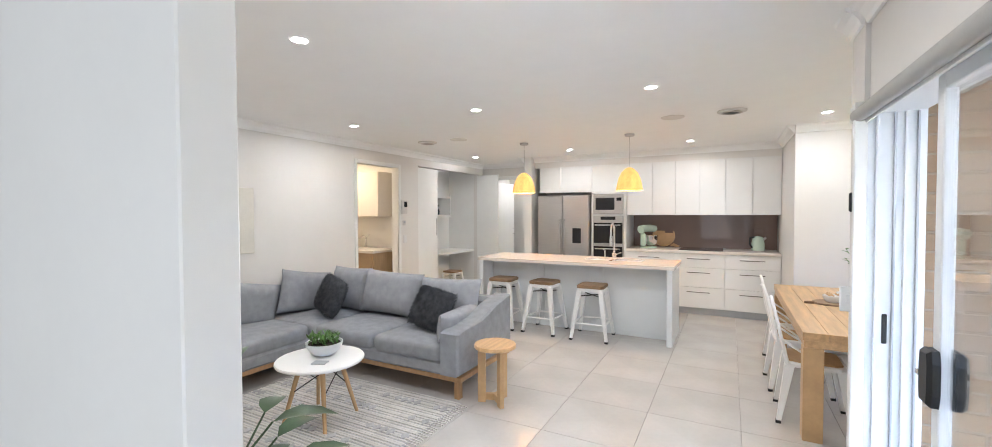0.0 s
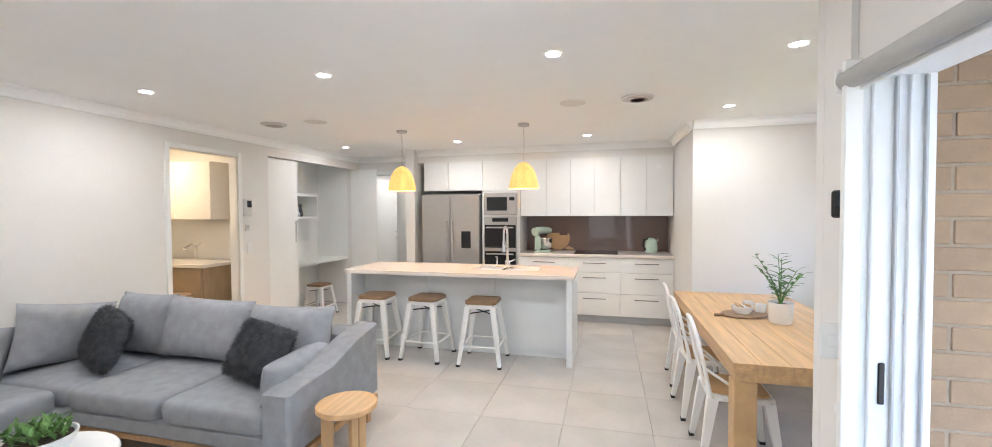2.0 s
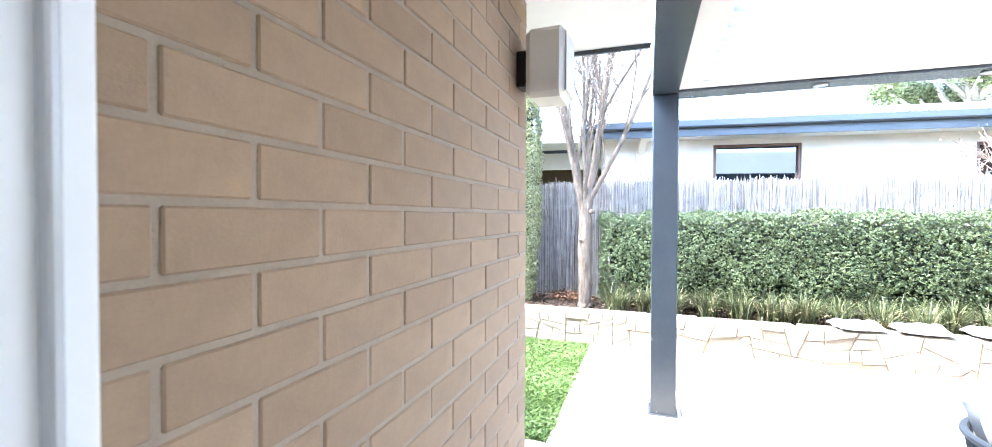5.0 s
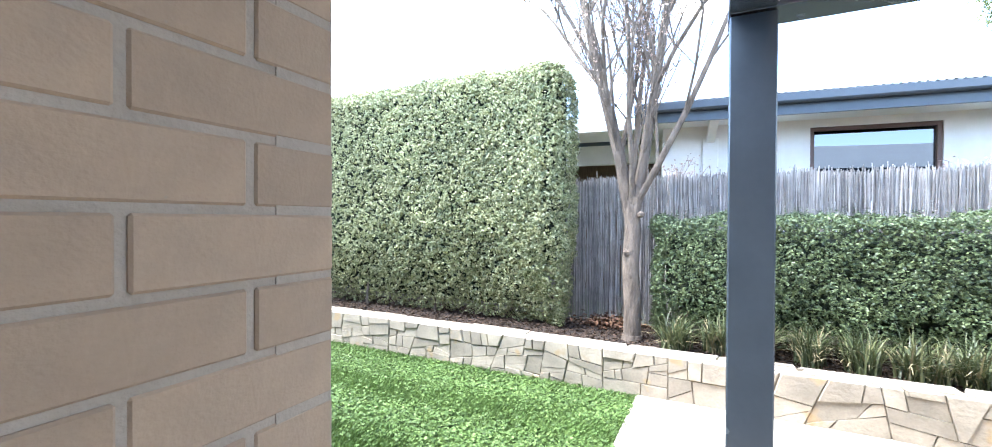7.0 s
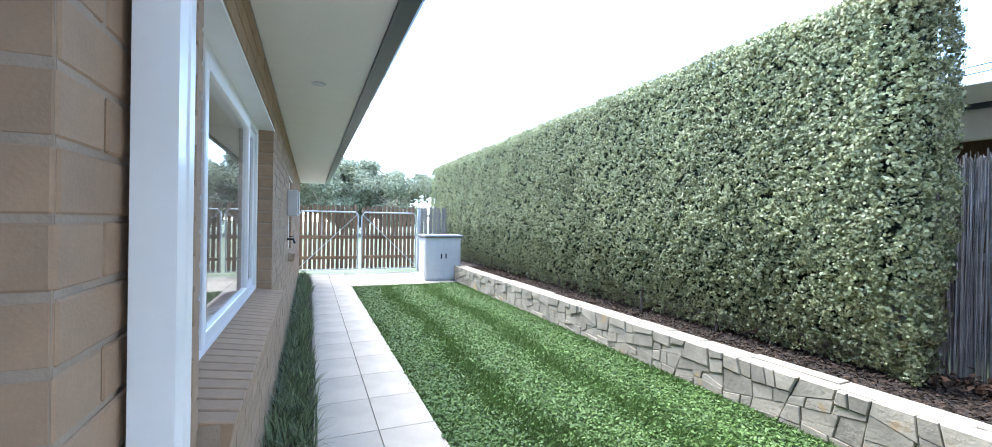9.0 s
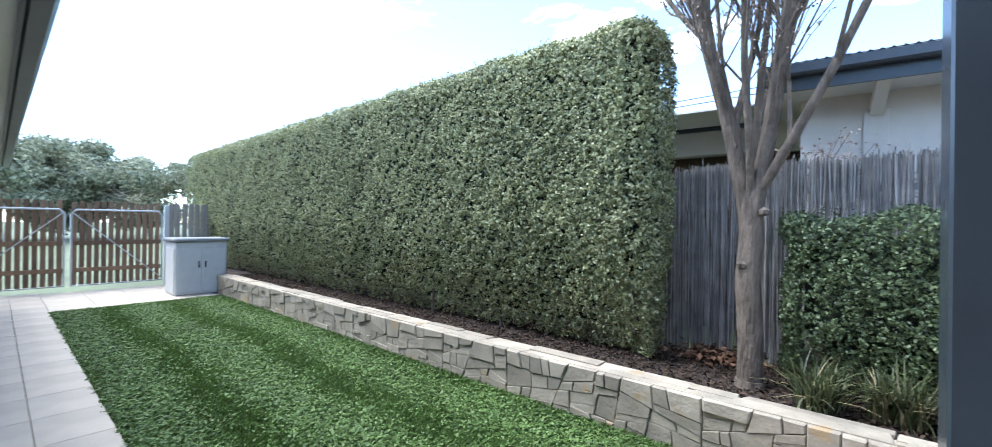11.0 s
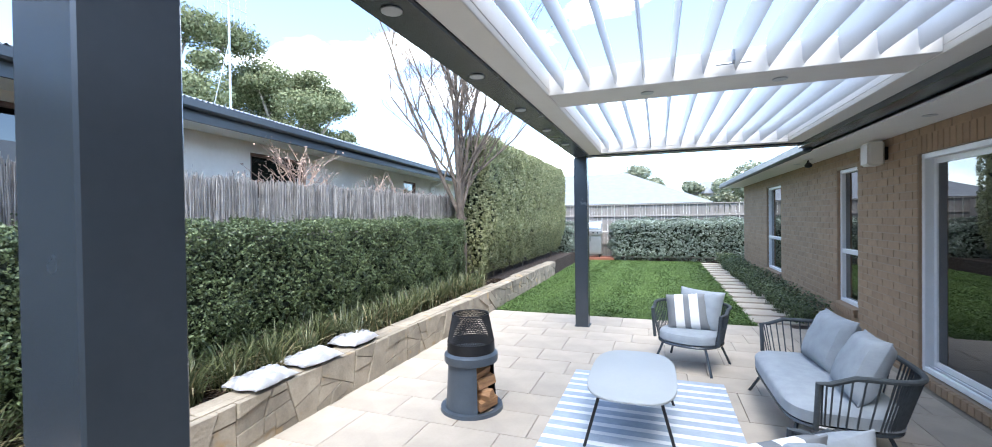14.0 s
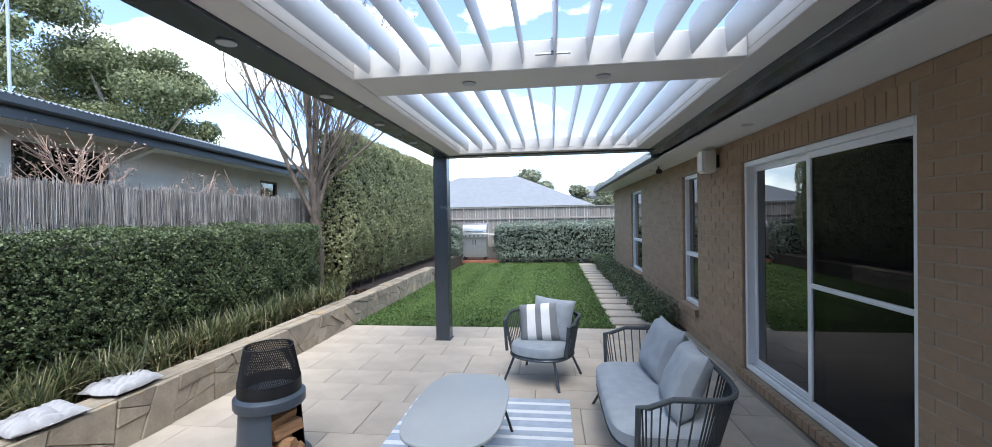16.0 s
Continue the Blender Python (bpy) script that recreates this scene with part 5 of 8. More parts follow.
# dry twiggy shrubs looking over the fence
for tx, ty, tz, tr, sd in ((7.95, 2.85, 2.05, 0.5, 1), (8.1, 1.9, 1.9, 0.5, 2), (8.1, 0.3, 1.95, 0.5, 3), (8.1, -2.1, 2.45, 0.65, 4), (8.1, -3.7, 2.15, 0.55, 5), (8.1, -4.7, 2.1, 0.5, 6), (8.1, -6.4, 2.05, 0.5, 7)):
    sh = thing("dry_shrub", pose(tx, ty, 0), "leafless russet twiggy shrub behind the fence", "shrub", "dry shrubs behind the fence")
    q = Mesh()
    r = random.Random(sd)
    tips = []
    q.tube([(0, 0, -0.1), (0, 0, tz - tr)], 0.02, 5)
    for i in range(46):
        a, e = r.uniform(0, 6.28), r.uniform(0.1, 1.3)
        d = Vector((math.cos(a) * math.cos(e), math.sin(a) * math.cos(e), math.sin(e)))
        s = Vector((0, 0, tz - tr * 1.2 + r.uniform(-0.2, 0.25)))
        p1, p2 = s + d * tr * 0.6 + Vector((r.gauss(0, 0.04), r.gauss(0, 0.04), 0)), s + d * tr * r.uniform(0.9, 1.3) + Vector((r.gauss(0, 0.07), r.gauss(0, 0.07), r.gauss(0, 0.05)))
        q.tube([s, p1, p2], 0.006, 4, 0.003, cap=False)
        for k in range(3):
            p3 = p1 + (p2 - p1) * r.random() + Vector((r.gauss(0, 0.10), r.gauss(0, 0.10), r.gauss(0.04, 0.06)))
            q.tube([p1 + (p2 - p1) * 0.3 * k, p3], 0.004, 3, cap=False)
            tips += [tuple(p3), tuple(p2)]
    part("twig", q, M_TWIG, sh)["kind"] = "stuff"
    tp = np.repeat(np.array(tips), 2, 0) + rng.normal(0, 0.03, (len(tips) * 2, 3))
    quads("dry_leaf", leaf_faces(tp, np.array([[0, 0, 1.0]]), 0.032, 1.0), M_TWIG, sh)["kind"] = "stuff"

# houses beyond the back fence
far = thing("far_house", pose(0, 0, 0), "house with a wide grey tiled hip roof beyond the fence", "house")
part("wall", Mesh().box(0.5, 14, -36, -27, -0.2, 2.4), M_RENDER, far)
part("roof", Mesh().add([(0.2, -26, 2.3), (15, -26, 2.3), (15, -37, 2.3), (0.2, -37, 2.3), (5.5, -31.5, 4.75), (10, -31.5, 4.75)],
                        [(0, 1, 5, 4), (1, 2, 5), (2, 3, 4, 5), (3, 0, 4), (3, 2, 1, 0)]), M_TILEROOF, far)
far2 = thing("far_house", pose(0, 0, 0), "cream house with a low roof in the distance", "house")
part("wall", Mesh().box(-5, 1.0, -48, -44, -0.2, 3.6), M_RENDER, far2)
part("roof", Mesh().add([(-5.4, -43.6, 3.6), (1.4, -43.6, 3.6), (1.4, -48.4, 3.6), (-5.4, -48.4, 3.6), (-3, -46, 4.9), (-1, -46, 4.9)],
                        [(0, 1, 5, 4), (1, 2, 5), (2, 3, 4, 5), (3, 0, 4), (3, 2, 1, 0)]), M_TILEROOF, far2)

ds = thing("satellite_dish", pose(0.7, -43.4, 3.4), "pale satellite dish on the far house", "satellite dish")
part("bowl", Mesh().tube([(0, 0.0, 0.9), (0, 0.05, 0.92), (0, 0.16, 0.96)], 0.05, 20, 0.55), M_GREYALU, ds, smooth=True)
part("mast", Mesh().tube([(0, -0.25, -0.1), (0, -0.02, 0.9)], 0.03, 6), M_GREYALU, ds)
litter = np.stack([rng.normal(7.20, 0.09, 420), rng.normal(3.50, 0.16, 420), 0.215 + np.abs(rng.normal(0, 0.05, 420))], 1)
tagged(quads("fallen_leaves", leaf_faces(litter, np.array([[0, 0, 1.0]]), 0.065, 0.7, 0.6), M_DRYLEAF), "small drift of dry brown leaves at the foot of the fence", "fallen leaves", "", "stuff")


# ---- pergola ----
pg = thing("pergola", pose(0, 0, 0), "louvred pergola with charcoal posts and cream inner frame", "pergola")
for (a, b, c, d) in ((4.26, 4.45, 2.145, 2.335), (4.29, 4.48, -3.92, -3.73)):
    post = part("post", Mesh().box(a, b, c, d, G, 2.40, 0.006), M_CHAR, pg)
    for (ex, ey) in ((a + 0.04, c - 0.02),):
        part("base_plate", Mesh().box(a - 0.015, b + 0.015, c - 0.015, d + 0.015, G - 0.004, G + 0.012, 0.002), M_CHAR, post)
part("outer_beam", Mesh().box(4.25, 4.47, -3.93, 2.34, 2.405, 2.62, 0.004), M_CHAR, pg)
part("house_beam", Mesh().box(1.42, 1.60, -3.93, 2.34, 2.372, 2.62, 0.004), M_CHAR, pg)
part("north_beam", Mesh().box(1.60, 4.25, 2.15, 2.34, 2.405, 2.62, 0.004), M_CHAR, pg)
part("south_beam", Mesh().box(1.60, 4.25, -3.93, -3.74, 2.405, 2.62, 0.004), M_CHAR, pg)
part("cross_beam", Mesh().box(1.78, 4.07, -0.82, -0.44, 2.43, 2.60, 0.006), M_PERG, pg, "cream cross beam")
for nm, bx in (("gutter_outer", (4.07, 4.25, -3.74, 2.15)), ("gutter_inner", (1.60, 1.78, -3.74, 2.15)), ("gutter_north", (1.78, 4.07, 2.0, 2.15)), ("gutter_south", (1.78, 4.07, -3.74, -3.62))):
    part("inner_gutter", Mesh().box(*bx, 2.425, 2.47, 0.004).box(bx[0], bx[1], bx[2], bx[3], 2.47, 2.60, 0.004), M_PERG, pg, "cream inner gutter")
for y0, y1 in ((-3.60, -0.84), (-0.42, 1.98)):
    nb_l = 12
    for i in range(nb_l):
        x = 1.90 + i * (2.07 / (nb_l - 1))
        # a hollow curved blade, tilted open
        prof = [(-0.095, 0.0), (-0.06, 0.012), (0.0, 0.018), (0.06, 0.012), (0.095, 0.0), (0.06, -0.006), (0.0, -0.004), (-0.06, -0.006)]
        ca, sa = math.cos(radians(86)), math.sin(radians(86))
        poly = [(x + u * ca - w * sa, 2.545 + u * sa + w * ca) for u, w in prof]
        part("louvre", Mesh().prism(poly, y0, y1, "y"), M_LOUVRE, pg, smooth=True)
part("louvre_motor", Mesh().box(2.83, 2.86, -0.40, -0.36, 2.50, 2.58, 0.003).tube([(2.75, -0.40, 2.50), (2.95, -0.40, 2.50)], 0.008, 6), M_GREYALU, pg)
for x, y in ((3.38, -0.63), (2.54, -0.63)):
    part("spot_lamp", Mesh().lathe([(0.045, 0.0), (0.045, 0.006), (0.03, 0.008)], 18, (x, y, 2.422)), M_GREYALU, pg, "small silver recessed spot", True)
for y in (1.2, 0.27, -0.65, -1.56, -2.5):
    part("spot_lamp", Mesh().lathe([(0.045, 0.0), (0.045, 0.006), (0.03, 0.008)], 18, (4.36, y, 2.397)), M_GREYALU, pg, "small silver recessed spot", True)
for x, y in ((1.18, -1.9), (1.18, -5.6), (2.72, 5.6)):
    e = thing("eave_spot", pose(x, y, 2.33 if x < 2 else 2.352), "small dark recessed spot in the eave lining", "downlight", "eave spots")
    part("rim", Mesh().lathe([(0.05, -0.006), (0.05, 0.0), (0.03, 0.0)], 18), M_GREYALU, e, smooth=True)


# ---- kitchen ----
def cupboard(name, label, x0, x1, z0, z1, yf, yb, fronts, handles=(), category="cupboard", group="", handle_mat=M_DARKSTEEL):
    """A cupboard unit: a carcass with its fronts and bar handles. fronts: (x0, x1, z0, z1); handles: (x, z, length, upright)."""
    c = thing(name, pose(0, 0, 0), label, category, group)
    part("body", Mesh().box(x0, x1, yf + 0.02, yb, z0, z1), M_CAB, c)
    for i, (a, b, s, e) in enumerate(fronts):
        d = part("door" if e - s > 0.45 else "drawer_front", Mesh().box(a + 0.0025, b - 0.0025, yf, yf + 0.018, s + 0.003, e - 0.003, 0.002), M_CAB, c)
        for (hx_, hz, ln) in handles[i:i + 1]:
            part("handle", Mesh().box(hx_ - ln / 2, hx_ + ln / 2, yf - 0.028, yf - 0.020, hz - 0.005, hz + 0.005, 0.002)
                 .box(hx_ - ln / 2 + 0.01, hx_ - ln / 2 + 0.02, yf - 0.02, yf, hz - 0.004, hz + 0.004).box(hx_ + ln / 2 - 0.02, hx_ + ln / 2 - 0.01, yf - 0.02, yf, hz - 0.004, hz + 0.004), handle_mat, d)
    return c


YF, YB = 7.12, 7.715
up = [-2.78, -2.40, -1.88, -1.33, -0.96, -0.633, -0.313, 0.015, 0.341, 0.675]
for a, b in zip(up, up[1:]):
    z0 = 1.80 if b <= -1.32 else 1.43
    cupboard("wall_cupboard", "white gloss overhead kitchen cupboard", a, b, z0, 2.22, YF + 0.06, YB, [(a, b, z0, 2.22)], (), "cupboard", "overhead kitchen cupboards")
for a, b, n in ((-1.33, -0.655, 3), (-0.655, 0.015, 3), (0.015, 0.675, 3)):
    zs = [0.10, 0.40, 0.68, 0.875]
    cupboard("drawer_unit", "white gloss kitchen drawer unit with bar handles", a, b, 0.10, 0.88, YF, YB,
             [(a, b, s, e) for s, e in zip(zs, zs[1:])], [((a + b) / 2, e - 0.07, 0.30) for e in zs[1:]], "drawers", "kitchen drawers")
fixed("kickboard", Mesh().box(-1.33, 0.675, YF + 0.05, YF + 0.07, 0, 0.10), M_GREYALU)
bt = thing("benchtop", pose(0, 0, 0), "pale stone kitchen benchtop", "benchtop")
part("slab", Mesh().box(-1.33, 0.678, YF - 0.02, YB, 0.88, 0.92, 0.004), M_STONETOP, bt)
sp = thing("splashback", pose(0, 0, 0), "glossy brown glass splashback", "splashback")
part("glass", Mesh().box(-1.328, 0.675, YB - 0.012, YB - 0.004, 0.922, 1.428), M_SPLASH, sp)
for x in (-0.78, 0.45):
    part("power_point", Mesh().box(x - 0.06, x + 0.06, YB - 0.020, YB - 0.012, 1.14, 1.22, 0.003), M_SPLASH, sp)
ck = thing("cooktop", pose(-0.30, 7.40, 0.92), "black glass cooktop set in the benchtop", "cooktop")
part("plate", Mesh().box(-0.29, 0.29, -0.25, 0.25, 0, 0.008, 0.003), M_BLACKGLASS, ck)

fr = thing("fridge", pose(-2.76, 7.05, 0), "stainless steel french door fridge with a water dispenser", "fridge")
part("body", Mesh().box(0, 0.86, 0.06, 0.66, 0.02, 1.75, 0.006), M_STEEL, fr)
for a, b in ((0.0, 0.427), (0.433, 0.86)):
    d = part("door", Mesh().box(a, b, 0, 0.055, 0.62, 1.745, 0.008), M_STEEL, fr)
    hx2 = b - 0.035 if a == 0 else a + 0.035
    part("handle", Mesh().tube([(hx2, 0, 0.80), (hx2, -0.04, 0.83), (hx2, -0.045, 1.05), (hx2, -0.04, 1.33), (hx2, 0, 1.36)], 0.011, 8), M_STEEL, d, smooth=True)
    if a > 0:
        part("water_dispenser", Mesh().box(0.60, 0.74, -0.006, 0.0, 0.98, 1.22, 0.004), M_BLACKGLASS, d, "black water dispenser")
part("freezer_drawer", Mesh().box(0, 0.86, 0, 0.055, 0.04, 0.61, 0.008), M_STEEL, fr)

tw = cupboard("oven_tower", "white tall kitchen unit round the ovens", -1.878, -1.332, 0.0, 1.80, YF + 0.01, YB, [(-1.878, -1.332, 0.02, 0.42)], [(-1.6, 0.36, 0.3)], "cupboard")
mw = thing("microwave", pose(-1.84, YF - 0.012, 1.45), "stainless steel built in microwave", "microwave")
part("fascia", Mesh().box(0, 0.47, 0, 0.03, 0, 0.31, 0.006), M_STEEL, mw)
part("window", Mesh().box(0.04, 0.335, -0.006, 0.0, 0.06, 0.25, 0.004), M_BLACKGLASS, mw)
part("display", Mesh().box(0.365, 0.44, -0.004, 0.0, 0.20, 0.25, 0.002), M_BLACKGLASS, mw)
part("dial", Mesh().tube([(0.40, -0.018, 0.09), (0.40, 0.0, 0.09)], 0.025, 16), M_STEEL, mw, smooth=True)
ov = thing("double_oven", pose(-1.84, YF - 0.012, 0.44), "stainless steel double oven with black glass doors", "oven")
part("fascia", Mesh().box(0, 0.47, 0, 0.03, 0, 0.98, 0.005), M_STEEL, ov)
part("control_panel", Mesh().box(0.12, 0.35, -0.005, 0, 0.915, 0.965, 0.002), M_BLACKGLASS, ov)
for z0, z1 in ((0.55, 0.87), (0.03, 0.50)):
    d = part("oven_door", Mesh().box(0.012, 0.458, -0.012, 0.0, z0, z1, 0.004), M_BLACKGLASS, ov, "black glass oven door")
    part("handle", Mesh().tube([(0.04, -0.045, z1 - 0.035), (0.43, -0.045, z1 - 0.035)], 0.010, 8).box(0.05, 0.06, -0.045, -0.012, z1 - 0.042, z1 - 0.028).box(0.41, 0.42, -0.045, -0.012, z1 - 0.042, z1 - 0.028), M_STEEL, d)

sm = thing("stand_mixer", pose(-1.06, 7.36, 0.92, 0, 0, 60), "mint green stand mixer with a steel bowl", "stand mixer")
part("base", Mesh().lathe([(0.10, 0), (0.105, 0.015), (0.09, 0.03)], 20, (0.03, 0, 0), 1.5, 1.0).box(-0.13, -0.05, -0.045, 0.045, 0.02, 0.24, 0.03), M_MINT, sm, smooth=True)
part("head", Mesh().tube([(-0.15, 0, 0.285), (-0.09, 0, 0.30), (0.05, 0, 0.305), (0.16, 0, 0.295), (0.175, 0, 0.29)], 0.062, 14, 0.05), M_MINT, sm, smooth=True)
part("bowl", Mesh().lathe([(0.045, 0.035), (0.08, 0.06), (0.10, 0.12), (0.108, 0.19), (0.102, 0.19), (0.09, 0.12), (0.03, 0.05)], 22, (0.09, 0, 0)), M_CHROME, sm, smooth=True)
cb = thing("chopping_board", pose(-0.86, 7.66, 0.925, -12), "round timber chopping board leaning on the splashback", "chopping board")
part("board", Mesh().prism([(0.17 * math.cos(a * math.pi / 16), 0.175 + 0.17 * math.sin(a * math.pi / 16)) for a in range(32)], -0.01, 0.01, "y", 0.004), M_OAK, cb)
part("grip", Mesh().prism([(0.10, 0.02), (0.15, 0.06), (0.24, 0.02), (0.22, -0.0), (0.20, -0.0)], -0.009, 0.009, "y", 0.003), M_OAK, cb)
kt = thing("kettle", pose(0.42, 7.38, 0.92, 0, 0, 30), "mint green retro kettle with a chrome rim", "kettle")
part("body", Mesh().lathe([(0.075, 0.0), (0.082, 0.012), (0.083, 0.10), (0.072, 0.17), (0.055, 0.20), (0.02, 0.215)], 22), M_MINT, kt, smooth=True)
part("spout", Mesh().tube([(0.065, 0, 0.16), (0.11, 0, 0.19)], 0.022, 8, 0.014), M_CHROME, kt, smooth=True)
part("handle", Mesh().tube([(-0.055, 0, 0.20), (-0.115, 0, 0.19), (-0.12, 0, 0.10), (-0.078, 0, 0.05)], 0.012, 8), M_BLACK, kt, smooth=True)
part("base_ring", Mesh().lathe([(0.086, -0.0), (0.086, 0.014), (0.07, 0.014)], 22), M_CHROME, kt, smooth=True)

# island
isl = thing("kitchen_island", pose(0, 0, 0), "white kitchen island with waterfall ends", "kitchen island")
part("body", Mesh().box(-2.82, -0.53, 5.60, 6.02, 0.0, 0.845), M_ISLAND, isl)
for a, b in ((-2.82, -2.055), (-2.052, -1.292), (-1.289, -0.53)):
    part("panel", Mesh().box(a, b, 5.588, 5.60, 0.05, 0.843, 0.002), M_ISLAND, isl)
part("end_panel", Mesh().box(-0.528, -0.47, 5.32, 6.04, 0, 0.845, 0.003), M_ISLAND, isl)
part("end_panel", Mesh().box(-2.88, -2.822, 5.32, 6.04, 0, 0.845, 0.003), M_ISLAND, isl)
it = thing("island_benchtop", pose(0, 0, 0), "pale stone island benchtop with an undermount sink", "benchtop")
ring = [(-2.90, 5.30), (-0.45, 5.30), (-0.45, 6.06), (-2.90, 6.06), (-1.56, 5.615), (-0.84, 5.615), (-0.84, 5.90), (-1.56, 5.90)]
sides = [(0, 1), (1, 2), (2, 3), (3, 0)]
part("slab", Mesh().add([(x, y, z) for z in (0.845, 0.885) for x, y in ring],
                        [(8 + a, 8 + b, 12 + b, 12 + a) for a, b in sides] + [(b, a, 4 + a, 4 + b) for a, b in sides]
                        + [(a, b, 8 + b, 8 + a) for a, b in sides] + [(4 + b, 4 + a, 12 + a, 12 + b) for a, b in sides]), M_STONETOP, it)
sk = thing("sink", pose(0, 0, 0), "double bowl stainless steel sink", "sink")
for a, b in ((-1.56, -1.22), (-1.18, -0.84)):
    part("bowl", Mesh().box(a, b, 5.615, 5.90, 0.68, 0.69).box(a, a + 0.01, 5.615, 5.90, 0.69, 0.883).box(b - 0.01, b, 5.615, 5.90, 0.69, 0.883)
         .box(a + 0.01, b - 0.01, 5.615, 5.625, 0.69, 0.883).box(a + 0.01, b - 0.01, 5.89, 5.90, 0.69, 0.883), M_CHROME, sk)
part("divider", Mesh().box(-1.22, -1.18, 5.615, 5.90, 0.69, 0.88), M_CHROME, sk)
tp = thing("kitchen_tap", pose(-1.24, 5.95, 0.885), "tall chrome spring neck kitchen tap", "tap")
arc = [(0, 0, 0), (0, 0, 0.36)] + [(0, -0.085 + 0.085 * math.cos(a * math.pi / 10), 0.36 + 0.085 * math.sin(a * math.pi / 10)) for a in range(1, 11)] + [(0, -0.17, 0.28)]
part("neck", Mesh().tube(arc, 0.013, 10), M_CHROME, tp, smooth=True)
part("spray_head", Mesh().tube([(0, -0.17, 0.29), (0, -0.17, 0.17)], 0.019, 12, 0.022), M_CHROME, tp, smooth=True)
part("holder", Mesh().tube([(0, 0, 0.24), (0, -0.17, 0.24)], 0.007, 8), M_CHROME, tp)
part("lever", Mesh().lathe([(0.027, 0), (0.027, 0.06), (0.02, 0.065)], 16).tube([(0.025, 0, 0.05), (0.09, 0, 0.075)], 0.007, 8), M_CHROME, tp, smooth=True)
part("soap_pump", Mesh().tube([(-0.12, 0, 0), (-0.12, 0, 0.10), (-0.12, -0.06, 0.11)], 0.008, 8), M_CHROME, tp, smooth=True)


# ---- stools and chairs ----
def taper_leg(m, x0, y0, x1, y1, z1, w0=0.034, w1=0.05):
    """A pressed steel leg from the floor at (x0, y0) up to (x1, y1, z1)."""
    vs = []
    for (x, y, z, w) in ((x0, y0, 0.0, w0), (x1, y1, z1, w1)):
        vs += [(x - w / 2, y - w / 2, z), (x + w / 2, y - w / 2, z), (x + w / 2, y + w / 2, z), (x - w / 2, y + w / 2, z)]
    return m.add(vs, [(3, 2, 1, 0), (4, 5, 6, 7), (0, 1, 5, 4), (1, 2, 6, 5), (2, 3, 7, 6), (3, 0, 4, 7)])


def bar_stool(m, label, h=0.63, group="stools at the island"):
    s = thing("bar_stool", m, label, "stool", group)
    c = 0.15
    seat = [(x * 0.155 + 0.0, y * 0.155) for x, y in ((-1, -0.8), (-0.8, -1), (0.8, -1), (1, -0.8), (1, 0.8), (0.8, 1), (-0.8, 1), (-1, 0.8))]
    part("seat", Mesh().prism(seat, h - 0.035, h, "z", 0.008), M_SEATWOOD, s, "dark timber seat")
    part("seat_pan", Mesh().prism([(x * 0.95, y * 0.95) for x, y in seat], h - 0.075, h - 0.035, "z"), M_WHITEMETAL, s)
    for sx in (-1, 1):
        for sy in (-1, 1):
            leg = part("leg", taper_leg(Mesh(), sx * 0.205, sy * 0.205, sx * 0.125, sy * 0.125, h - 0.06, 0.03, 0.055), M_WHITEMETAL, s)
            part("rubber_foot", Mesh().box(sx * 0.205 - 0.018, sx * 0.205 + 0.018, sy * 0.205 - 0.018, sy * 0.205 + 0.018, 0, 0.022), M_BLACK, leg)
    k = 0.18
    for a, b in (((-k, -k), (k, -k)), ((k, -k), (k, k)), ((k, k), (-k, k)), ((-k, k), (-k, -k))):
        part("stretcher", Mesh().tube([(a[0], a[1], 0.19), (b[0], b[1], 0.19)], 0.010, 8), M_WHITEMETAL, s)
    k = 0.14
    for a, b in (((-k, -k), (k, k)), ((-k, k), (k, -k))):
        part("cross_brace", Mesh().tube([(a[0], a[1], h - 0.13), (b[0], b[1], h - 0.13)], 0.006, 6), M_BLACK, s)
    return s


stool = bar_stool(pose(-2.53, 5.35, 0, 0, 0, 3), "white metal bar stool with a dark timber seat at the island")
copy_thing(stool, pose(-1.96, 5.36, 0, 0, 0, -4))
copy_thing(stool, pose(-1.35, 5.34, 0, 0, 0, 2))


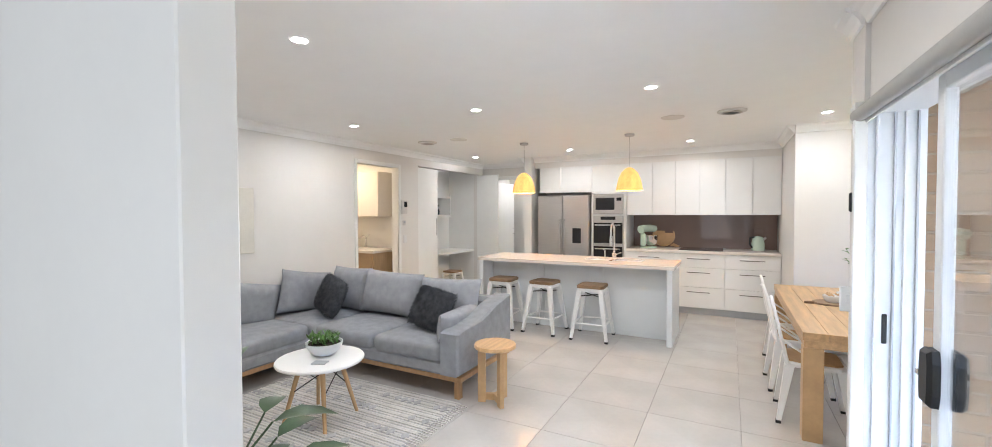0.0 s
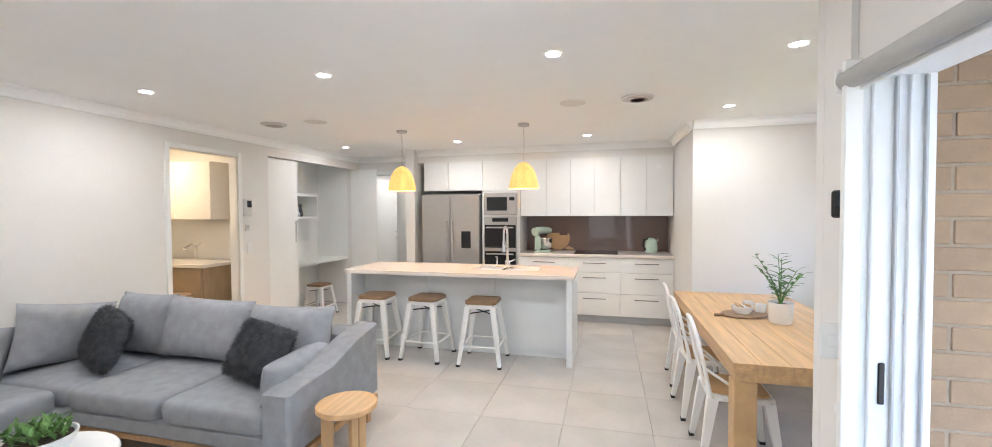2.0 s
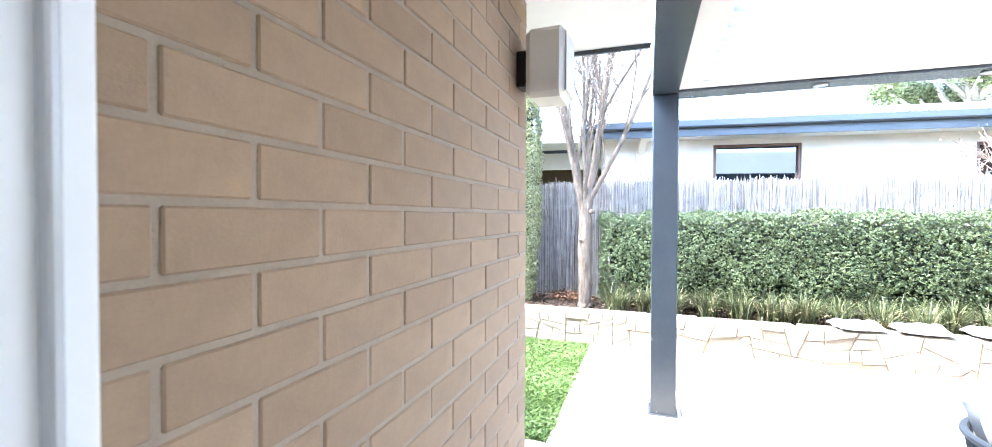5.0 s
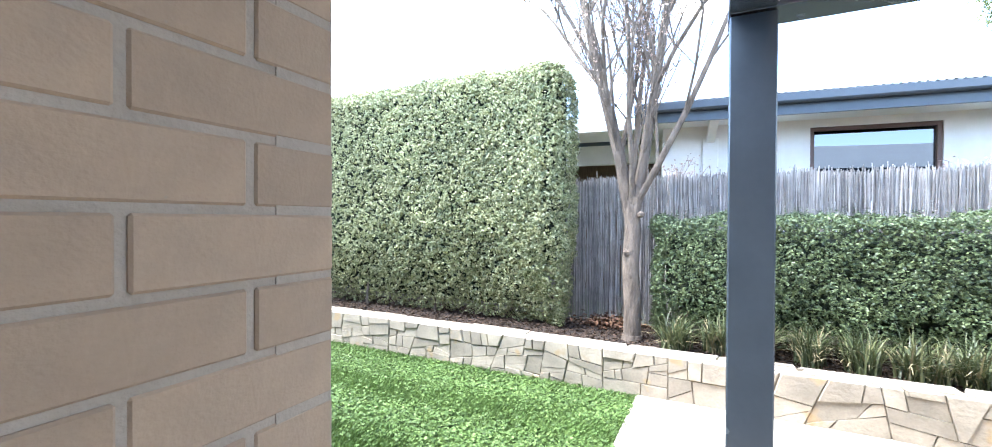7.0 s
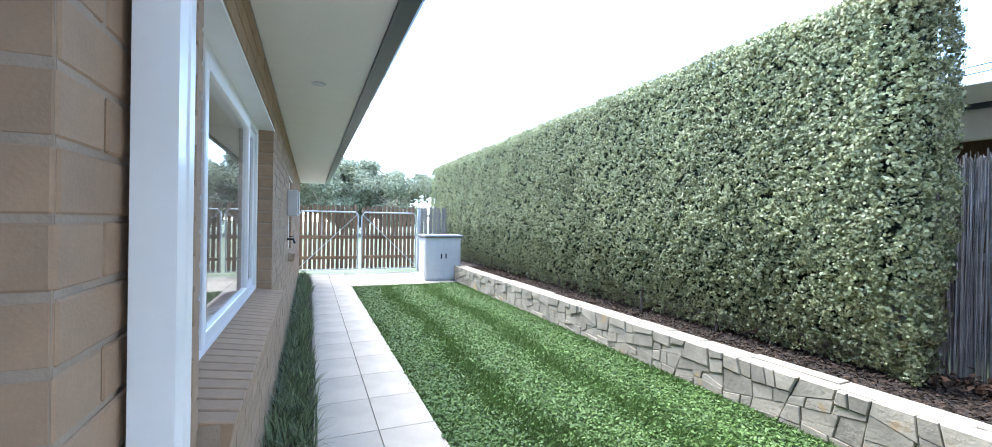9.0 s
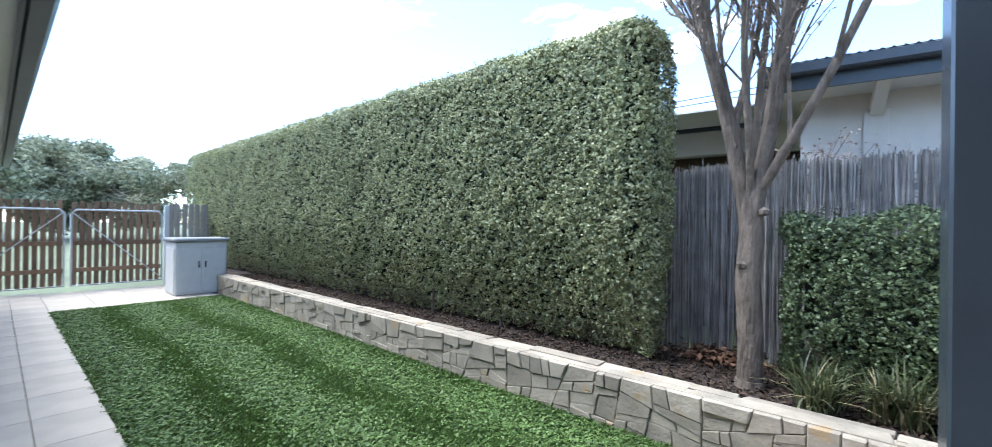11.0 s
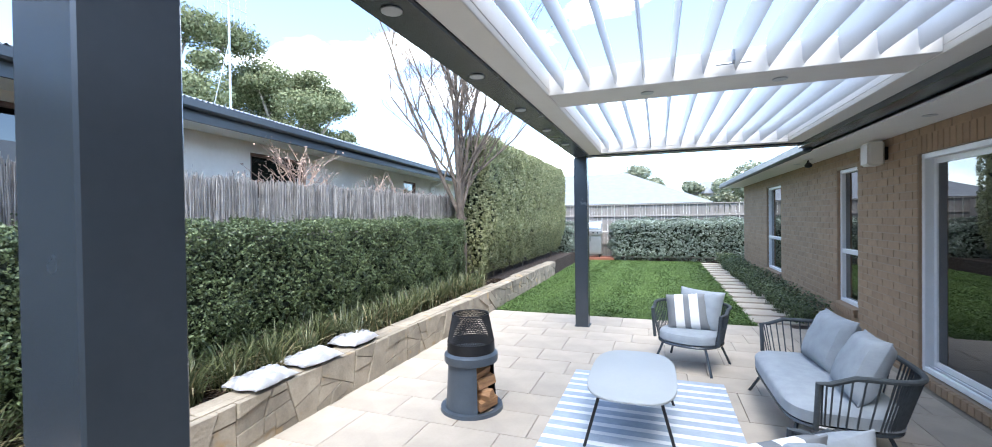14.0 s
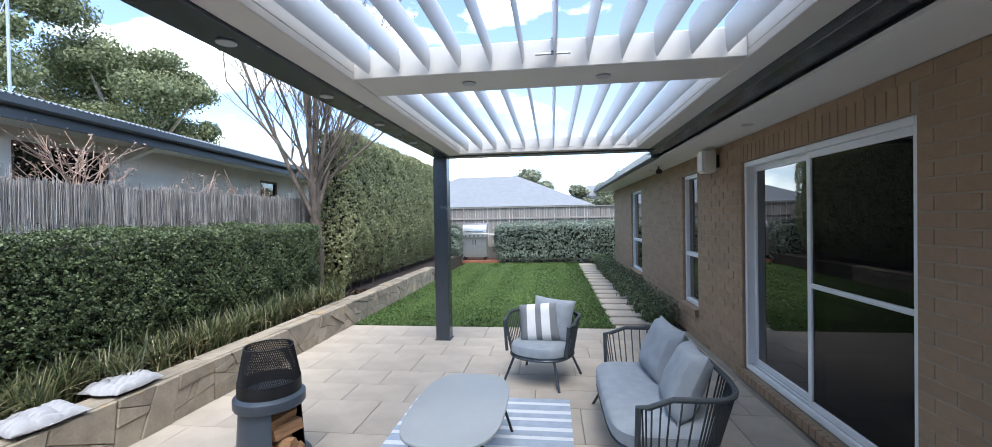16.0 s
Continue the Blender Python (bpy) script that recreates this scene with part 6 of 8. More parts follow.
def cafe_chair(m):
    c = thing("dining_chair", m, "white pressed metal dining chair with a timber seat pad", "chair", "chairs round the dining table")
    h = 0.43
    seat = [(-0.16, -0.17), (0.16, -0.17), (0.185, -0.10), (0.185, 0.14), (0.15, 0.18), (-0.15, 0.18), (-0.185, 0.14), (-0.185, -0.10)]
    part("seat", Mesh().prism(seat, h - 0.03, h, "z", 0.008), M_WHITEMETAL, c)
    part("seat_pad", Mesh().prism([(x * 0.88, y * 0.88) for x, y in seat], h, h + 0.012, "z", 0.003), M_OAK, c, "thin timber seat pad")
    for sx in (-1, 1):
        for sy in (-1, 1):
            leg = part("leg", taper_leg(Mesh(), sx * 0.20, sy * 0.21, sx * 0.15, sy * 0.145, h - 0.02, 0.026, 0.06), M_WHITEMETAL, c)
            part("rubber_foot", Mesh().box(sx * 0.20 - 0.016, sx * 0.20 + 0.016, sy * 0.21 - 0.016, sy * 0.21 + 0.016, 0, 0.02), M_BLACK, leg)
    hoop = [(-0.17, -0.155, h - 0.02), (-0.185, -0.20, h + 0.18), (-0.165, -0.235, h + 0.34), (-0.10, -0.25, h + 0.40), (0, -0.252, h + 0.41), (0.10, -0.25, h + 0.40), (0.165, -0.235, h + 0.34), (0.185, -0.20, h + 0.18), (0.17, -0.155, h - 0.02)]
    part("back_frame", Mesh().tube(hoop, 0.012, 8), M_WHITEMETAL, c, smooth=True)
    part("backrest", Mesh().add([(-0.045, -0.165, h), (0.045, -0.165, h), (0.06, -0.248, h + 0.40), (-0.06, -0.248, h + 0.40), (-0.045, -0.171, h), (0.045, -0.171, h), (0.06, -0.254, h + 0.40), (-0.06, -0.254, h + 0.40)],
                                [(0, 1, 2, 3), (7, 6, 5, 4), (0, 3, 7, 4), (1, 5, 6, 2), (0, 4, 5, 1), (3, 2, 6, 7)]), M_WHITEMETAL, c)
    for sx in (-1, 1):
        part("side_rail", Mesh().tube([(sx * 0.185, -0.20, h + 0.16), (sx * 0.19, -0.06, h + 0.07), (sx * 0.17, 0.02, h)], 0.008, 6), M_WHITEMETAL, c, smooth=True)
    return c


chair = cafe_chair(pose(0.60, 4.06, 0, 0, 0, -92))
copy_thing(chair, pose(0.58, 4.68, 0, 0, 0, -88))
copy_thing(chair, pose(0.60, 5.30, 0, 0, 0, -91))
copy_thing(chair, pose(1.34, 4.10, 0, 0, 0, 90))

dt = thing("dining_table", pose(0, 0, 0), "thick topped oak dining table", "table")
for i in range(7):
    a = 0.49 + i * 0.96 / 7
    part("board", Mesh().box(a + 0.0006, a + 0.96 / 7 - 0.0006, 3.64, 5.76, 0.655, 0.705, 0.002), M_OAKY, dt)
part("apron", Mesh().box(0.50, 1.44, 3.65, 5.75, 0.605, 0.6545, 0.003), M_OAKY, dt)
for x in (0.495, 1.335):
    for y in (3.645, 5.645):
        part("leg", Mesh().box(x, x + 0.11, y, y + 0.11, 0, 0.605, 0.004), M_OAK, dt)
tr = thing("serving_board", pose(0.86, 4.80, 0.705, 0, 0, 20), "round timber serving board on the dining table", "serving board")
part("board", Mesh().lathe([(0.13, 0), (0.145, 0.008), (0.14, 0.016)], 26, (0, 0, 0), 1.25, 0.9), M_SEATWOOD, tr, smooth=True)
part("grip", Mesh().tube([(-0.17, 0, 0.010), (-0.24, 0, 0.010)], 0.012, 8), M_SEATWOOD, tr)
for nm, x, y, r_, h_ in (("bowl", -0.02, -0.01, 0.07, 0.055),):
    b_ = thing("bowl", pose(0.84, 4.80, 0.722), "white ceramic bowl of nuts on the serving board", "bowl")
    part("body", Mesh().lathe([(0.05, 0), (0.072, 0.03), (0.075, h_), (0.069, h_), (0.06, 0.02)], 22), M_WHITE, b_, smooth=True)
    nuts = Mesh()
    rr = random.Random(2)
    for i in range(26):
        a, q = rr.uniform(0, 6.28), 0.055 * rr.random() ** 0.5
        nuts.lathe([(0.003, -0.006), (0.011, 0), (0.003, 0.008)], 6, (q * math.cos(a), q * math.sin(a), 0.052 + rr.uniform(0, 0.012)))
    part("nut", nuts, M_OAK, b_)["kind"] = "stuff"
for x, y in ((0.93, 4.98), (0.99, 4.88)):
    c_ = thing("cup", pose(x, y, 0.705), "small white ceramic cup", "cup", "cups on the table")
    part("body", Mesh().lathe([(0.03, 0), (0.038, 0.02), (0.04, 0.075), (0.036, 0.075), (0.03, 0.02)], 18), M_WHITE, c_, smooth=True)
pp = thing("potted_plant", pose(1.03, 4.60, 0.705), "white pot with a leafy zz plant", "potted plant")
part("pot", Mesh().lathe([(0.062, 0), (0.075, 0.015), (0.08, 0.15), (0.073, 0.15), (0.06, 0.12)], 24), M_WHITE, pp, smooth=True)
part("soil", Mesh().lathe([(0.072, 0.125), (0.07, 0.132)], 18), M_SOIL, pp)
rr = random.Random(8)
stm, lf = Mesh(), []
for i in range(8):
    a, ln, e = rr.uniform(0, 6.28), rr.uniform(0.20, 0.36), rr.uniform(0.15, 0.55)
    pts = [Vector((math.cos(a) * e * ln * t * (0.5 + t), math.sin(a) * e * ln * t * (0.5 + t), 0.12 + ln * t)) for t in (0, 0.25, 0.5, 0.75, 1)]
    stm.tube(pts, 0.005, 5, 0.002)
    for j in range(11):
        t = 0.25 + 0.75 * j / 10
        k = min(3, int(t * 4))
        q = pts[k].lerp(pts[k + 1], t * 4 - k)
        lf.append((tuple(q), a + (1.2 if j % 2 else -1.2)))
part("stem", stm, M_LEAF, pp)["kind"] = "stuff"


def big_leaf(m, p, a, up, ln, w, droop=0.25):
    """A pointed leaf, folded at its midrib, from p outwards."""
    d = Vector((math.cos(a) * math.cos(up), math.sin(a) * math.cos(up), math.sin(up)))
    s = d.cross(Vector((0, 0, 1))).normalized()
    n_ = s.cross(d)
    p = Vector(p)
    vs, prof = [], ((0, 0.0), (0.2, 0.7), (0.45, 1.0), (0.75, 0.7), (1.0, 0.0))
    for t, k in prof:
        c = p + d * ln * t - Vector((0, 0, droop * ln * t * t))
        vs += [c - s * w * k / 2 + n_ * w * k * 0.12, c, c + s * w * k / 2 + n_ * w * k * 0.12]
    fs = []
    for i in range(4):
        fs += [(3 * i, 3 * i + 1, 3 * i + 4, 3 * i + 3), (3 * i + 1, 3 * i + 2, 3 * i + 5, 3 * i + 4)]
    return m.add(vs, fs)


lm = Mesh()
for q, a in lf:
    big_leaf(lm, q, a + rr.uniform(-0.3, 0.3), rr.uniform(0.1, 0.6), rr.uniform(0.06, 0.09), 0.026, 0.1)
part("leaf", lm, M_LEAF, pp, smooth=True)["kind"] = "stuff"

# ---- pendants, downlights, vents ----
for i, (px, py) in enumerate(((-2.365, 5.63), (-0.986, 5.61))):
    pd = thing("pendant_lamp", pose(px, py, 0), "woven amber pendant shade glowing over the island", "pendant lamp", "pendants over the island")
    part("canopy", Mesh().lathe([(0.055, 2.375), (0.058, 2.385), (0.058, 2.40)], 22), M_STEEL, pd, smooth=True)
    part("cord", Mesh().tube([(0, 0, 2.38), (0.004, 0, 2.2), (0, 0, 2.0)], 0.003, 6), M_STEEL, pd)
    prof = [(0.150, 1.735), (0.147, 1.76), (0.140, 1.81), (0.122, 1.88), (0.092, 1.945), (0.05, 1.99), (0.02, 2.005)]
    k = 36
    vs = []
    for s_, off in ((1, 0.0), (-1, -0.006)):
        for r_, z_ in prof:
            for j in range(k):
                rad = (r_ + off) * (1 + (0.018 if j % 2 else -0.018))
                vs.append((rad * math.cos(2 * math.pi * j / k), rad * math.sin(2 * math.pi * j / k), z_))
    n_ = len(prof)
    fs = []
    for s_ in (0, 1):
        for a in range(n_ - 1):
            for j in range(k):
                q = [s_ * n_ * k + a * k + j, s_ * n_ * k + a * k + (j + 1) % k, s_ * n_ * k + (a + 1) * k + (j + 1) % k, s_ * n_ * k + (a + 1) * k + j]
                fs.append(q if s_ == 0 else q[::-1])
    fs += [(j, n_ * k + j, n_ * k + (j + 1) % k, (j + 1) % k) for j in range(k)]
    part("shade", Mesh().add(vs, fs), M_PENDANT, pd, "ribbed amber woven shade")
    part("rim", Mesh().tube([(0.15 * math.cos(a * math.pi / 14), 0.15 * math.sin(a * math.pi / 14), 1.737) for a in range(28)], 0.004, 6, close=True), M_OAK, pd)
    part("bulb", Mesh().lathe([(0.01, 1.84), (0.03, 1.86), (0.03, 1.89), (0.012, 1.93)], 14), M_BULB, pd, "lit warm bulb", True)
    lamp("pendant_light", pose(px, py, 1.80), "POINT", 0.5, (1.0, 0.66, 0.30), 0.04)
for dx, dy in DOWNLIGHTS:
    dl = thing("downlight", pose(dx, dy, 2.392), "round white recessed downlight switched on", "downlight", "ceiling downlights")
    part("rim", Mesh().lathe([(0.052, 0.008), (0.052, 0.002), (0.044, 0.0), (0.044, 0.006)], 22), M_CEIL, dl, smooth=True)
    part("lens", Mesh().lathe([(0.030, 0.003), (0.030, 0.0055)], 22), M_DOWN, dl, "bright lens")
for dx, dy in ((0.08, 4.83), (-3.44, 4.94)):
    v = thing("ceiling_vent", pose(dx, dy, 2.40), "round white ceiling air vent", "vent", "ceiling vents")
    part("rim", Mesh().lathe([(0.125, 0.0), (0.12, -0.012), (0.09, -0.016)], 26), M_PERG, v, smooth=True)
    for r_ in (0.085, 0.06, 0.035):
        part("ring", Mesh().lathe([(r_, -0.022), (r_ - 0.004, -0.018), (r_ - 0.018, -0.010)], 24), M_STONETOP, v, smooth=True)
for dx, dy in ((-0.43, 4.87), (-2.96, 4.95)):
    v = thing("ceiling_speaker", pose(dx, dy, 2.40), "flush round white ceiling speaker", "speaker", "ceiling speakers")
    part("grille", Mesh().lathe([(0.11, 0.0), (0.108, -0.005), (0.02, -0.006)], 28), M_WALL, v, smooth=True)

# ---- living room ----
so_ = thing("corner_sofa", pose(0, 0, 0), "grey fabric corner sofa on an oak frame", "sofa")
part("base_frame", Mesh().box(-4.14, -3.40, 1.98, 3.98, 0.15, 0.19, 0.004).box(-3.40, -1.76, 3.10, 3.98, 0.15, 0.19, 0.004), M_LEGOAK, so_, "oak base rail")
for x, y in ((-3.48, 2.05), (-4.08, 2.05), (-1.82, 3.16), (-1.82, 3.92), (-4.08, 3.92)):
    part("leg", Mesh().box(x - 0.025, x + 0.025, y - 0.025, y + 0.025, 0, 0.15, 0.004), M_LEGOAK, so_)
part("seat_base", Mesh().box(-4.15, -3.38, 1.96, 4.0, 0.19, 0.30, 0.02).box(-3.38, -1.90, 3.08, 4.0, 0.19, 0.30, 0.02), M_SOFA, so_)


def soft_box(x0, x1, y0, y1, z0, z1, r=0.05, puff=0.02):
    """An upholstered block with round edges and a slightly full top."""
    m = Mesh()
    nx, ny = 12, 12
    vs, fs = [], []
    def edge(t, lo, hi):
        return lo + (hi - lo) * t
    layers = [(z0, 0.3), (z0 + r * 0.5, 0.05), (z1 - r, 0.0), (z1 - r * 0.35, 0.22), (z1 - r * 0.08, 0.6)]
    k = 40
    for z, ins in layers:
        for j in range(k):
            a = 2 * math.pi * j / k
            c, s = math.cos(a), math.sin(a)
            e = 0.16
            x = math.copysign(abs(c) ** e, c)
            y = math.copysign(abs(s) ** e, s)
            vs.append(((x0 + x1) / 2 + x * ((x1 - x0) / 2 - ins * r), (y0 + y1) / 2 + y * ((y1 - y0) / 2 - ins * r), z))
    for i in range(len(layers) - 1):
        for j in range(k):
            fs.append((i * k + j, i * k + (j + 1) % k, (i + 1) * k + (j + 1) % k, (i + 1) * k + j))
    base = (len(layers) - 1) * k
    for q, (sc, dz) in enumerate(((0.7, 0.6), (0.35, 0.95))):
        o = len(vs)
        for j in range(k):
            p = vs[base + j]
            vs.append(((x0 + x1) / 2 + (p[0] - (x0 + x1) / 2) * sc, (y0 + y1) / 2 + (p[1] - (y0 + y1) / 2) * sc, z1 + puff * dz))
        prev = base if q == 0 else o - k
        for j in range(k):
            fs.append((prev + j, prev + (j + 1) % k, o + (j + 1) % k, o + j))
    fs.append(tuple(range(len(vs) - k, len(vs))))
    fs.append(tuple(range(k))[::-1])
    return m.add(vs, fs)


for bx in ((-4.14, -3.385, 1.96, 3.06), (-4.14, -3.385, 3.07, 3.78), (-3.375, -2.66, 3.06, 3.80), (-2.65, -1.93, 3.06, 3.80)):
    part("seat_cushion", soft_box(*bx, 0.30, 0.425, 0.04, 0.018), M_SOFA, so_, smooth=True)
part("backrest", Mesh().box(-4.15, -1.78, 3.83, 4.0, 0.28, 0.68, 0.04).box(-4.16, -4.03, 2.35, 3.83, 0.28, 0.66, 0.04), M_SOFA, so_)
part("arm", Mesh().prism([(3.07, 0.20), (4.0, 0.20), (4.0, 0.70), (3.75, 0.66), (3.45, 0.58), (3.13, 0.545), (3.07, 0.53)], -1.93, -1.765, "x", 0.02), M_SOFA, so_)


def cushion(name, mesh_m, w, h, d, material, parent=None, label=""):
    return part(name, Mesh().pillow(w, h, d, mesh_m, 12), material, parent, label, True)


# big back cushions
cushion("back_cushion", pose(-3.99, 2.66, 0.64, 0, 12, 90) @ pose(0, 0, 0, 0, 0, 0), 1.0, 0.42, 0.17, M_SOFA, so_)
cushion("back_cushion", pose(-3.93, 3.42, 0.64, 0, 10, 90), 0.62, 0.44, 0.18, M_CUSH, so_)
cushion("back_cushion", pose(-3.58, 3.72, 0.66, -14, 0, 0), 0.55, 0.46, 0.18, M_CUSH, so_)
cushion("back_cushion", pose(-2.98, 3.70, 0.66, -16, 2, 3), 0.72, 0.44, 0.20, M_CUSH, so_)
cushion("back_cushion", pose(-2.28, 3.70, 0.65, -15, -2, -2), 0.70, 0.42, 0.20, M_CUSH, so_)
cushion("arm_cushion", pose(-1.99, 3.42, 0.545, 8, 0, 94), 0.62, 0.22, 0.14, M_CUSH, so_)
for m_ in (pose(-3.52, 3.40, 0.64, -22, 8, -22), pose(-2.28, 3.44, 0.62, -28, 6, -12)):
    fp = thing("fur_cushion", m_, "dark grey faux fur cushion on the sofa", "cushion", "fur cushions")
    part("cover", Mesh().pillow(0.42, 0.36, 0.15, Matrix(), 12, 0.02), M_FUR, fp, smooth=True)
    k = 5000
    u, v, sd = rng.uniform(-1, 1, k), rng.uniform(-1, 1, k), rng.choice([-1, 1], k)
    t = np.sqrt(np.clip((1 - u ** 4) * (1 - v ** 4), 0, 1))
    p0 = np.stack([u * 0.205, sd * 0.075 * t, v * 0.178], 1)
    dr = unit(np.stack([u * 0.8 + rng.normal(0, 0.5, k), sd * 0.6 + rng.normal(0, 0.3, k), v * 0.8 - 0.5 + rng.normal(0, 0.5, k)], 1))
    sdv = unit(np.cross(dr, rng.normal(0, 1, (k, 3)))) * 0.003
    quads("fur", np.stack([p0 - sdv, p0 + sdv, p0 + dr * 0.032], 1), M_FUR, fp)["kind"] = "stuff"

ctb = thing("coffee_table", pose(-2.49, 2.40, 0), "round white coffee table on splayed timber legs", "coffee table")
part("tabletop", Mesh().lathe([(0.27, 0.425), (0.295, 0.43), (0.30, 0.44), (0.295, 0.45), (0.02, 0.45)], 48), M_WHITEMETAL, ctb, smooth=True)
for a in (45, 135, 225, 315):
    c, s = math.cos(radians(a + 10)), math.sin(radians(a + 10))
    part("leg", Mesh().tube([(c * 0.25, s * 0.25, 0.0), (c * 0.13, s * 0.13, 0.425)], 0.012, 10, 0.018), M_OAK, ctb, smooth=True)
    c2, s2 = math.cos(radians(a + 100)), math.sin(radians(a + 100))
    part("wire_brace", Mesh().tube([(c * 0.185, s * 0.185, 0.23), (c2 * 0.14, s2 * 0.14, 0.39)], 0.004, 6), M_BLACK, ctb)
bp = thing("planter_bowl", pose(-2.52, 2.46, 0.45), "pale grey bowl planted with green succulents", "planter")
part("bowl", Mesh().lathe([(0.06, 0), (0.09, 0.02), (0.125, 0.07), (0.13, 0.095), (0.122, 0.095), (0.1, 0.06)], 30), M_ISLAND, bp, smooth=True)
part("soil", Mesh().lathe([(0.115, 0.078), (0.112, 0.084)], 20), M_SOIL, bp)
lm = Mesh()
for i in range(150):
    a, q = rr.uniform(0, 6.28), 0.105 * rr.random() ** 0.5
    big_leaf(lm, (q * math.cos(a), q * math.sin(a), 0.085 + rr.uniform(0, 0.05)), rr.uniform(0, 6.28), rr.uniform(0.3, 1.3), rr.uniform(0.035, 0.07), 0.018, 0.05)
part("leaf", lm, M_LEAF, bp)["kind"] = "stuff"
cd = thing("coaster", pose(-2.40, 2.32, 0.45, 0, 0, 25), "small grey coaster on the coffee table", "coaster")
part("pad", Mesh().box(-0.05, 0.05, -0.035, 0.035, 0, 0.006, 0.002), M_GREYALU, cd)

stb = thing("side_table", pose(-1.53, 3.24, 0), "round oak side table with slab legs", "side table")
part("tabletop", Mesh().lathe([(0.155, 0.43), (0.162, 0.435), (0.162, 0.455), (0.158, 0.46), (0.02, 0.46)], 40), M_OAKY, stb, smooth=True)
for a in (200, 320, 80):
    m_ = pose(0, 0, 0, 0, 0, a)
    part("leg", Mesh().box(0.075, 0.135, -0.017, 0.017, 0, 0.43, 0.003, m_), M_OAK, stb)
    part("foot_rail", Mesh().box(0.0, 0.075, -0.016, 0.016, 0.02, 0.07, 0.003, m_), M_OAK, stb)

rg = thing("wool_rug", pose(0, 0, 0), "cream textured wool rug with grey woven pattern", "rug")
part("base", Mesh().box(-3.38, -1.74, 1.45, 3.08, 0.001, 0.010), M_RUGING, rg)
rib = Mesh()
y = 1.46
i = 0
while y < 3.07:
    z = 0.014 + 0.006 * ((i * 7) % 3) / 2
    xs = [-3.38, -1.74]
    rib.box(xs[0], xs[1], y, y + 0.017, 0.010, z, 0.003)
    y += 0.026
    i += 1
part("rib", rib, M_RUGIN, rg)["kind"] = "stuff"
pt_ = Mesh()
for i in range(26):
    for j in range(7):
        if rr.random() < 0.55:
            x, y = -3.34 + i * 0.062, 1.55 + j * 0.22
            pt_.prism([(x, y), (x + 0.03, y + 0.045), (x, y + 0.09), (x - 0.03, y + 0.045)], 0.012, 0.0215, "z")
part("motif", pt_, M_RUGING, rg)["kind"] = "stuff"
fri = Mesh()
for i in range(60):
    y = 1.46 + i * 0.027
    fri.tube([(-1.74, y, 0.008), (-1.70, y + rr.uniform(-0.008, 0.008), 0.004), (-1.665, y + rr.uniform(-0.012, 0.012), 0.004)], 0.005, 4)
part("fringe", fri, M_RUGIN, rg)["kind"] = "stuff"

pa = thing("wall_painting", pose(-4.198, 2.147, 1.075), "large pale abstract canvas in cream and sage", "painting")
part("canvas", Mesh().box(0.002, 0.035, 0, 0.868, 0, 0.655, 0.004), M_CANVAS, pa)
ip = thing("intercom", pose(-4.2, 5.29, 1.46), "white wall intercom with a small dark screen", "intercom")
part("body", Mesh().box(0, 0.03, 0, 0.12, 0, 0.20, 0.006), M_PERG, ip)
part("screen", Mesh().box(0.03, 0.033, 0.045, 0.11, 0.10, 0.18, 0.001), M_BLACKGLASS, ip)
ts = thing("thermostat", pose(-4.2, 5.325, 1.29), "small grey wall thermostat", "thermostat")
part("body", Mesh().box(0, 0.02, 0, 0.055, 0, 0.075, 0.004), M_PERG, ts)
part("display", Mesh().box(0.02, 0.022, 0.01, 0.045, 0.03, 0.065), M_GREYALU, ts)
for m_, g_ in ((pose(-4.2, 5.345, 1.03), 0), (pose(0.52, 2.778, 1.02, 0, 0, -90), 1)):
    sw = thing("light_switch", m_, "white light switch plate", "light switch", "light switches")
    part("plate", Mesh().box(0, 0.01, 0, 0.075, 0, 0.115, 0.003), M_WHITE, sw)
    part("rocker", Mesh().box(0.01, 0.014, 0.022, 0.05, 0.04, 0.08, 0.002), M_WHITE, sw)
rc = thing("door_remote", pose(0.548, 2.778, 1.475), "small black remote in a wall holder", "remote")
part("holder", Mesh().box(0, 0.040, -0.018, 0, 0, 0.088, 0.006), M_BLACK, rc)
part("remote", Mesh().box(0.004, 0.036, -0.026, -0.018, 0.035, 0.086, 0.004), M_CHAR, rc)
kb = thing("blind_chain_guide", pose(0.61, 2.775, 0.955), "small white round blind chain guide", "chain guide")
part("disc", Mesh().tube([(0, 0, 0), (0, -0.012, 0)], 0.018, 16), M_WHITE, kb, smooth=True)

# sideboard and plant by the first corner
sbd = thing("sideboard", pose(0, 0, 0), "low oak sideboard against the wall", "sideboard")
part("body", Mesh().box(-4.0, -1.99, 0.765, 1.40, 0.12, 0.69, 0.004), M_OAK, sbd)
part("top", Mesh().box(-4.02, -1.97, 0.755, 1.42, 0.69, 0.72, 0.004), M_OAKY, sbd)
for x in (-3.9, -2.08):
    for y in (0.82, 1.32):
        part("leg", Mesh().box(x - 0.025, x + 0.025, y - 0.025, y + 0.025, 0, 0.12, 0.003), M_LEGOAK, sbd)
fl_ = thing("potted_rubber_plant", pose(-1.50, 1.15, 0), "leafy dark green rubber plant in a pale pot", "potted plant")
part("pot", Mesh().lathe([(0.13, 0), (0.15, 0.02), (0.17, 0.30), (0.158, 0.30), (0.14, 0.25)], 28), M_ISLAND, fl_, smooth=True)
part("soil", Mesh().lathe([(0.155, 0.26), (0.15, 0.268)], 20), M_SOIL, fl_)
stm, lm = Mesh(), Mesh()
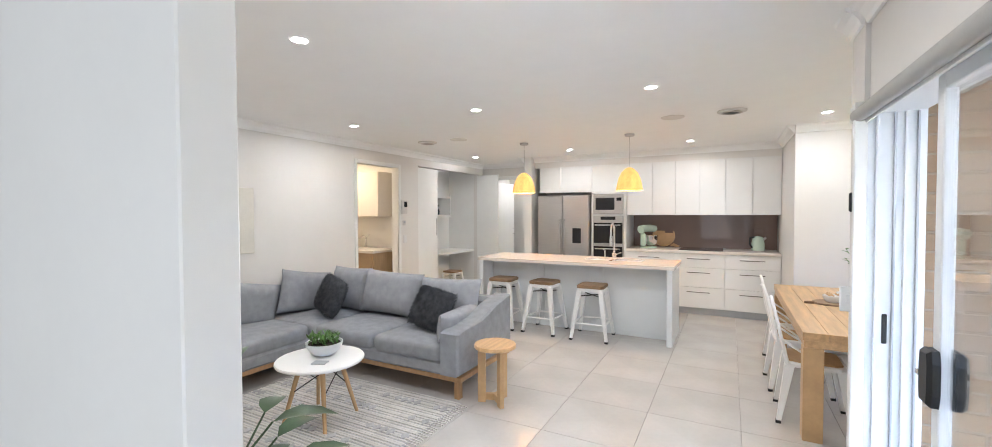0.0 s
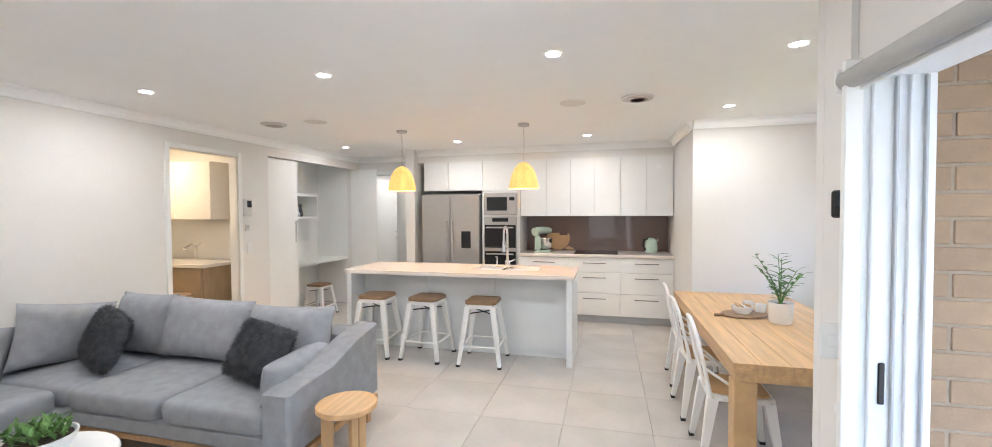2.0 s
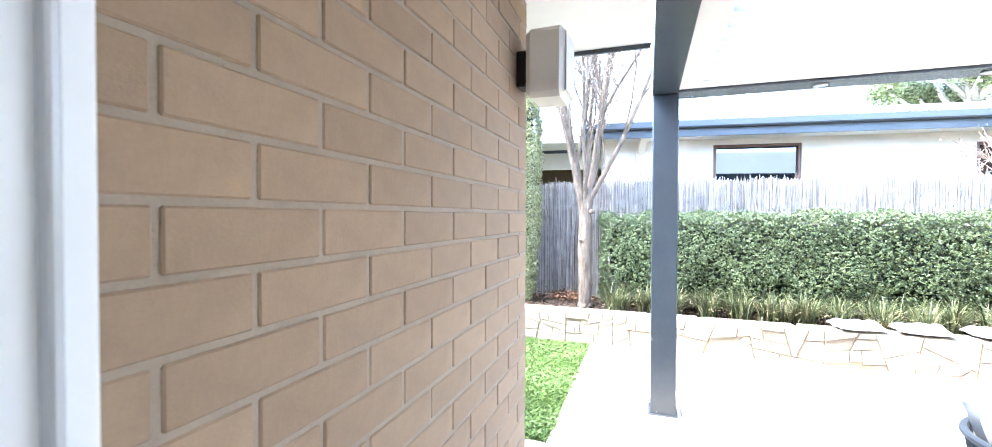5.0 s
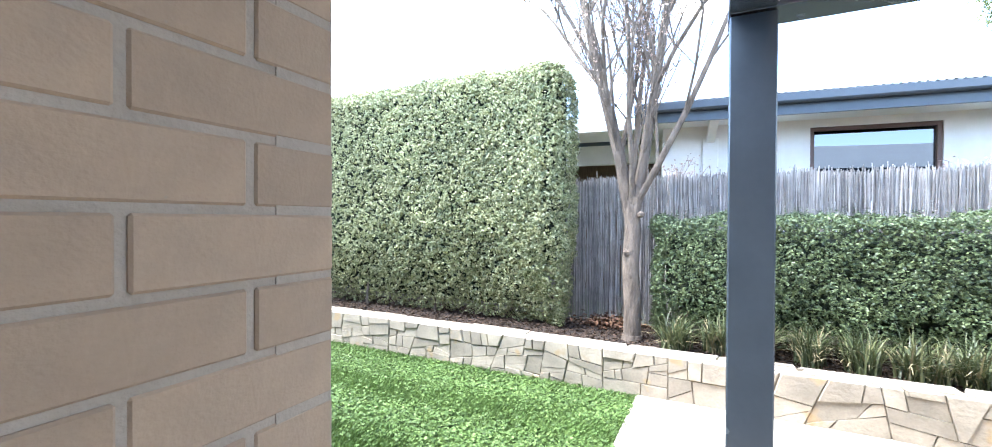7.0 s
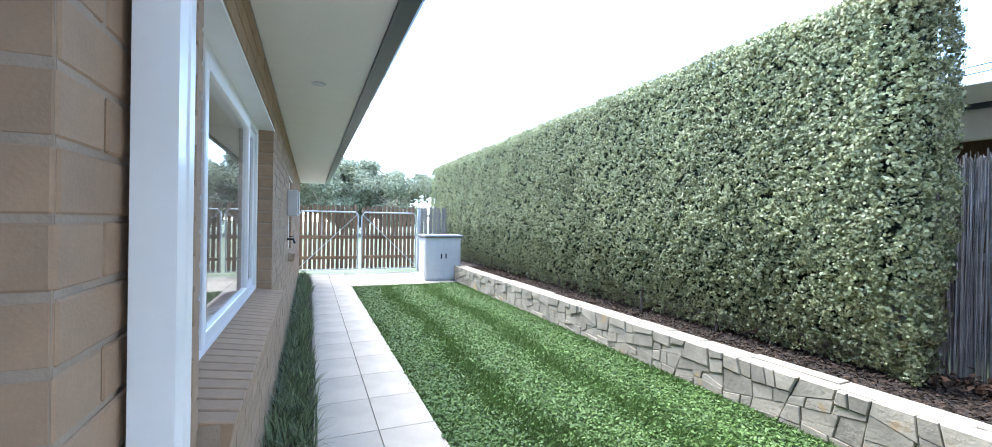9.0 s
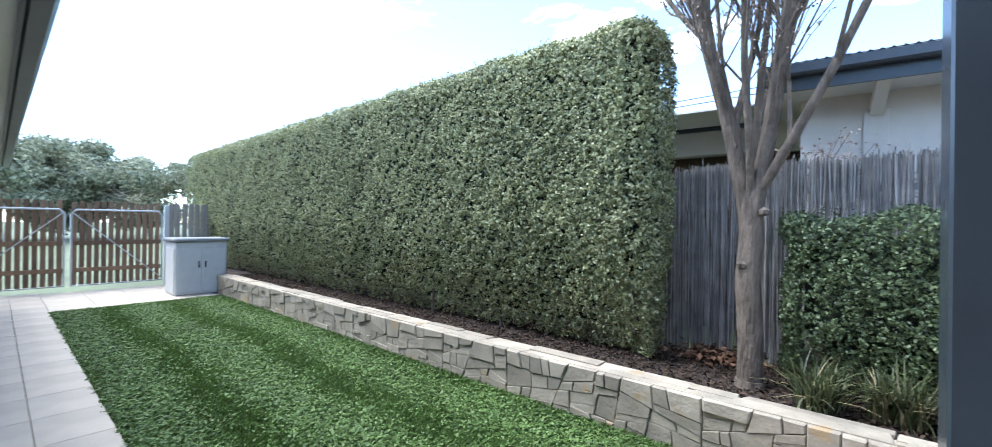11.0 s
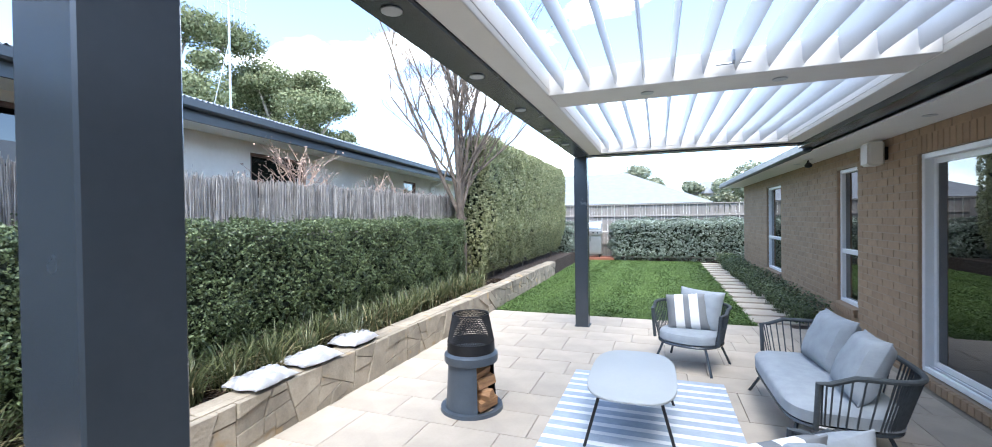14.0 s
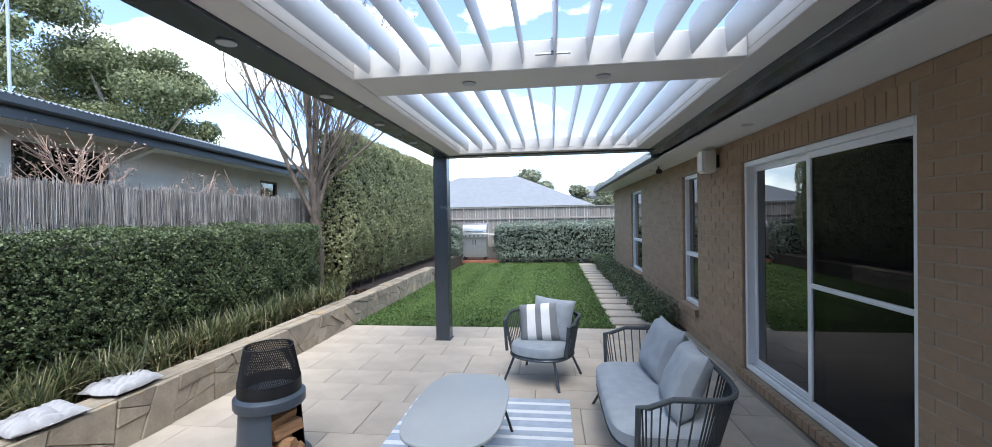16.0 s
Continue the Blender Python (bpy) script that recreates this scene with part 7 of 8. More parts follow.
for i, (a, z, rch, ln) in enumerate(((0.2, 0.62, 0.10, 0.26), (0.8, 0.72, 0.16, 0.24), (1.5, 0.60, 0.20, 0.24), (2.4, 0.90, 0.20, 0.22), (3.1, 1.0, 0.26, 0.22), (2.7, 0.78, 0.30, 0.24), (1.1, 0.52, 0.22, 0.26),
                                     (0.5, 0.50, 0.16, 0.24), (4.0, 0.72, 0.15, 0.24), (5.2, 0.66, 0.14, 0.22), (2.0, 0.66, 0.25, 0.22), (-0.3, 0.52, 0.16, 0.22), (1.9, 0.46, 0.2, 0.24))):
    e = (rch * math.cos(a), rch * math.sin(a), z)
    stm.tube([(0, 0, 0.26), (e[0] * 0.3, e[1] * 0.3, z * 0.7 + 0.08), e], 0.006, 6, 0.004)
    part("leaf", big_leaf(Mesh(), e, a + 0.2, 0.25, ln, 0.105, 0.35), M_DARKLEAF, fl_, smooth=True)
part("stem", stm, M_DARKLEAF, fl_, smooth=True)

# laundry and study nook
va = thing("laundry_vanity", pose(0, 0, 0), "timber laminate laundry cabinet with a pale top", "cabinet")
part("body", Mesh().box(-6.19, -4.55, 5.09, 5.575, 0.12, 0.88), M_VANITY, va)
for a in (-6.19, -5.64, -5.10):
    part("door", Mesh().box(a + 0.003, a + 0.537, 5.072, 5.09, 0.13, 0.875, 0.002), M_VANITY, va)
part("top", Mesh().box(-6.19, -4.53, 5.06, 5.575, 0.88, 0.92, 0.004), M_STONETOP, va)
lc = thing("laundry_cupboard", pose(0, 0, 0), "pale overhead laundry cupboard", "cupboard")
part("body", Mesh().box(-6.19, -4.60, 5.27, 5.575, 1.42, 2.10, 0.003), M_STONETOP, lc)
for a in (-6.19, -5.66, -5.13):
    part("door", Mesh().box(a + 0.003, a + 0.527, 5.252, 5.27, 1.425, 2.095, 0.002), M_STONETOP, lc)
ltp = thing("laundry_tap", pose(-5.05, 5.45, 0.92, 0, 0, -90), "chrome laundry mixer tap", "tap")
part("spout", Mesh().tube([(0, 0, 0), (0, 0, 0.16), (0.06, 0, 0.2), (0.16, 0, 0.15)], 0.015, 8), M_CHROME, ltp, smooth=True)
part("lever", Mesh().tube([(0, 0, 0.16), (-0.02, 0.06, 0.22)], 0.008, 6), M_CHROME, ltp, smooth=True)
bn = thing("laundry_bin", pose(-4.75, 4.93, 0), "brown round waste bin", "bin")
part("body", Mesh().lathe([(0.13, 0), (0.15, 0.55), (0.145, 0.6), (0.03, 0.62)], 22), M_VANITY, bn, smooth=True)
# unseen warm lamp added to light the laundry; it has no fitting
lamp("laundry_fill", look((-5.2, 4.8, 2.38), (-5.2, 4.8, 0)), "AREA", 0.8, (1.0, 0.78, 0.50), 0.12)
sdn = tagged(thing("door_4", pose(0, 0, 0), "white sliding cupboard door of the study nook", "door"), kind="structure")
part("leaf", Mesh().box(-4.26, -4.222, 5.702, 6.25, 0.01, 2.18, 0.003), M_TRIM, sdn)
part("pull", Mesh().box(-4.222, -4.217, 6.195, 6.225, 1.10, 1.38, 0.002), M_STEEL, sdn)
bfd = tagged(thing("door_5", pose(-4.2, 7.575, 0.01, 0, 0, -8), "white folding door panel of the study nook", "door"), kind="structure")
part("leaf", Mesh().box(-0.03, 0.48, -0.03, 0.0, 0, 2.17, 0.003), M_TRIM, bfd)
dk = thing("study_desk", pose(0, 0, 0), "white built in desk shelf in the study nook", "desk")
part("top", Mesh().box(-4.90, -4.33, 5.702, 7.578, 0.73, 0.765, 0.003), M_TRIM, dk)
for z in (1.40, 1.74):
    sh = thing("nook_shelf", pose(0, 0, z), "white shelf in the study nook", "shelf", "nook shelves")
    part("board", Mesh().box(-4.90, -4.55, 5.702, 7.10, 0, 0.035, 0.003), M_TRIM, sh)
    part("upright", Mesh().box(-4.90, -4.55, 7.10, 7.125, -0.34 if z > 1.6 else 0.0, 0.035), M_TRIM, sh)
mo = thing("computer_monitor", pose(-4.70, 6.55, 0.765, 0, 0, 20), "black computer monitor on the desk", "monitor")
part("screen", Mesh().box(-0.015, 0.015, -0.26, 0.26, 0.10, 0.42, 0.004), M_BLACK, mo)
part("stand", Mesh().box(-0.012, 0.012, -0.03, 0.03, 0.0, 0.12).box(-0.08, 0.08, -0.10, 0.10, 0, 0.012, 0.004), M_BLACK, mo)
for x, y, z, h_, mt in ((-4.72, 6.75, 1.435, 0.16, M_BLACK), (-4.70, 6.84, 1.435, 0.12, M_GREYALU), (-4.72, 6.93, 1.435, 0.19, M_CHAR)):
    o = thing("ornament", pose(x, y, z), "small dark shelf ornament", "ornament", "shelf ornaments")
    part("body", Mesh().lathe([(0.035, 0), (0.045, h_ * 0.3), (0.02, h_ * 0.7), (0.028, h_)], 14), mt, o, smooth=True)
ds = copy_thing(stool, pose(-4.25, 6.72, 0) @ Matrix.Diagonal((0.85, 0.85, 0.72, 1)))
ds["label"], ds["group"] = "low white metal stool under the study desk", "study stools"
ds.scale = (0.85, 0.85, 0.72)

# ---- terrace furniture ----
def bow(cx, cy, z, rx, ry, a0, a1, n=20, e=1.0):
    """Points of an arc, from angle a0 to a1; e under 1 squares it."""
    out = []
    for i in range(n + 1):
        a = radians(a0 + (a1 - a0) * i / n)
        c, s = math.cos(a), math.sin(a)
        out.append((cx + rx * math.copysign(abs(c) ** e, c), cy + ry * math.copysign(abs(s) ** e, s), z))
    return out


def rope_seat(name, m, label, category, rx, ry, e, rim_z, front, feet, cushions, group=""):
    """A low outdoor seat: steel rim and base, upright ropes between, thin legs, cushions. Front looks along local -y."""
    c = thing(name, m, label, category, group)
    top = [(x, y, z + 0.05 * (1 if y > -0.05 else 0)) for x, y, z in bow(0, 0, rim_z, rx, ry, -front, 180 + front, 30, e)]
    bot = bow(0, 0, 0.27, rx * 0.82, ry * 0.84, -front, 180 + front, 30, e)
    part("top_rail", Mesh().tube([(top[0][0] * 0.93, top[0][1] * 1.0, 0.29)] + top + [(top[-1][0] * 0.93, top[-1][1], 0.29)], 0.017, 8), M_ROPE, c, "charcoal rope wrapped rail", True)
    part("seat_frame", Mesh().tube(bow(0, 0, 0.27, rx * 0.82, ry * 0.84, 0, 354, 40, e), 0.014, 8, close=True), M_CHAR, c, smooth=True)
    part("seat_deck", Mesh().prism([(x, y) for x, y, z in bow(0, 0, 0, rx * 0.80, ry * 0.82, 0, 350, 35, e)], 0.262, 0.274, "z"), M_CHAR, c)
    per = 2 * (rx + ry)
    k = int(per / 0.030)
    for i in range(k + 1):
        t = i / k * 30
        j = min(29, int(t))
        p = Vector(top[j]).lerp(Vector(top[j + 1]), t - j)
        q = Vector(bot[j]).lerp(Vector(bot[j + 1]), t - j)
        part("rope", Mesh().tube([q, p], 0.0055, 5), M_ROPE, c)
    for x, y in feet:
        part("leg", Mesh().tube([(x * 0.72, y * 0.72, 0.262), (x, y, 0.0)], 0.013, 8), M_CHAR, c)
    for nm, mesh_, mt, lb in cushions:
        part(nm, mesh_, mt, c, lb, True)
    return c


def striped_cushion(m, label):
    c = thing("striped_cushion", m, label, "cushion", "striped cushions")
    w, h, d = 0.42, 0.40, 0.13
    base = Mesh().pillow(w, h, d, Matrix(), 14, 0.03)
    n = 14
    for k, mt in ((0, M_STRIPEG), (1, M_STRIPEW)):
        f = []
        for i, q in enumerate(base.f):
            x = sum(base.v[a][0] for a in q) / 4 / w + 0.5
            if (int(x * 5) % 2) == k:
                f.append(q)
        part("stripe", Mesh().add(base.v, f), mt, c, ("grey stripe", "white stripe")[k], True)
    return c


def round_pad(rx, ry, z0, z1, e=1.0):
    k = 36
    m = Mesh()
    vs, fs = [], []
    lay = [(z0, 0.93), (z0 + 0.02, 1.0), (z1 - 0.03, 1.0), (z1 - 0.008, 0.95), (z1 + 0.004, 0.8), (z1 + 0.012, 0.4)]
    for z, s in lay:
        vs += [(x * s, y * s, z) for x, y, _ in bow(0, 0, 0, rx, ry, 0, 350, k - 1, e)]
    for i in range(len(lay) - 1):
        for j in range(k):
            fs.append((i * k + j, i * k + (j + 1) % k, (i + 1) * k + (j + 1) % k, (i + 1) * k + j))
    fs += [tuple(range(k))[::-1], tuple(range((len(lay) - 1) * k, len(lay) * k))]
    return m.add(vs, fs)


def armchair(m, side):
    return rope_seat("rope_armchair", m, "charcoal rope outdoor armchair with a blue grey seat cushion", "armchair", 0.38, 0.36, 0.85, 0.60, 24,
                     ((0.32, 0.28), (-0.32, 0.28), (0.30, -0.30), (-0.30, -0.30)),
                     [("seat_cushion", round_pad(0.31, 0.30, 0.276, 0.385, 0.85), M_OUTCUSH, "blue grey seat cushion"),
                      ("back_cushion", Mesh().pillow(0.48, 0.46, 0.17, pose(0.04 * side, 0.17, 0.58, -18, 3 * side, -4 * side), 12), M_OUTCUSH, "blue grey back cushion")],
                     "rope armchairs")


AC1 = pose(2.99, -2.42, G, 0, 0, 158)
armchair(AC1, 1)
striped_cushion(AC1 @ pose(-0.05, 0.05, 0.565, -22, -6, 16), "grey and white striped cushion on the armchair")
AC2 = pose(2.90, 0.70, G, 0, 0, 38)
armchair(AC2, -1)
striped_cushion(AC2 @ pose(0.13, 0.12, 0.60, -22, 9, -14), "grey and white striped cushion on the armchair")
SF = pose(2.19, -1.16, G, 0, 0, 90)
rope_seat("rope_sofa", SF, "charcoal rope outdoor two seat sofa with blue grey cushions", "sofa", 0.80, 0.39, 0.42, 0.60, 14,
          ((0.62, 0.32), (-0.62, 0.32), (0.66, -0.34), (-0.66, -0.34)),
          [("seat_cushion", round_pad(0.67, 0.34, 0.276, 0.40, 0.4), M_OUTCUSH, "long blue grey seat cushion"),
           ("back_cushion", Mesh().pillow(0.56, 0.46, 0.19, pose(-0.30, 0.17, 0.60, -22, 0, 4), 12), M_OUTCUSH, "blue grey back cushion"),
           ("back_cushion", Mesh().pillow(0.56, 0.46, 0.19, pose(0.30, 0.17, 0.59, -24, -4, -6), 12), M_OUTCUSH, "blue grey back cushion")])

ot = thing("outdoor_table", pose(3.51, -0.77, G), "low oblong grey outdoor table with thin black legs", "coffee table")
part("tabletop", Mesh().prism([(x, y) for x, y, _ in bow(0, 0, 0, 0.32, 0.58, 0, 355, 47, 0.62)], 0.395, 0.41, "z", 0.004), M_TABLETOP, ot)
for x, y in ((0.20, 0.40), (-0.20, 0.40), (0.20, -0.40), (-0.20, -0.40)):
    part("leg", Mesh().tube([(x, y, 0.395), (x * 1.55, y * 1.15, 0)], 0.011, 8), M_BLACK, ot)
orug = thing("outdoor_rug", pose(0, 0, 0), "blue and white striped outdoor rug under the table", "rug")
y, i = -1.87, 0
while y < 0.40:
    w = (0.085, 0.05, 0.11, 0.06)[i % 4]
    part("stripe", Mesh().box(2.735, 4.145, y, y + w, G + 0.001, G + 0.007), M_RUGB if i % 2 == 0 else M_RUGW, orug)
    y += w
    i += 1

fp_ = thing("fire_pit", pose(4.84, -0.67, G), "blue grey steel fire drum with a black mesh top", "fire pit")
body = Mesh()
k = 40
vs, fs = [], []
lay = [(0.27, 0.0), (0.265, 0.03), (0.225, 0.03), (0.215, 0.10), (0.20, 0.36), (0.195, 0.42)]
for r_, z_ in lay:
    vs += [(r_ * math.cos(2 * math.pi * j / k), r_ * math.sin(2 * math.pi * j / k), z_) for j in range(k)]
for i in range(len(lay) - 1):
    for j in range(k):
        a = 360 * (j + 0.5) / k
        if i in (2, 3, 4) and 122 < a < 212:
            continue
        fs.append((i * k + j, i * k + (j + 1) % k, (i + 1) * k + (j + 1) % k, (i + 1) * k + j))
fs.append(tuple(range(k))[::-1])
part("drum", body.add(vs, fs), M_FIRE, fp_, smooth=True)
back = Mesh()
arc = [radians(214 + 266 * j / 24) for j in range(25)]
back.add([(r_ * math.cos(a), r_ * math.sin(a), z_) for r_, z_ in ((0.205, 0.032), (0.187, 0.405)) for a in arc], [(j + 1, j, 25 + j, 26 + j) for j in range(24)])
part("inner_lining", back, M_MESHBLK, fp_, "sooty black lining")
part("fire_tray", Mesh().lathe([(0.02, 0.408), (0.19, 0.408), (0.19, 0.416)], 30), M_MESHBLK, fp_)
part("jamb", Mesh().box(-0.003, 0.003, -0.19, -0.16, 0.03, 0.415, 0.001, pose(0, 0, 0, 0, 0, 212)), M_FIRE, fp_)
part("collar", Mesh().lathe([(0.225, 0.41), (0.23, 0.42), (0.23, 0.475), (0.20, 0.50)], 40), M_FIRE, fp_, smooth=True)
mesh_top = Mesh()
for j in range(84):
    a0 = 2 * math.pi * j / 84
    for sgn in (1, -1):
        pts = []
        for t in (0, 0.33, 0.66, 1.0):
            a = a0 + sgn * t * 0.5
            r_ = 0.20 - 0.045 * t
            pts.append((r_ * math.cos(a), r_ * math.sin(a), 0.58 + 0.23 * t))
        mesh_top.tube(pts, 0.0028, 3, cap=False)
part("mesh_screen", mesh_top, M_MESHBLK, fp_, "black steel mesh")["kind"] = "stuff"
part("mesh_band", Mesh().lathe([(0.205, 0.49), (0.203, 0.58), (0.198, 0.58), (0.198, 0.49)], 40), M_MESHBLK, fp_, smooth=True)
part("top_rim", Mesh().tube(bow(0, 0, 0.81, 0.155, 0.155, 0, 351, 40), 0.006, 6, close=True), M_MESHBLK, fp_)
rr = random.Random(12)
for i, (ax, u, z, ln, turn) in enumerate(((0.0, 0.06, 0.078, 0.24, 8), (0.0, 0.15, 0.078, 0.22, -6), (0.02, -0.04, 0.078, 0.24, 2), (0.03, 0.02, 0.16, 0.22, 84), (-0.04, 0.13, 0.162, 0.20, 97),
                                        (0.0, 0.04, 0.245, 0.24, 12), (0.01, 0.12, 0.243, 0.23, -4), (0.0, 0.08, 0.322, 0.25, 4))):
    m_ = pose(u, ax, z, rr.uniform(-25, 25), 0, 90 + turn)
    lg = thing("fire_log", pose(4.84, -0.67, G, 0, 0, 167) @ m_, "split firewood log in the drum", "log", "firewood logs")
    part("wood", Mesh().prism([(-0.045, -0.04), (0.045, -0.04), (0.04, 0.02), (0.005, 0.044), (-0.04, 0.028)], -ln / 2, ln / 2, "x", 0.006), M_LOG, lg)


def quilted(w, d, h, seed, nx=26, ny=32):
    """A soft quilted pad with puffed squares and uneven, drooping edges."""
    r = random.Random(seed)
    k = [r.uniform(0, 6) for _ in range(4)]
    m = Mesh()
    v, f = [], []
    for side in (1, -1):
        for j in range(ny + 1):
            for i in range(nx + 1):
                u, q = i / nx * 2 - 1, j / ny * 2 - 1
                edge = (1 - abs(u) ** 4) * (1 - abs(q) ** 4)
                puff = abs(math.sin((u + 1) * math.pi * 2.5 + 0.25 * math.sin(q * 5 + k[0]))) ** 0.6 * abs(math.sin((q + 1) * math.pi * 1.5 + 0.3 * math.sin(u * 4 + k[1]))) ** 0.5
                x = u * w / 2 * (1 + 0.05 * math.sin(q * 4 + k[2])) + r.gauss(0, 0.0015)
                y = q * d / 2 * (1 + 0.04 * math.sin(u * 5 + k[3])) + r.gauss(0, 0.0015)
                z = h * (0.35 + (0.28 + 0.42 * puff) * edge ** 0.5 + 0.10 * math.sin(u * 3 + q * 2 + k[0])) if side > 0 else h * 0.3 * (1 - edge)
                v.append((x, y, z))
    n = (nx + 1) * (ny + 1)
    for j in range(ny):
        for i in range(nx):
            a = j * (nx + 1) + i
            f.append((a, a + 1, a + nx + 2, a + nx + 1))
            f.append((n + a, n + a + nx + 1, n + a + nx + 2, n + a + 1))
    rim = [i for i in range(nx)] + [j * (nx + 1) + nx for j in range(ny)] + [ny * (nx + 1) + i for i in range(nx, 0, -1)] + [j * (nx + 1) for j in range(ny, 0, -1)]
    for a, b in zip(rim, rim[1:] + rim[:1]):
        f.append((b, a, n + a, n + b))
    m.add(v, f)
    return m


for i, (x, y, a) in enumerate(((6.09, 0.27, 4), (6.10, -0.27, -5), (6.13, -0.88, 3))):
    tw_ = thing("quilted_cushion", pose(x + 0.10, y, 0.275, 0, 0, a), "soft white quilted seat pad on the stone capping", "cushion", "white seat pads")
    part("pad", quilted(0.33, 0.42, 0.095, 40 + i), M_TOWEL, tw_, smooth=True)

# wall speakers, services
for m_, lb in ((pose(2.20, 2.86, 1.90), "white wall speaker on a bracket on the brick wall"), (pose(0.95, -3.32, 2.04, 0, 0, 90), "cream wall speaker on a bracket on the brick wall")):
    s_ = thing("wall_speaker", m_, lb, "speaker", "outdoor speakers")
    part("body", Mesh().box(0.0, 0.20, -0.20, -0.05, 0, 0.26, 0.02), M_CREAMPLASTIC, s_)
    part("grille", Mesh().box(0.015, 0.185, -0.206, -0.20, 0.02, 0.24, 0.004), M_PERG, s_)
    part("bracket", Mesh().box(0.06, 0.14, -0.05, 0.0, 0.06, 0.20, 0.004), M_BLACK, s_)
fd = thing("eave_sensor_light", pose(1.22, -4.9, 2.33), "small dark security light under the eave", "security light")
part("base", Mesh().lathe([(0.045, -0.02), (0.05, -0.012), (0.05, 0.0)], 16), M_SOFFIT, fd, smooth=True)
part("arm", Mesh().tube([(0, 0, -0.02), (0.01, 0, -0.06)], 0.012, 8), M_BLACK, fd)
part("head", Mesh().lathe([(0.02, -0.13), (0.042, -0.12), (0.05, -0.09), (0.03, -0.06), (0.012, -0.05)], 16), M_BLACK, fd, "black lamp head", True)
mb = thing("meter_box", pose(2.42, 7.95, 1.42), "grey electricity meter box on the brick wall", "meter box")
part("body", Mesh().box(0, 0.12, 0, 0.30, 0, 0.31, 0.01), M_PLASTICG, mb)
part("door", Mesh().box(0.12, 0.135, 0.02, 0.28, 0.02, 0.29, 0.005), M_PLASTICG, mb)
hs = thing("garden_tap", pose(2.42, 8.05, 1.14), "small brass garden tap on the wall", "tap")
part("spout", Mesh().tube([(0, 0, 0), (0.07, 0, 0), (0.09, 0, -0.05)], 0.014, 8).lathe([(0.03, 0.03), (0.03, 0.04)], 12, (0.05, 0, 0)), M_BLACK, hs, smooth=True)

# barbecue on a small deck
dkk = thing("timber_deck", pose(0, 0, 0), "low red timber deck by the back fence", "deck")
for i in range(9):
    part("board", Mesh().box(4.85, 6.35, -14.05 - i * 0.10, -13.96 - i * 0.10, -0.04, -0.015, 0.003), M_DECK, dkk)
part("fascia", Mesh().box(4.85, 6.35, -13.955, -13.93, G, -0.012, 0.003), M_DECK, dkk)
bq = thing("barbecue", pose(5.33, -14.65, -0.015) @ Matrix.Diagonal((1.08, 1.0, 1.17, 1)), "stainless steel hooded barbecue on a cabinet", "barbecue")
part("cabinet", Mesh().box(0.0, 0.85, 0, 0.5, 0.10, 0.78, 0.01), M_STAINLESS, bq)
for a in (0.02, 0.435):
    d = part("door", Mesh().box(a, a + 0.395, 0.5, 0.515, 0.14, 0.70, 0.004), M_STAINLESS, bq)
    part("handle", Mesh().tube([(a + (0.36 if a < 0.1 else 0.035), 0.54, 0.5), (a + (0.36 if a < 0.1 else 0.035), 0.54, 0.66)], 0.010, 6), M_CHAR, d)
part("fascia", Mesh().box(-0.02, 0.87, 0.45, 0.56, 0.72, 0.86, 0.01), M_STAINLESS, bq)
for i in range(5):
    part("knob", Mesh().tube([(0.12 + i * 0.15, 0.56, 0.79), (0.12 + i * 0.15, 0.59, 0.79)], 0.025, 12), M_CHAR, bq, smooth=True)
part("hood", Mesh().prism([(0.0, 0.86), (0.52, 0.86), (0.52, 0.95), (0.42, 1.12), (0.22, 1.18), (0.04, 1.10)], 0.0, 0.85, "x", 0.01), M_STAINLESS, bq, smooth=True)
part("hood_handle", Mesh().tube([(0.10, 0.57, 0.93), (0.75, 0.57, 0.93)], 0.014, 8), M_CHROME, bq)
for a, b in ((-0.36, -0.02), (0.87, 1.21)):
    part("side_shelf", Mesh().box(a, b, 0.02, 0.5, 0.80, 0.84, 0.006), M_STAINLESS, bq)
for x in (0.08, 0.77):
    for y in (0.08, 0.42):
        part("wheel", Mesh().tube([(x - 0.02, y, 0.05), (x + 0.02, y, 0.05)], 0.05, 12), M_BLACK, bq)


# ---- pieces of walls and paving ----
BRICKS = {}


def brick_data(length, material):
    key = (round(length, 3), material.name)
    if key not in BRICKS:
        BRICKS[key] = Mesh().box(-length / 2, length / 2, 0, 0.03, 0.0, 0.076, 0.003).data("brick", material)
    return BRICKS[key]


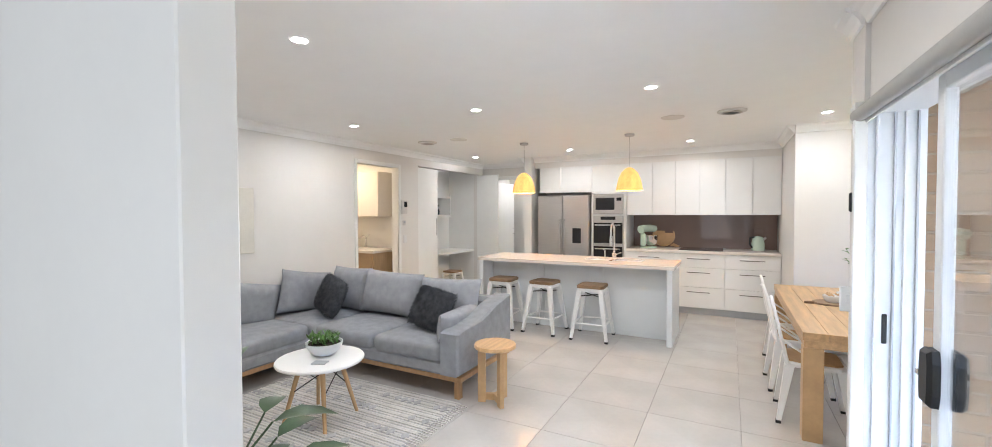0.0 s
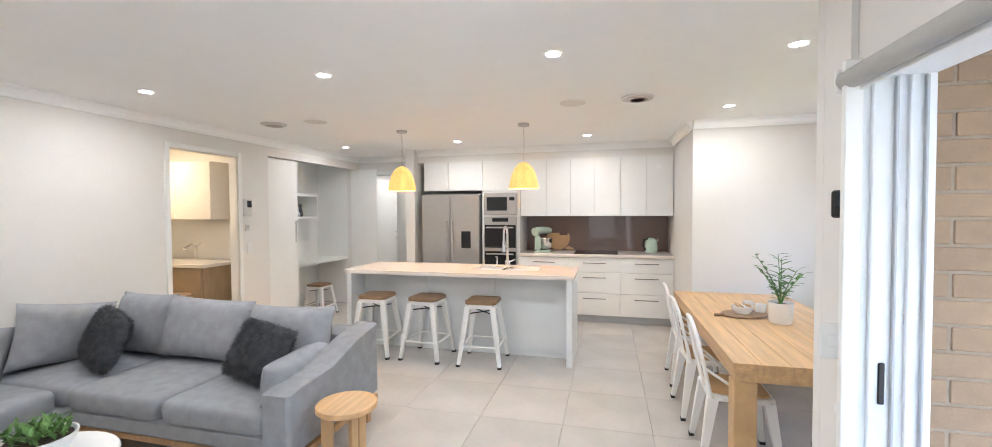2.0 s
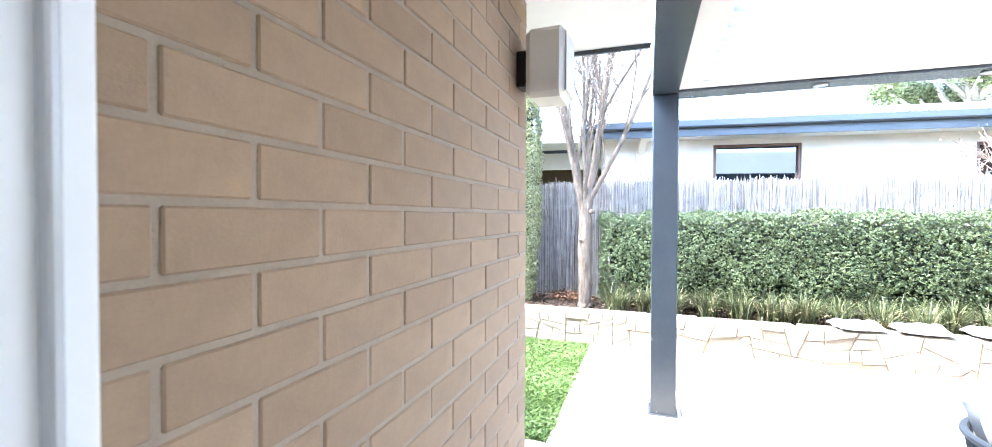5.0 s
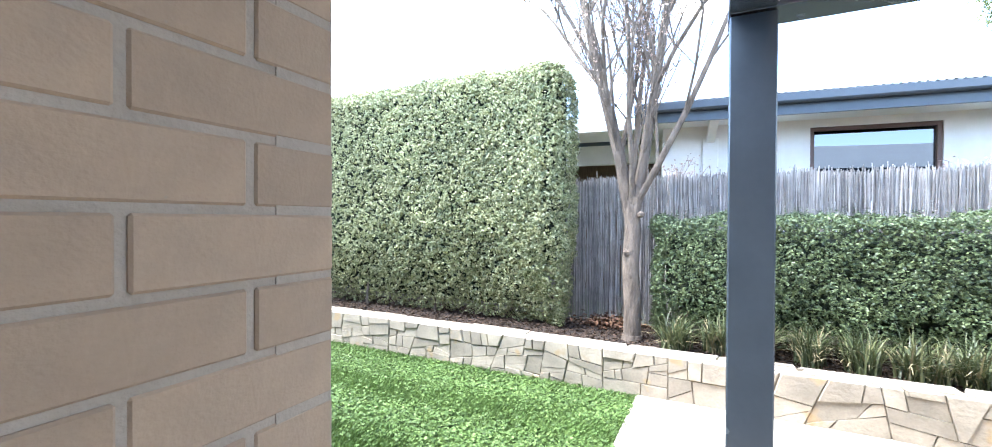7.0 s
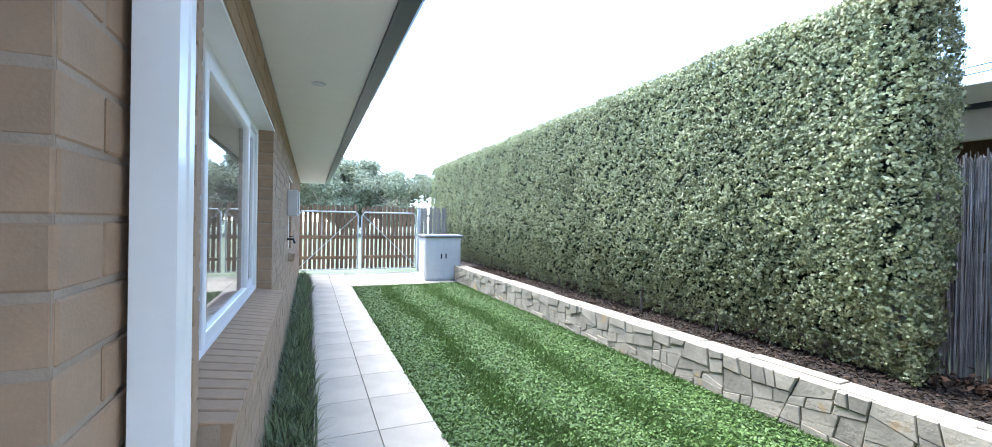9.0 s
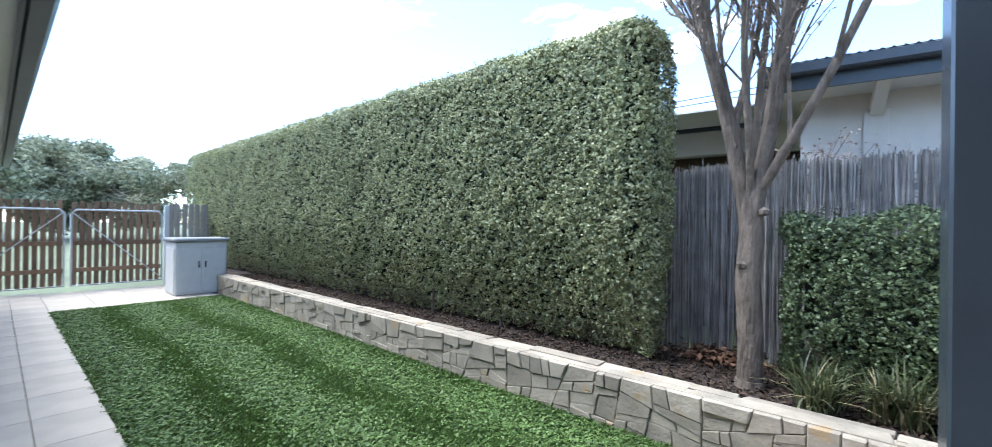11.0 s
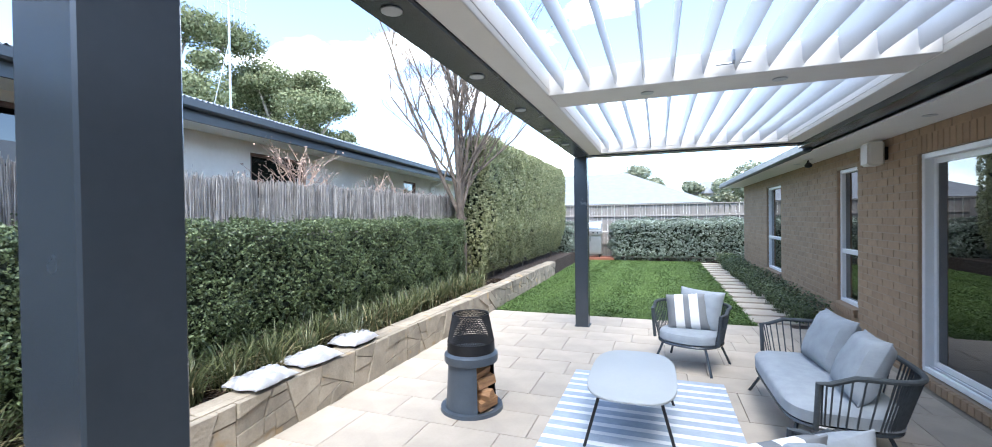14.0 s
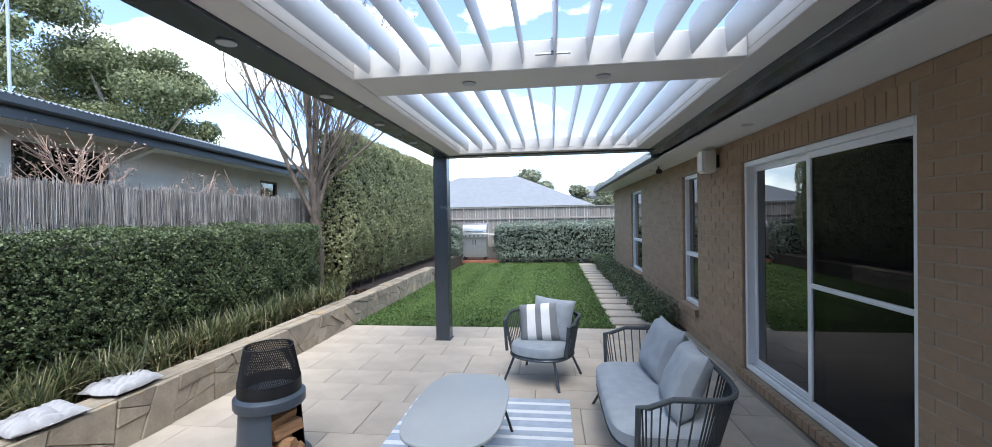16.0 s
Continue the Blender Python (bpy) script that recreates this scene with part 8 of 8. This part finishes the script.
def brick_wall(name, label, axis, face, out, u0, u1, z0, z1, holes, near, org=2.177):
    """Courses of bricks before a mortar bed. face: the plane of the brick faces; out: which way they look; near: the stretch whose bricks are single parts."""
    bed = wall_mesh(axis, *sorted((face - out * 0.004, face - out * 0.09)), u0, u1, z0, z1, holes)
    wall = tagged(part(name, bed, M_MORTAR), label, "", "", "structure")
    rest = Mesh()
    r = random.Random(name)
    k = 0
    z = z0 - 0.049
    while z + 0.078 <= z1 + 0.06:
        u = org + (0.125 if k % 2 else 0.0)
        u -= 0.25 * math.ceil((u - u0) / 0.25)
        while u < u1 - 0.02:
            a, b = max(u, u0 + 0.0), min(u + 0.24, u1)
            spans = [(a, b)]
            for h in holes:
                if z + 0.06 > h[2] and z + 0.02 < h[3]:
                    nxt = []
                    for (p, q) in spans:
                        if q <= h[0] or p >= h[1]:
                            nxt.append((p, q))
                        else:
                            if h[0] - p > 0.03:
                                nxt.append((p, h[0] - 0.004))
                            if q - h[1] > 0.03:
                                nxt.append((h[1] + 0.004, q))
                    spans = nxt
            for p, q in spans:
                if q - p < 0.03:
                    continue
                mid, zz = (p + q) / 2, min(z, z1 - 0.076)
                jog = r.uniform(-0.0015, 0.0015)
                turn = {("x", 1): 90, ("x", -1): -90, ("y", -1): 0, ("y", 1): 180}[(axis, out)]
                if axis == "x":
                    m = pose(face - out * 0.0 + jog, mid, zz, 0, 0, turn)
                else:
                    m = pose(mid, face + jog, zz, 0, r.uniform(-0.12, 0.12), turn)
                if near[0] <= mid <= near[1]:
                    part("brick", brick_data(q - p, M_BRICK), M_BRICK, wall, m=m)
                else:
                    rest.box(-(q - p) / 2, (q - p) / 2, 0, 0.03, 0, 0.076, 0.0, m)
            u += 0.25
        z += 0.086
        k += 1
    if rest.v:
        part("brick", rest, M_BRICKI, wall)["kind"] = "stuff"
    return wall


brick_wall("brick_wall_return", "tan face brick wall with pale flush joints", "y", 2.86, -1, 0.802, 2.417, G, 2.352, [], (0.7, 2.5))
brick_wall("brick_wall_terrace", "tan brown face brick wall along the terrace", "x", 0.95, 1, -11.75, 0.55, G, 2.33,
           [(DOOR_B[0], DOOR_B[1], G + 0.086, DOOR_B[3]), (WIN_1[0], WIN_1[1], WIN_1[2] - 0.09, WIN_1[3]), (WIN_2[0], WIN_2[1], WIN_2[2] - 0.09, WIN_2[3]),
            (DOOR_B[0] - 0.01, DOOR_B[1] + 0.01, 2.08, 2.26)], (-0.53, 0.55))
brick_wall("brick_wall_north", "tan face brick wall beside the path", "x", 2.42, 1, 2.862, 14.6, G, 2.352, [(WIN_D[0], WIN_D[1], WIN_D[2] - 0.10, WIN_D[3]), (WIN_S[0], WIN_S[1], WIN_S[2] - 0.10, WIN_S[3])], (2.8, 3.6), 2.865)
fixed("brick_pier_door", Mesh().box(0.80, 0.946, 0.50, 0.55, G, 1.98), M_MORTAR)
fixed("lintel_door", Mesh().box(0.80, 0.95, 0.50, 2.858, 1.98, 2.33), M_MORTAR)
for (u0, u1, x, zz) in ((WIN_1[0], WIN_1[1], 0.95, WIN_1[2]), (WIN_2[0], WIN_2[1], 0.95, WIN_2[2]), (WIN_D[0], WIN_D[1], 2.45, WIN_D[2]), (WIN_S[0], WIN_S[1], 2.45, WIN_S[2])):
    sl = thing("brick_sill", pose(0, 0, 0), "sloping sill of tan bricks set on edge", "window sill", "brick sills")
    me = Mesh().box(-0.05, 0.17, -0.038, 0.038, 0, 0.10, 0.003).data("brick", M_BRICK)
    y = u0 + 0.04
    while y < u1 - 0.02:
        part("brick", me, M_BRICK, sl, m=pose(x - 0.13, y, zz - 0.085, 0, 9, 0))
        y += 0.086
    part("mortar", Mesh().box(x - 0.10, x + 0.02, u0, u1, zz - 0.092, zz - 0.012), M_MORTAR, sl)
so = thing("soldier_course", pose(0, 0, 0), "row of upright tan bricks over the sliding door", "lintel")
me = Mesh().box(0, 0.03, -0.038, 0.038, 0, 0.172, 0.003).data("brick", M_BRICK)
y = DOOR_B[0] + 0.03
while y < DOOR_B[1]:
    part("brick", me, M_BRICK, so, m=pose(0.922, y, 2.084))
    y += 0.086
part("mortar", Mesh().box(0.86, 0.946, DOOR_B[0] - 0.01, DOOR_B[1] + 0.01, 2.082, 2.258), M_MORTAR, so)
st = thing("brick_step", pose(0, 0, 0), "low edging of tan bricks under the sliding door", "step")
me = Mesh().box(0, 0.055, -0.038, 0.038, 0, 0.085, 0.003).data("brick", M_BRICK)
y = DOOR_B[0] - 0.1
while y < DOOR_B[1] + 0.2:
    part("brick", me, M_BRICK, st, m=pose(0.935, y, G))
    y += 0.086
# brick reveals beside the terrace openings
for (u, s) in ((DOOR_B[0], 1), (DOOR_B[1], -1), (WIN_1[0], 1), (WIN_1[1], -1), (WIN_2[0], 1), (WIN_2[1], -1)):
    fixed("reveal", Mesh().box(0.80, 0.944, *sorted((u + s * 0.003, u - s * 0.05)), 0.0, 2.12), M_BRICKI)
for w in (WIN_D, WIN_S):
    for u, s in ((w[0], 1), (w[1], -1)):
        rv = Mesh()
        z = G + 0.005
        while z < w[3] - 0.02:
            if z > w[2] - 0.10:
                rv.box(2.20, 2.4205, *sorted((u + s * 0.006, u - s * 0.05)), z, min(z + 0.076, w[3]), 0.003)
            z += 0.086
        fixed("reveal", rv, M_BRICKI)
        fixed("reveal_mortar", Mesh().box(2.20, 2.412, *sorted((u + s * 0.002, u - s * 0.05)), w[2] - 0.1, w[3]), M_MORTAR)
    fixed("lintel", Mesh().box(2.20, 2.424, w[0] - 0.05, w[1] + 0.05, w[3] - 0.005, w[3] + 0.008), M_ALU)

# terrace pavers
pav = tagged(thing("patio_paving", pose(0, 0, 0), "cream concrete pavers laid in staggered rows", "paving"), kind="structure")
PAV = {}


def paver(x0, x1, y0, y1, z=G):
    key = (round(x1 - x0, 3), round(y1 - y0, 3))
    if key not in PAV:
        w, d = key
        PAV[key] = Mesh().box(-w / 2 + 0.0025, w / 2 - 0.0025, -d / 2 + 0.0025, d / 2 - 0.0025, -0.03, 0, 0.003).data("paver", M_PAVER)
    part("paver", PAV[key], M_PAVER, pav, m=pose((x0 + x1) / 2, (y0 + y1) / 2, z + random.uniform(-0.001, 0.001)))


y, row_i = -4.5, 0
while y < 2.99:
    d = 0.6 if row_i % 3 == 0 else 0.4
    d = min(d, 3.02 - y)
    x = 1.05 if y < 2.85 else 2.42
    first = (0.4, 0.6, 0.2)[row_i % 3]
    while x < 6.07:
        w = min(first if first else 0.6, 6.08 - x)
        first = 0
        xe = 0.95 if x <= 1.06 and y < 2.85 else x
        if w > 0.03:
            paver(x, x + w, y, y + d)
        x += w
    y += d
    row_i += 1
y = 3.02
while y < 15.1:
    for x0, x1 in ((2.74, 3.15), (3.15, 3.56)):
        paver(x0, x1, y, min(y + 0.6, 15.2))
    y += 0.6
for i in range(4):
    for j in range(4):
        paver(3.56 + i * 0.6, 4.16 + i * 0.6, 12.55 + j * 0.6, 13.15 + j * 0.6)
y = -4.95
while y > -13.9:
    w = 0.0
    part("stepping_stone", PAV.get("s") or PAV.setdefault("s", Mesh().box(-0.42, 0.42, -0.19, 0.19, -0.03, 0.012, 0.006).data("stepping_stone", M_PAVER)), M_PAVER, pav, m=pose(1.56, y, G))
    y -= 0.56

# floor tiles
flo = tagged(thing("floor", pose(0, 0, 0), "large pale grey polished floor tiles", "floor"), kind="structure")
ft = Mesh().box(-0.2985, 0.2985, -0.2985, 0.2985, -0.009, 0, 0.001).data("tile", M_FLOOR)
far_t = Mesh()
for i in range(-11, 4):
    for j in range(-6, 16):
        x, y = -0.15 + i * 0.6, 0.30 + j * 0.6
        if x > 0.55 and not (3.0 < y < 6.2):
            continue
        if -4.3 < x and 0.2 < y < 8.2:
            part("tile", ft, M_FLOOR, flo, m=pose(x, y, 0))
        else:
            far_t.box(x - 0.2985, x + 0.2985, y - 0.2985, y + 0.2985, -0.009, 0)
part("tile", far_t, M_FLOOR, flo)["kind"] = "stuff"

# stone retaining wall
rw = tagged(thing("retaining_wall", pose(0, 0, 0), "low random rubble wall of cream sandstone with flat capping stones", "retaining wall"), kind="structure")
part("core", Mesh().box(6.070, 6.29, -9.4, 12.9, -0.3, 0.20), M_STONECORE, rw)
rs = random.Random(5)


def clip_poly(poly, nx, ny, c):
    out = []
    for p, q in zip(poly, poly[1:] + poly[:1]):
        a, b = p[0] * nx + p[1] * ny - c, q[0] * nx + q[1] * ny - c
        if a <= 0:
            out.append(p)
        if a * b < 0:
            t = a / (a - b)
            out.append((p[0] + (q[0] - p[0]) * t, p[1] + (q[1] - p[1]) * t))
    return out


def shrink(poly, d):
    cx, cy = sum(p[0] for p in poly) / len(poly), sum(p[1] for p in poly) / len(poly)
    out = []
    for p in poly:
        r = math.hypot(p[0] - cx, p[1] - cy)
        k = max(0.3, 1 - d * 1.35 / max(r, 0.02))
        out.append((cx + (p[0] - cx) * k, cy + (p[1] - cy) * k))
    return out


rest = Mesh()


def lay(poly, front, bevel, at):
    m = Mesh().prism(shrink(poly, rs.uniform(0.002, 0.004)), 6.17, front, "x", bevel)
    if -3.5 < at < 10:
        part("stone", m, M_STONE, rw)
    else:
        rest.add(m.v, m.f)


def poly_area(p):
    return abs(sum(a[0] * b[1] - b[0] * a[1] for a, b in zip(p, p[1:] + p[:1]))) / 2


def split(poly, most, slant):
    """Cuts a face into irregular stones, across its longer side and somewhat askew."""
    if poly_area(poly) < most * rs.choice((0.5, 0.9, 1.5, 2.2)) or len(poly) > 6:
        return [poly]
    w = max(p[0] for p in poly) - min(p[0] for p in poly)
    h = max(p[1] for p in poly) - min(p[1] for p in poly)
    cx, cy = sum(p[0] for p in poly) / len(poly), sum(p[1] for p in poly) / len(poly)
    a = (0 if w > h * 1.75 else math.pi / 2) + rs.gauss(0, slant)
    nx, ny = math.cos(a), math.sin(a)
    c = nx * (cx + rs.uniform(-0.2, 0.2) * w) + ny * (cy + rs.uniform(-0.2, 0.2) * h)
    parts = [clip_poly(poly, nx, ny, c), clip_poly(poly, -nx, -ny, -c)]
    return [q for p in parts if len(p) >= 3 and poly_area(p) > 0.0015 for q in split(p, most, slant)]


for u0, u1, most, slant in ((-9.4, -6.5, 0.036, 0.3), (-6.5, -4.2, 0.045, 0.35), (-4.2, -1.6, 0.050, 0.42), (-1.6, 0.6, 0.055, 0.45), (0.6, 2.75, 0.050, 0.36),
                            (2.75, 5.0, 0.026, 0.17), (5.0, 7.6, 0.026, 0.17), (7.6, 10.2, 0.028, 0.17), (10.2, 12.9, 0.03, 0.3)):
    for cell in split([(u0, G - 0.06), (u1, G - 0.06), (u1, 0.268), (u0, 0.268)], most, slant):
        top = max(p[1] for p in cell) > 0.25
        lay(cell, (6.044 if top else 6.054) + rs.uniform(-0.010, 0.006), rs.uniform(0.006, 0.014) if top else rs.uniform(0.003, 0.008), cell[0][0])
y = -9.4
while y < 12.9:
    y2 = min(12.9, y + rs.uniform(0.25, 0.8))
    mid = rs.uniform(6.15, 6.23)
    for xa, xb in ((6.085, mid), (mid + 0.005, 6.29 + rs.uniform(-0.03, 0.03))):
        z = 0.272 + rs.uniform(-0.006, 0.006)
        sk = rs.uniform(-0.05, 0.05)
        ring = [(xa, y + 0.003), (xb, y + 0.003 + sk * 0.3), (xb, y2 - 0.003 + sk), (xa, y2 - 0.003)]
        m = Mesh().prism(ring, 0.195, z, "z", rs.uniform(0.003, 0.006))
        if -3.5 < y < 10:
            part("capping_stone", m, M_STONE, rw)
        else:
            rest.add(m.v, m.f)
    y = y2
part("stone", rest, M_STONEI, rw)["kind"] = "stuff"
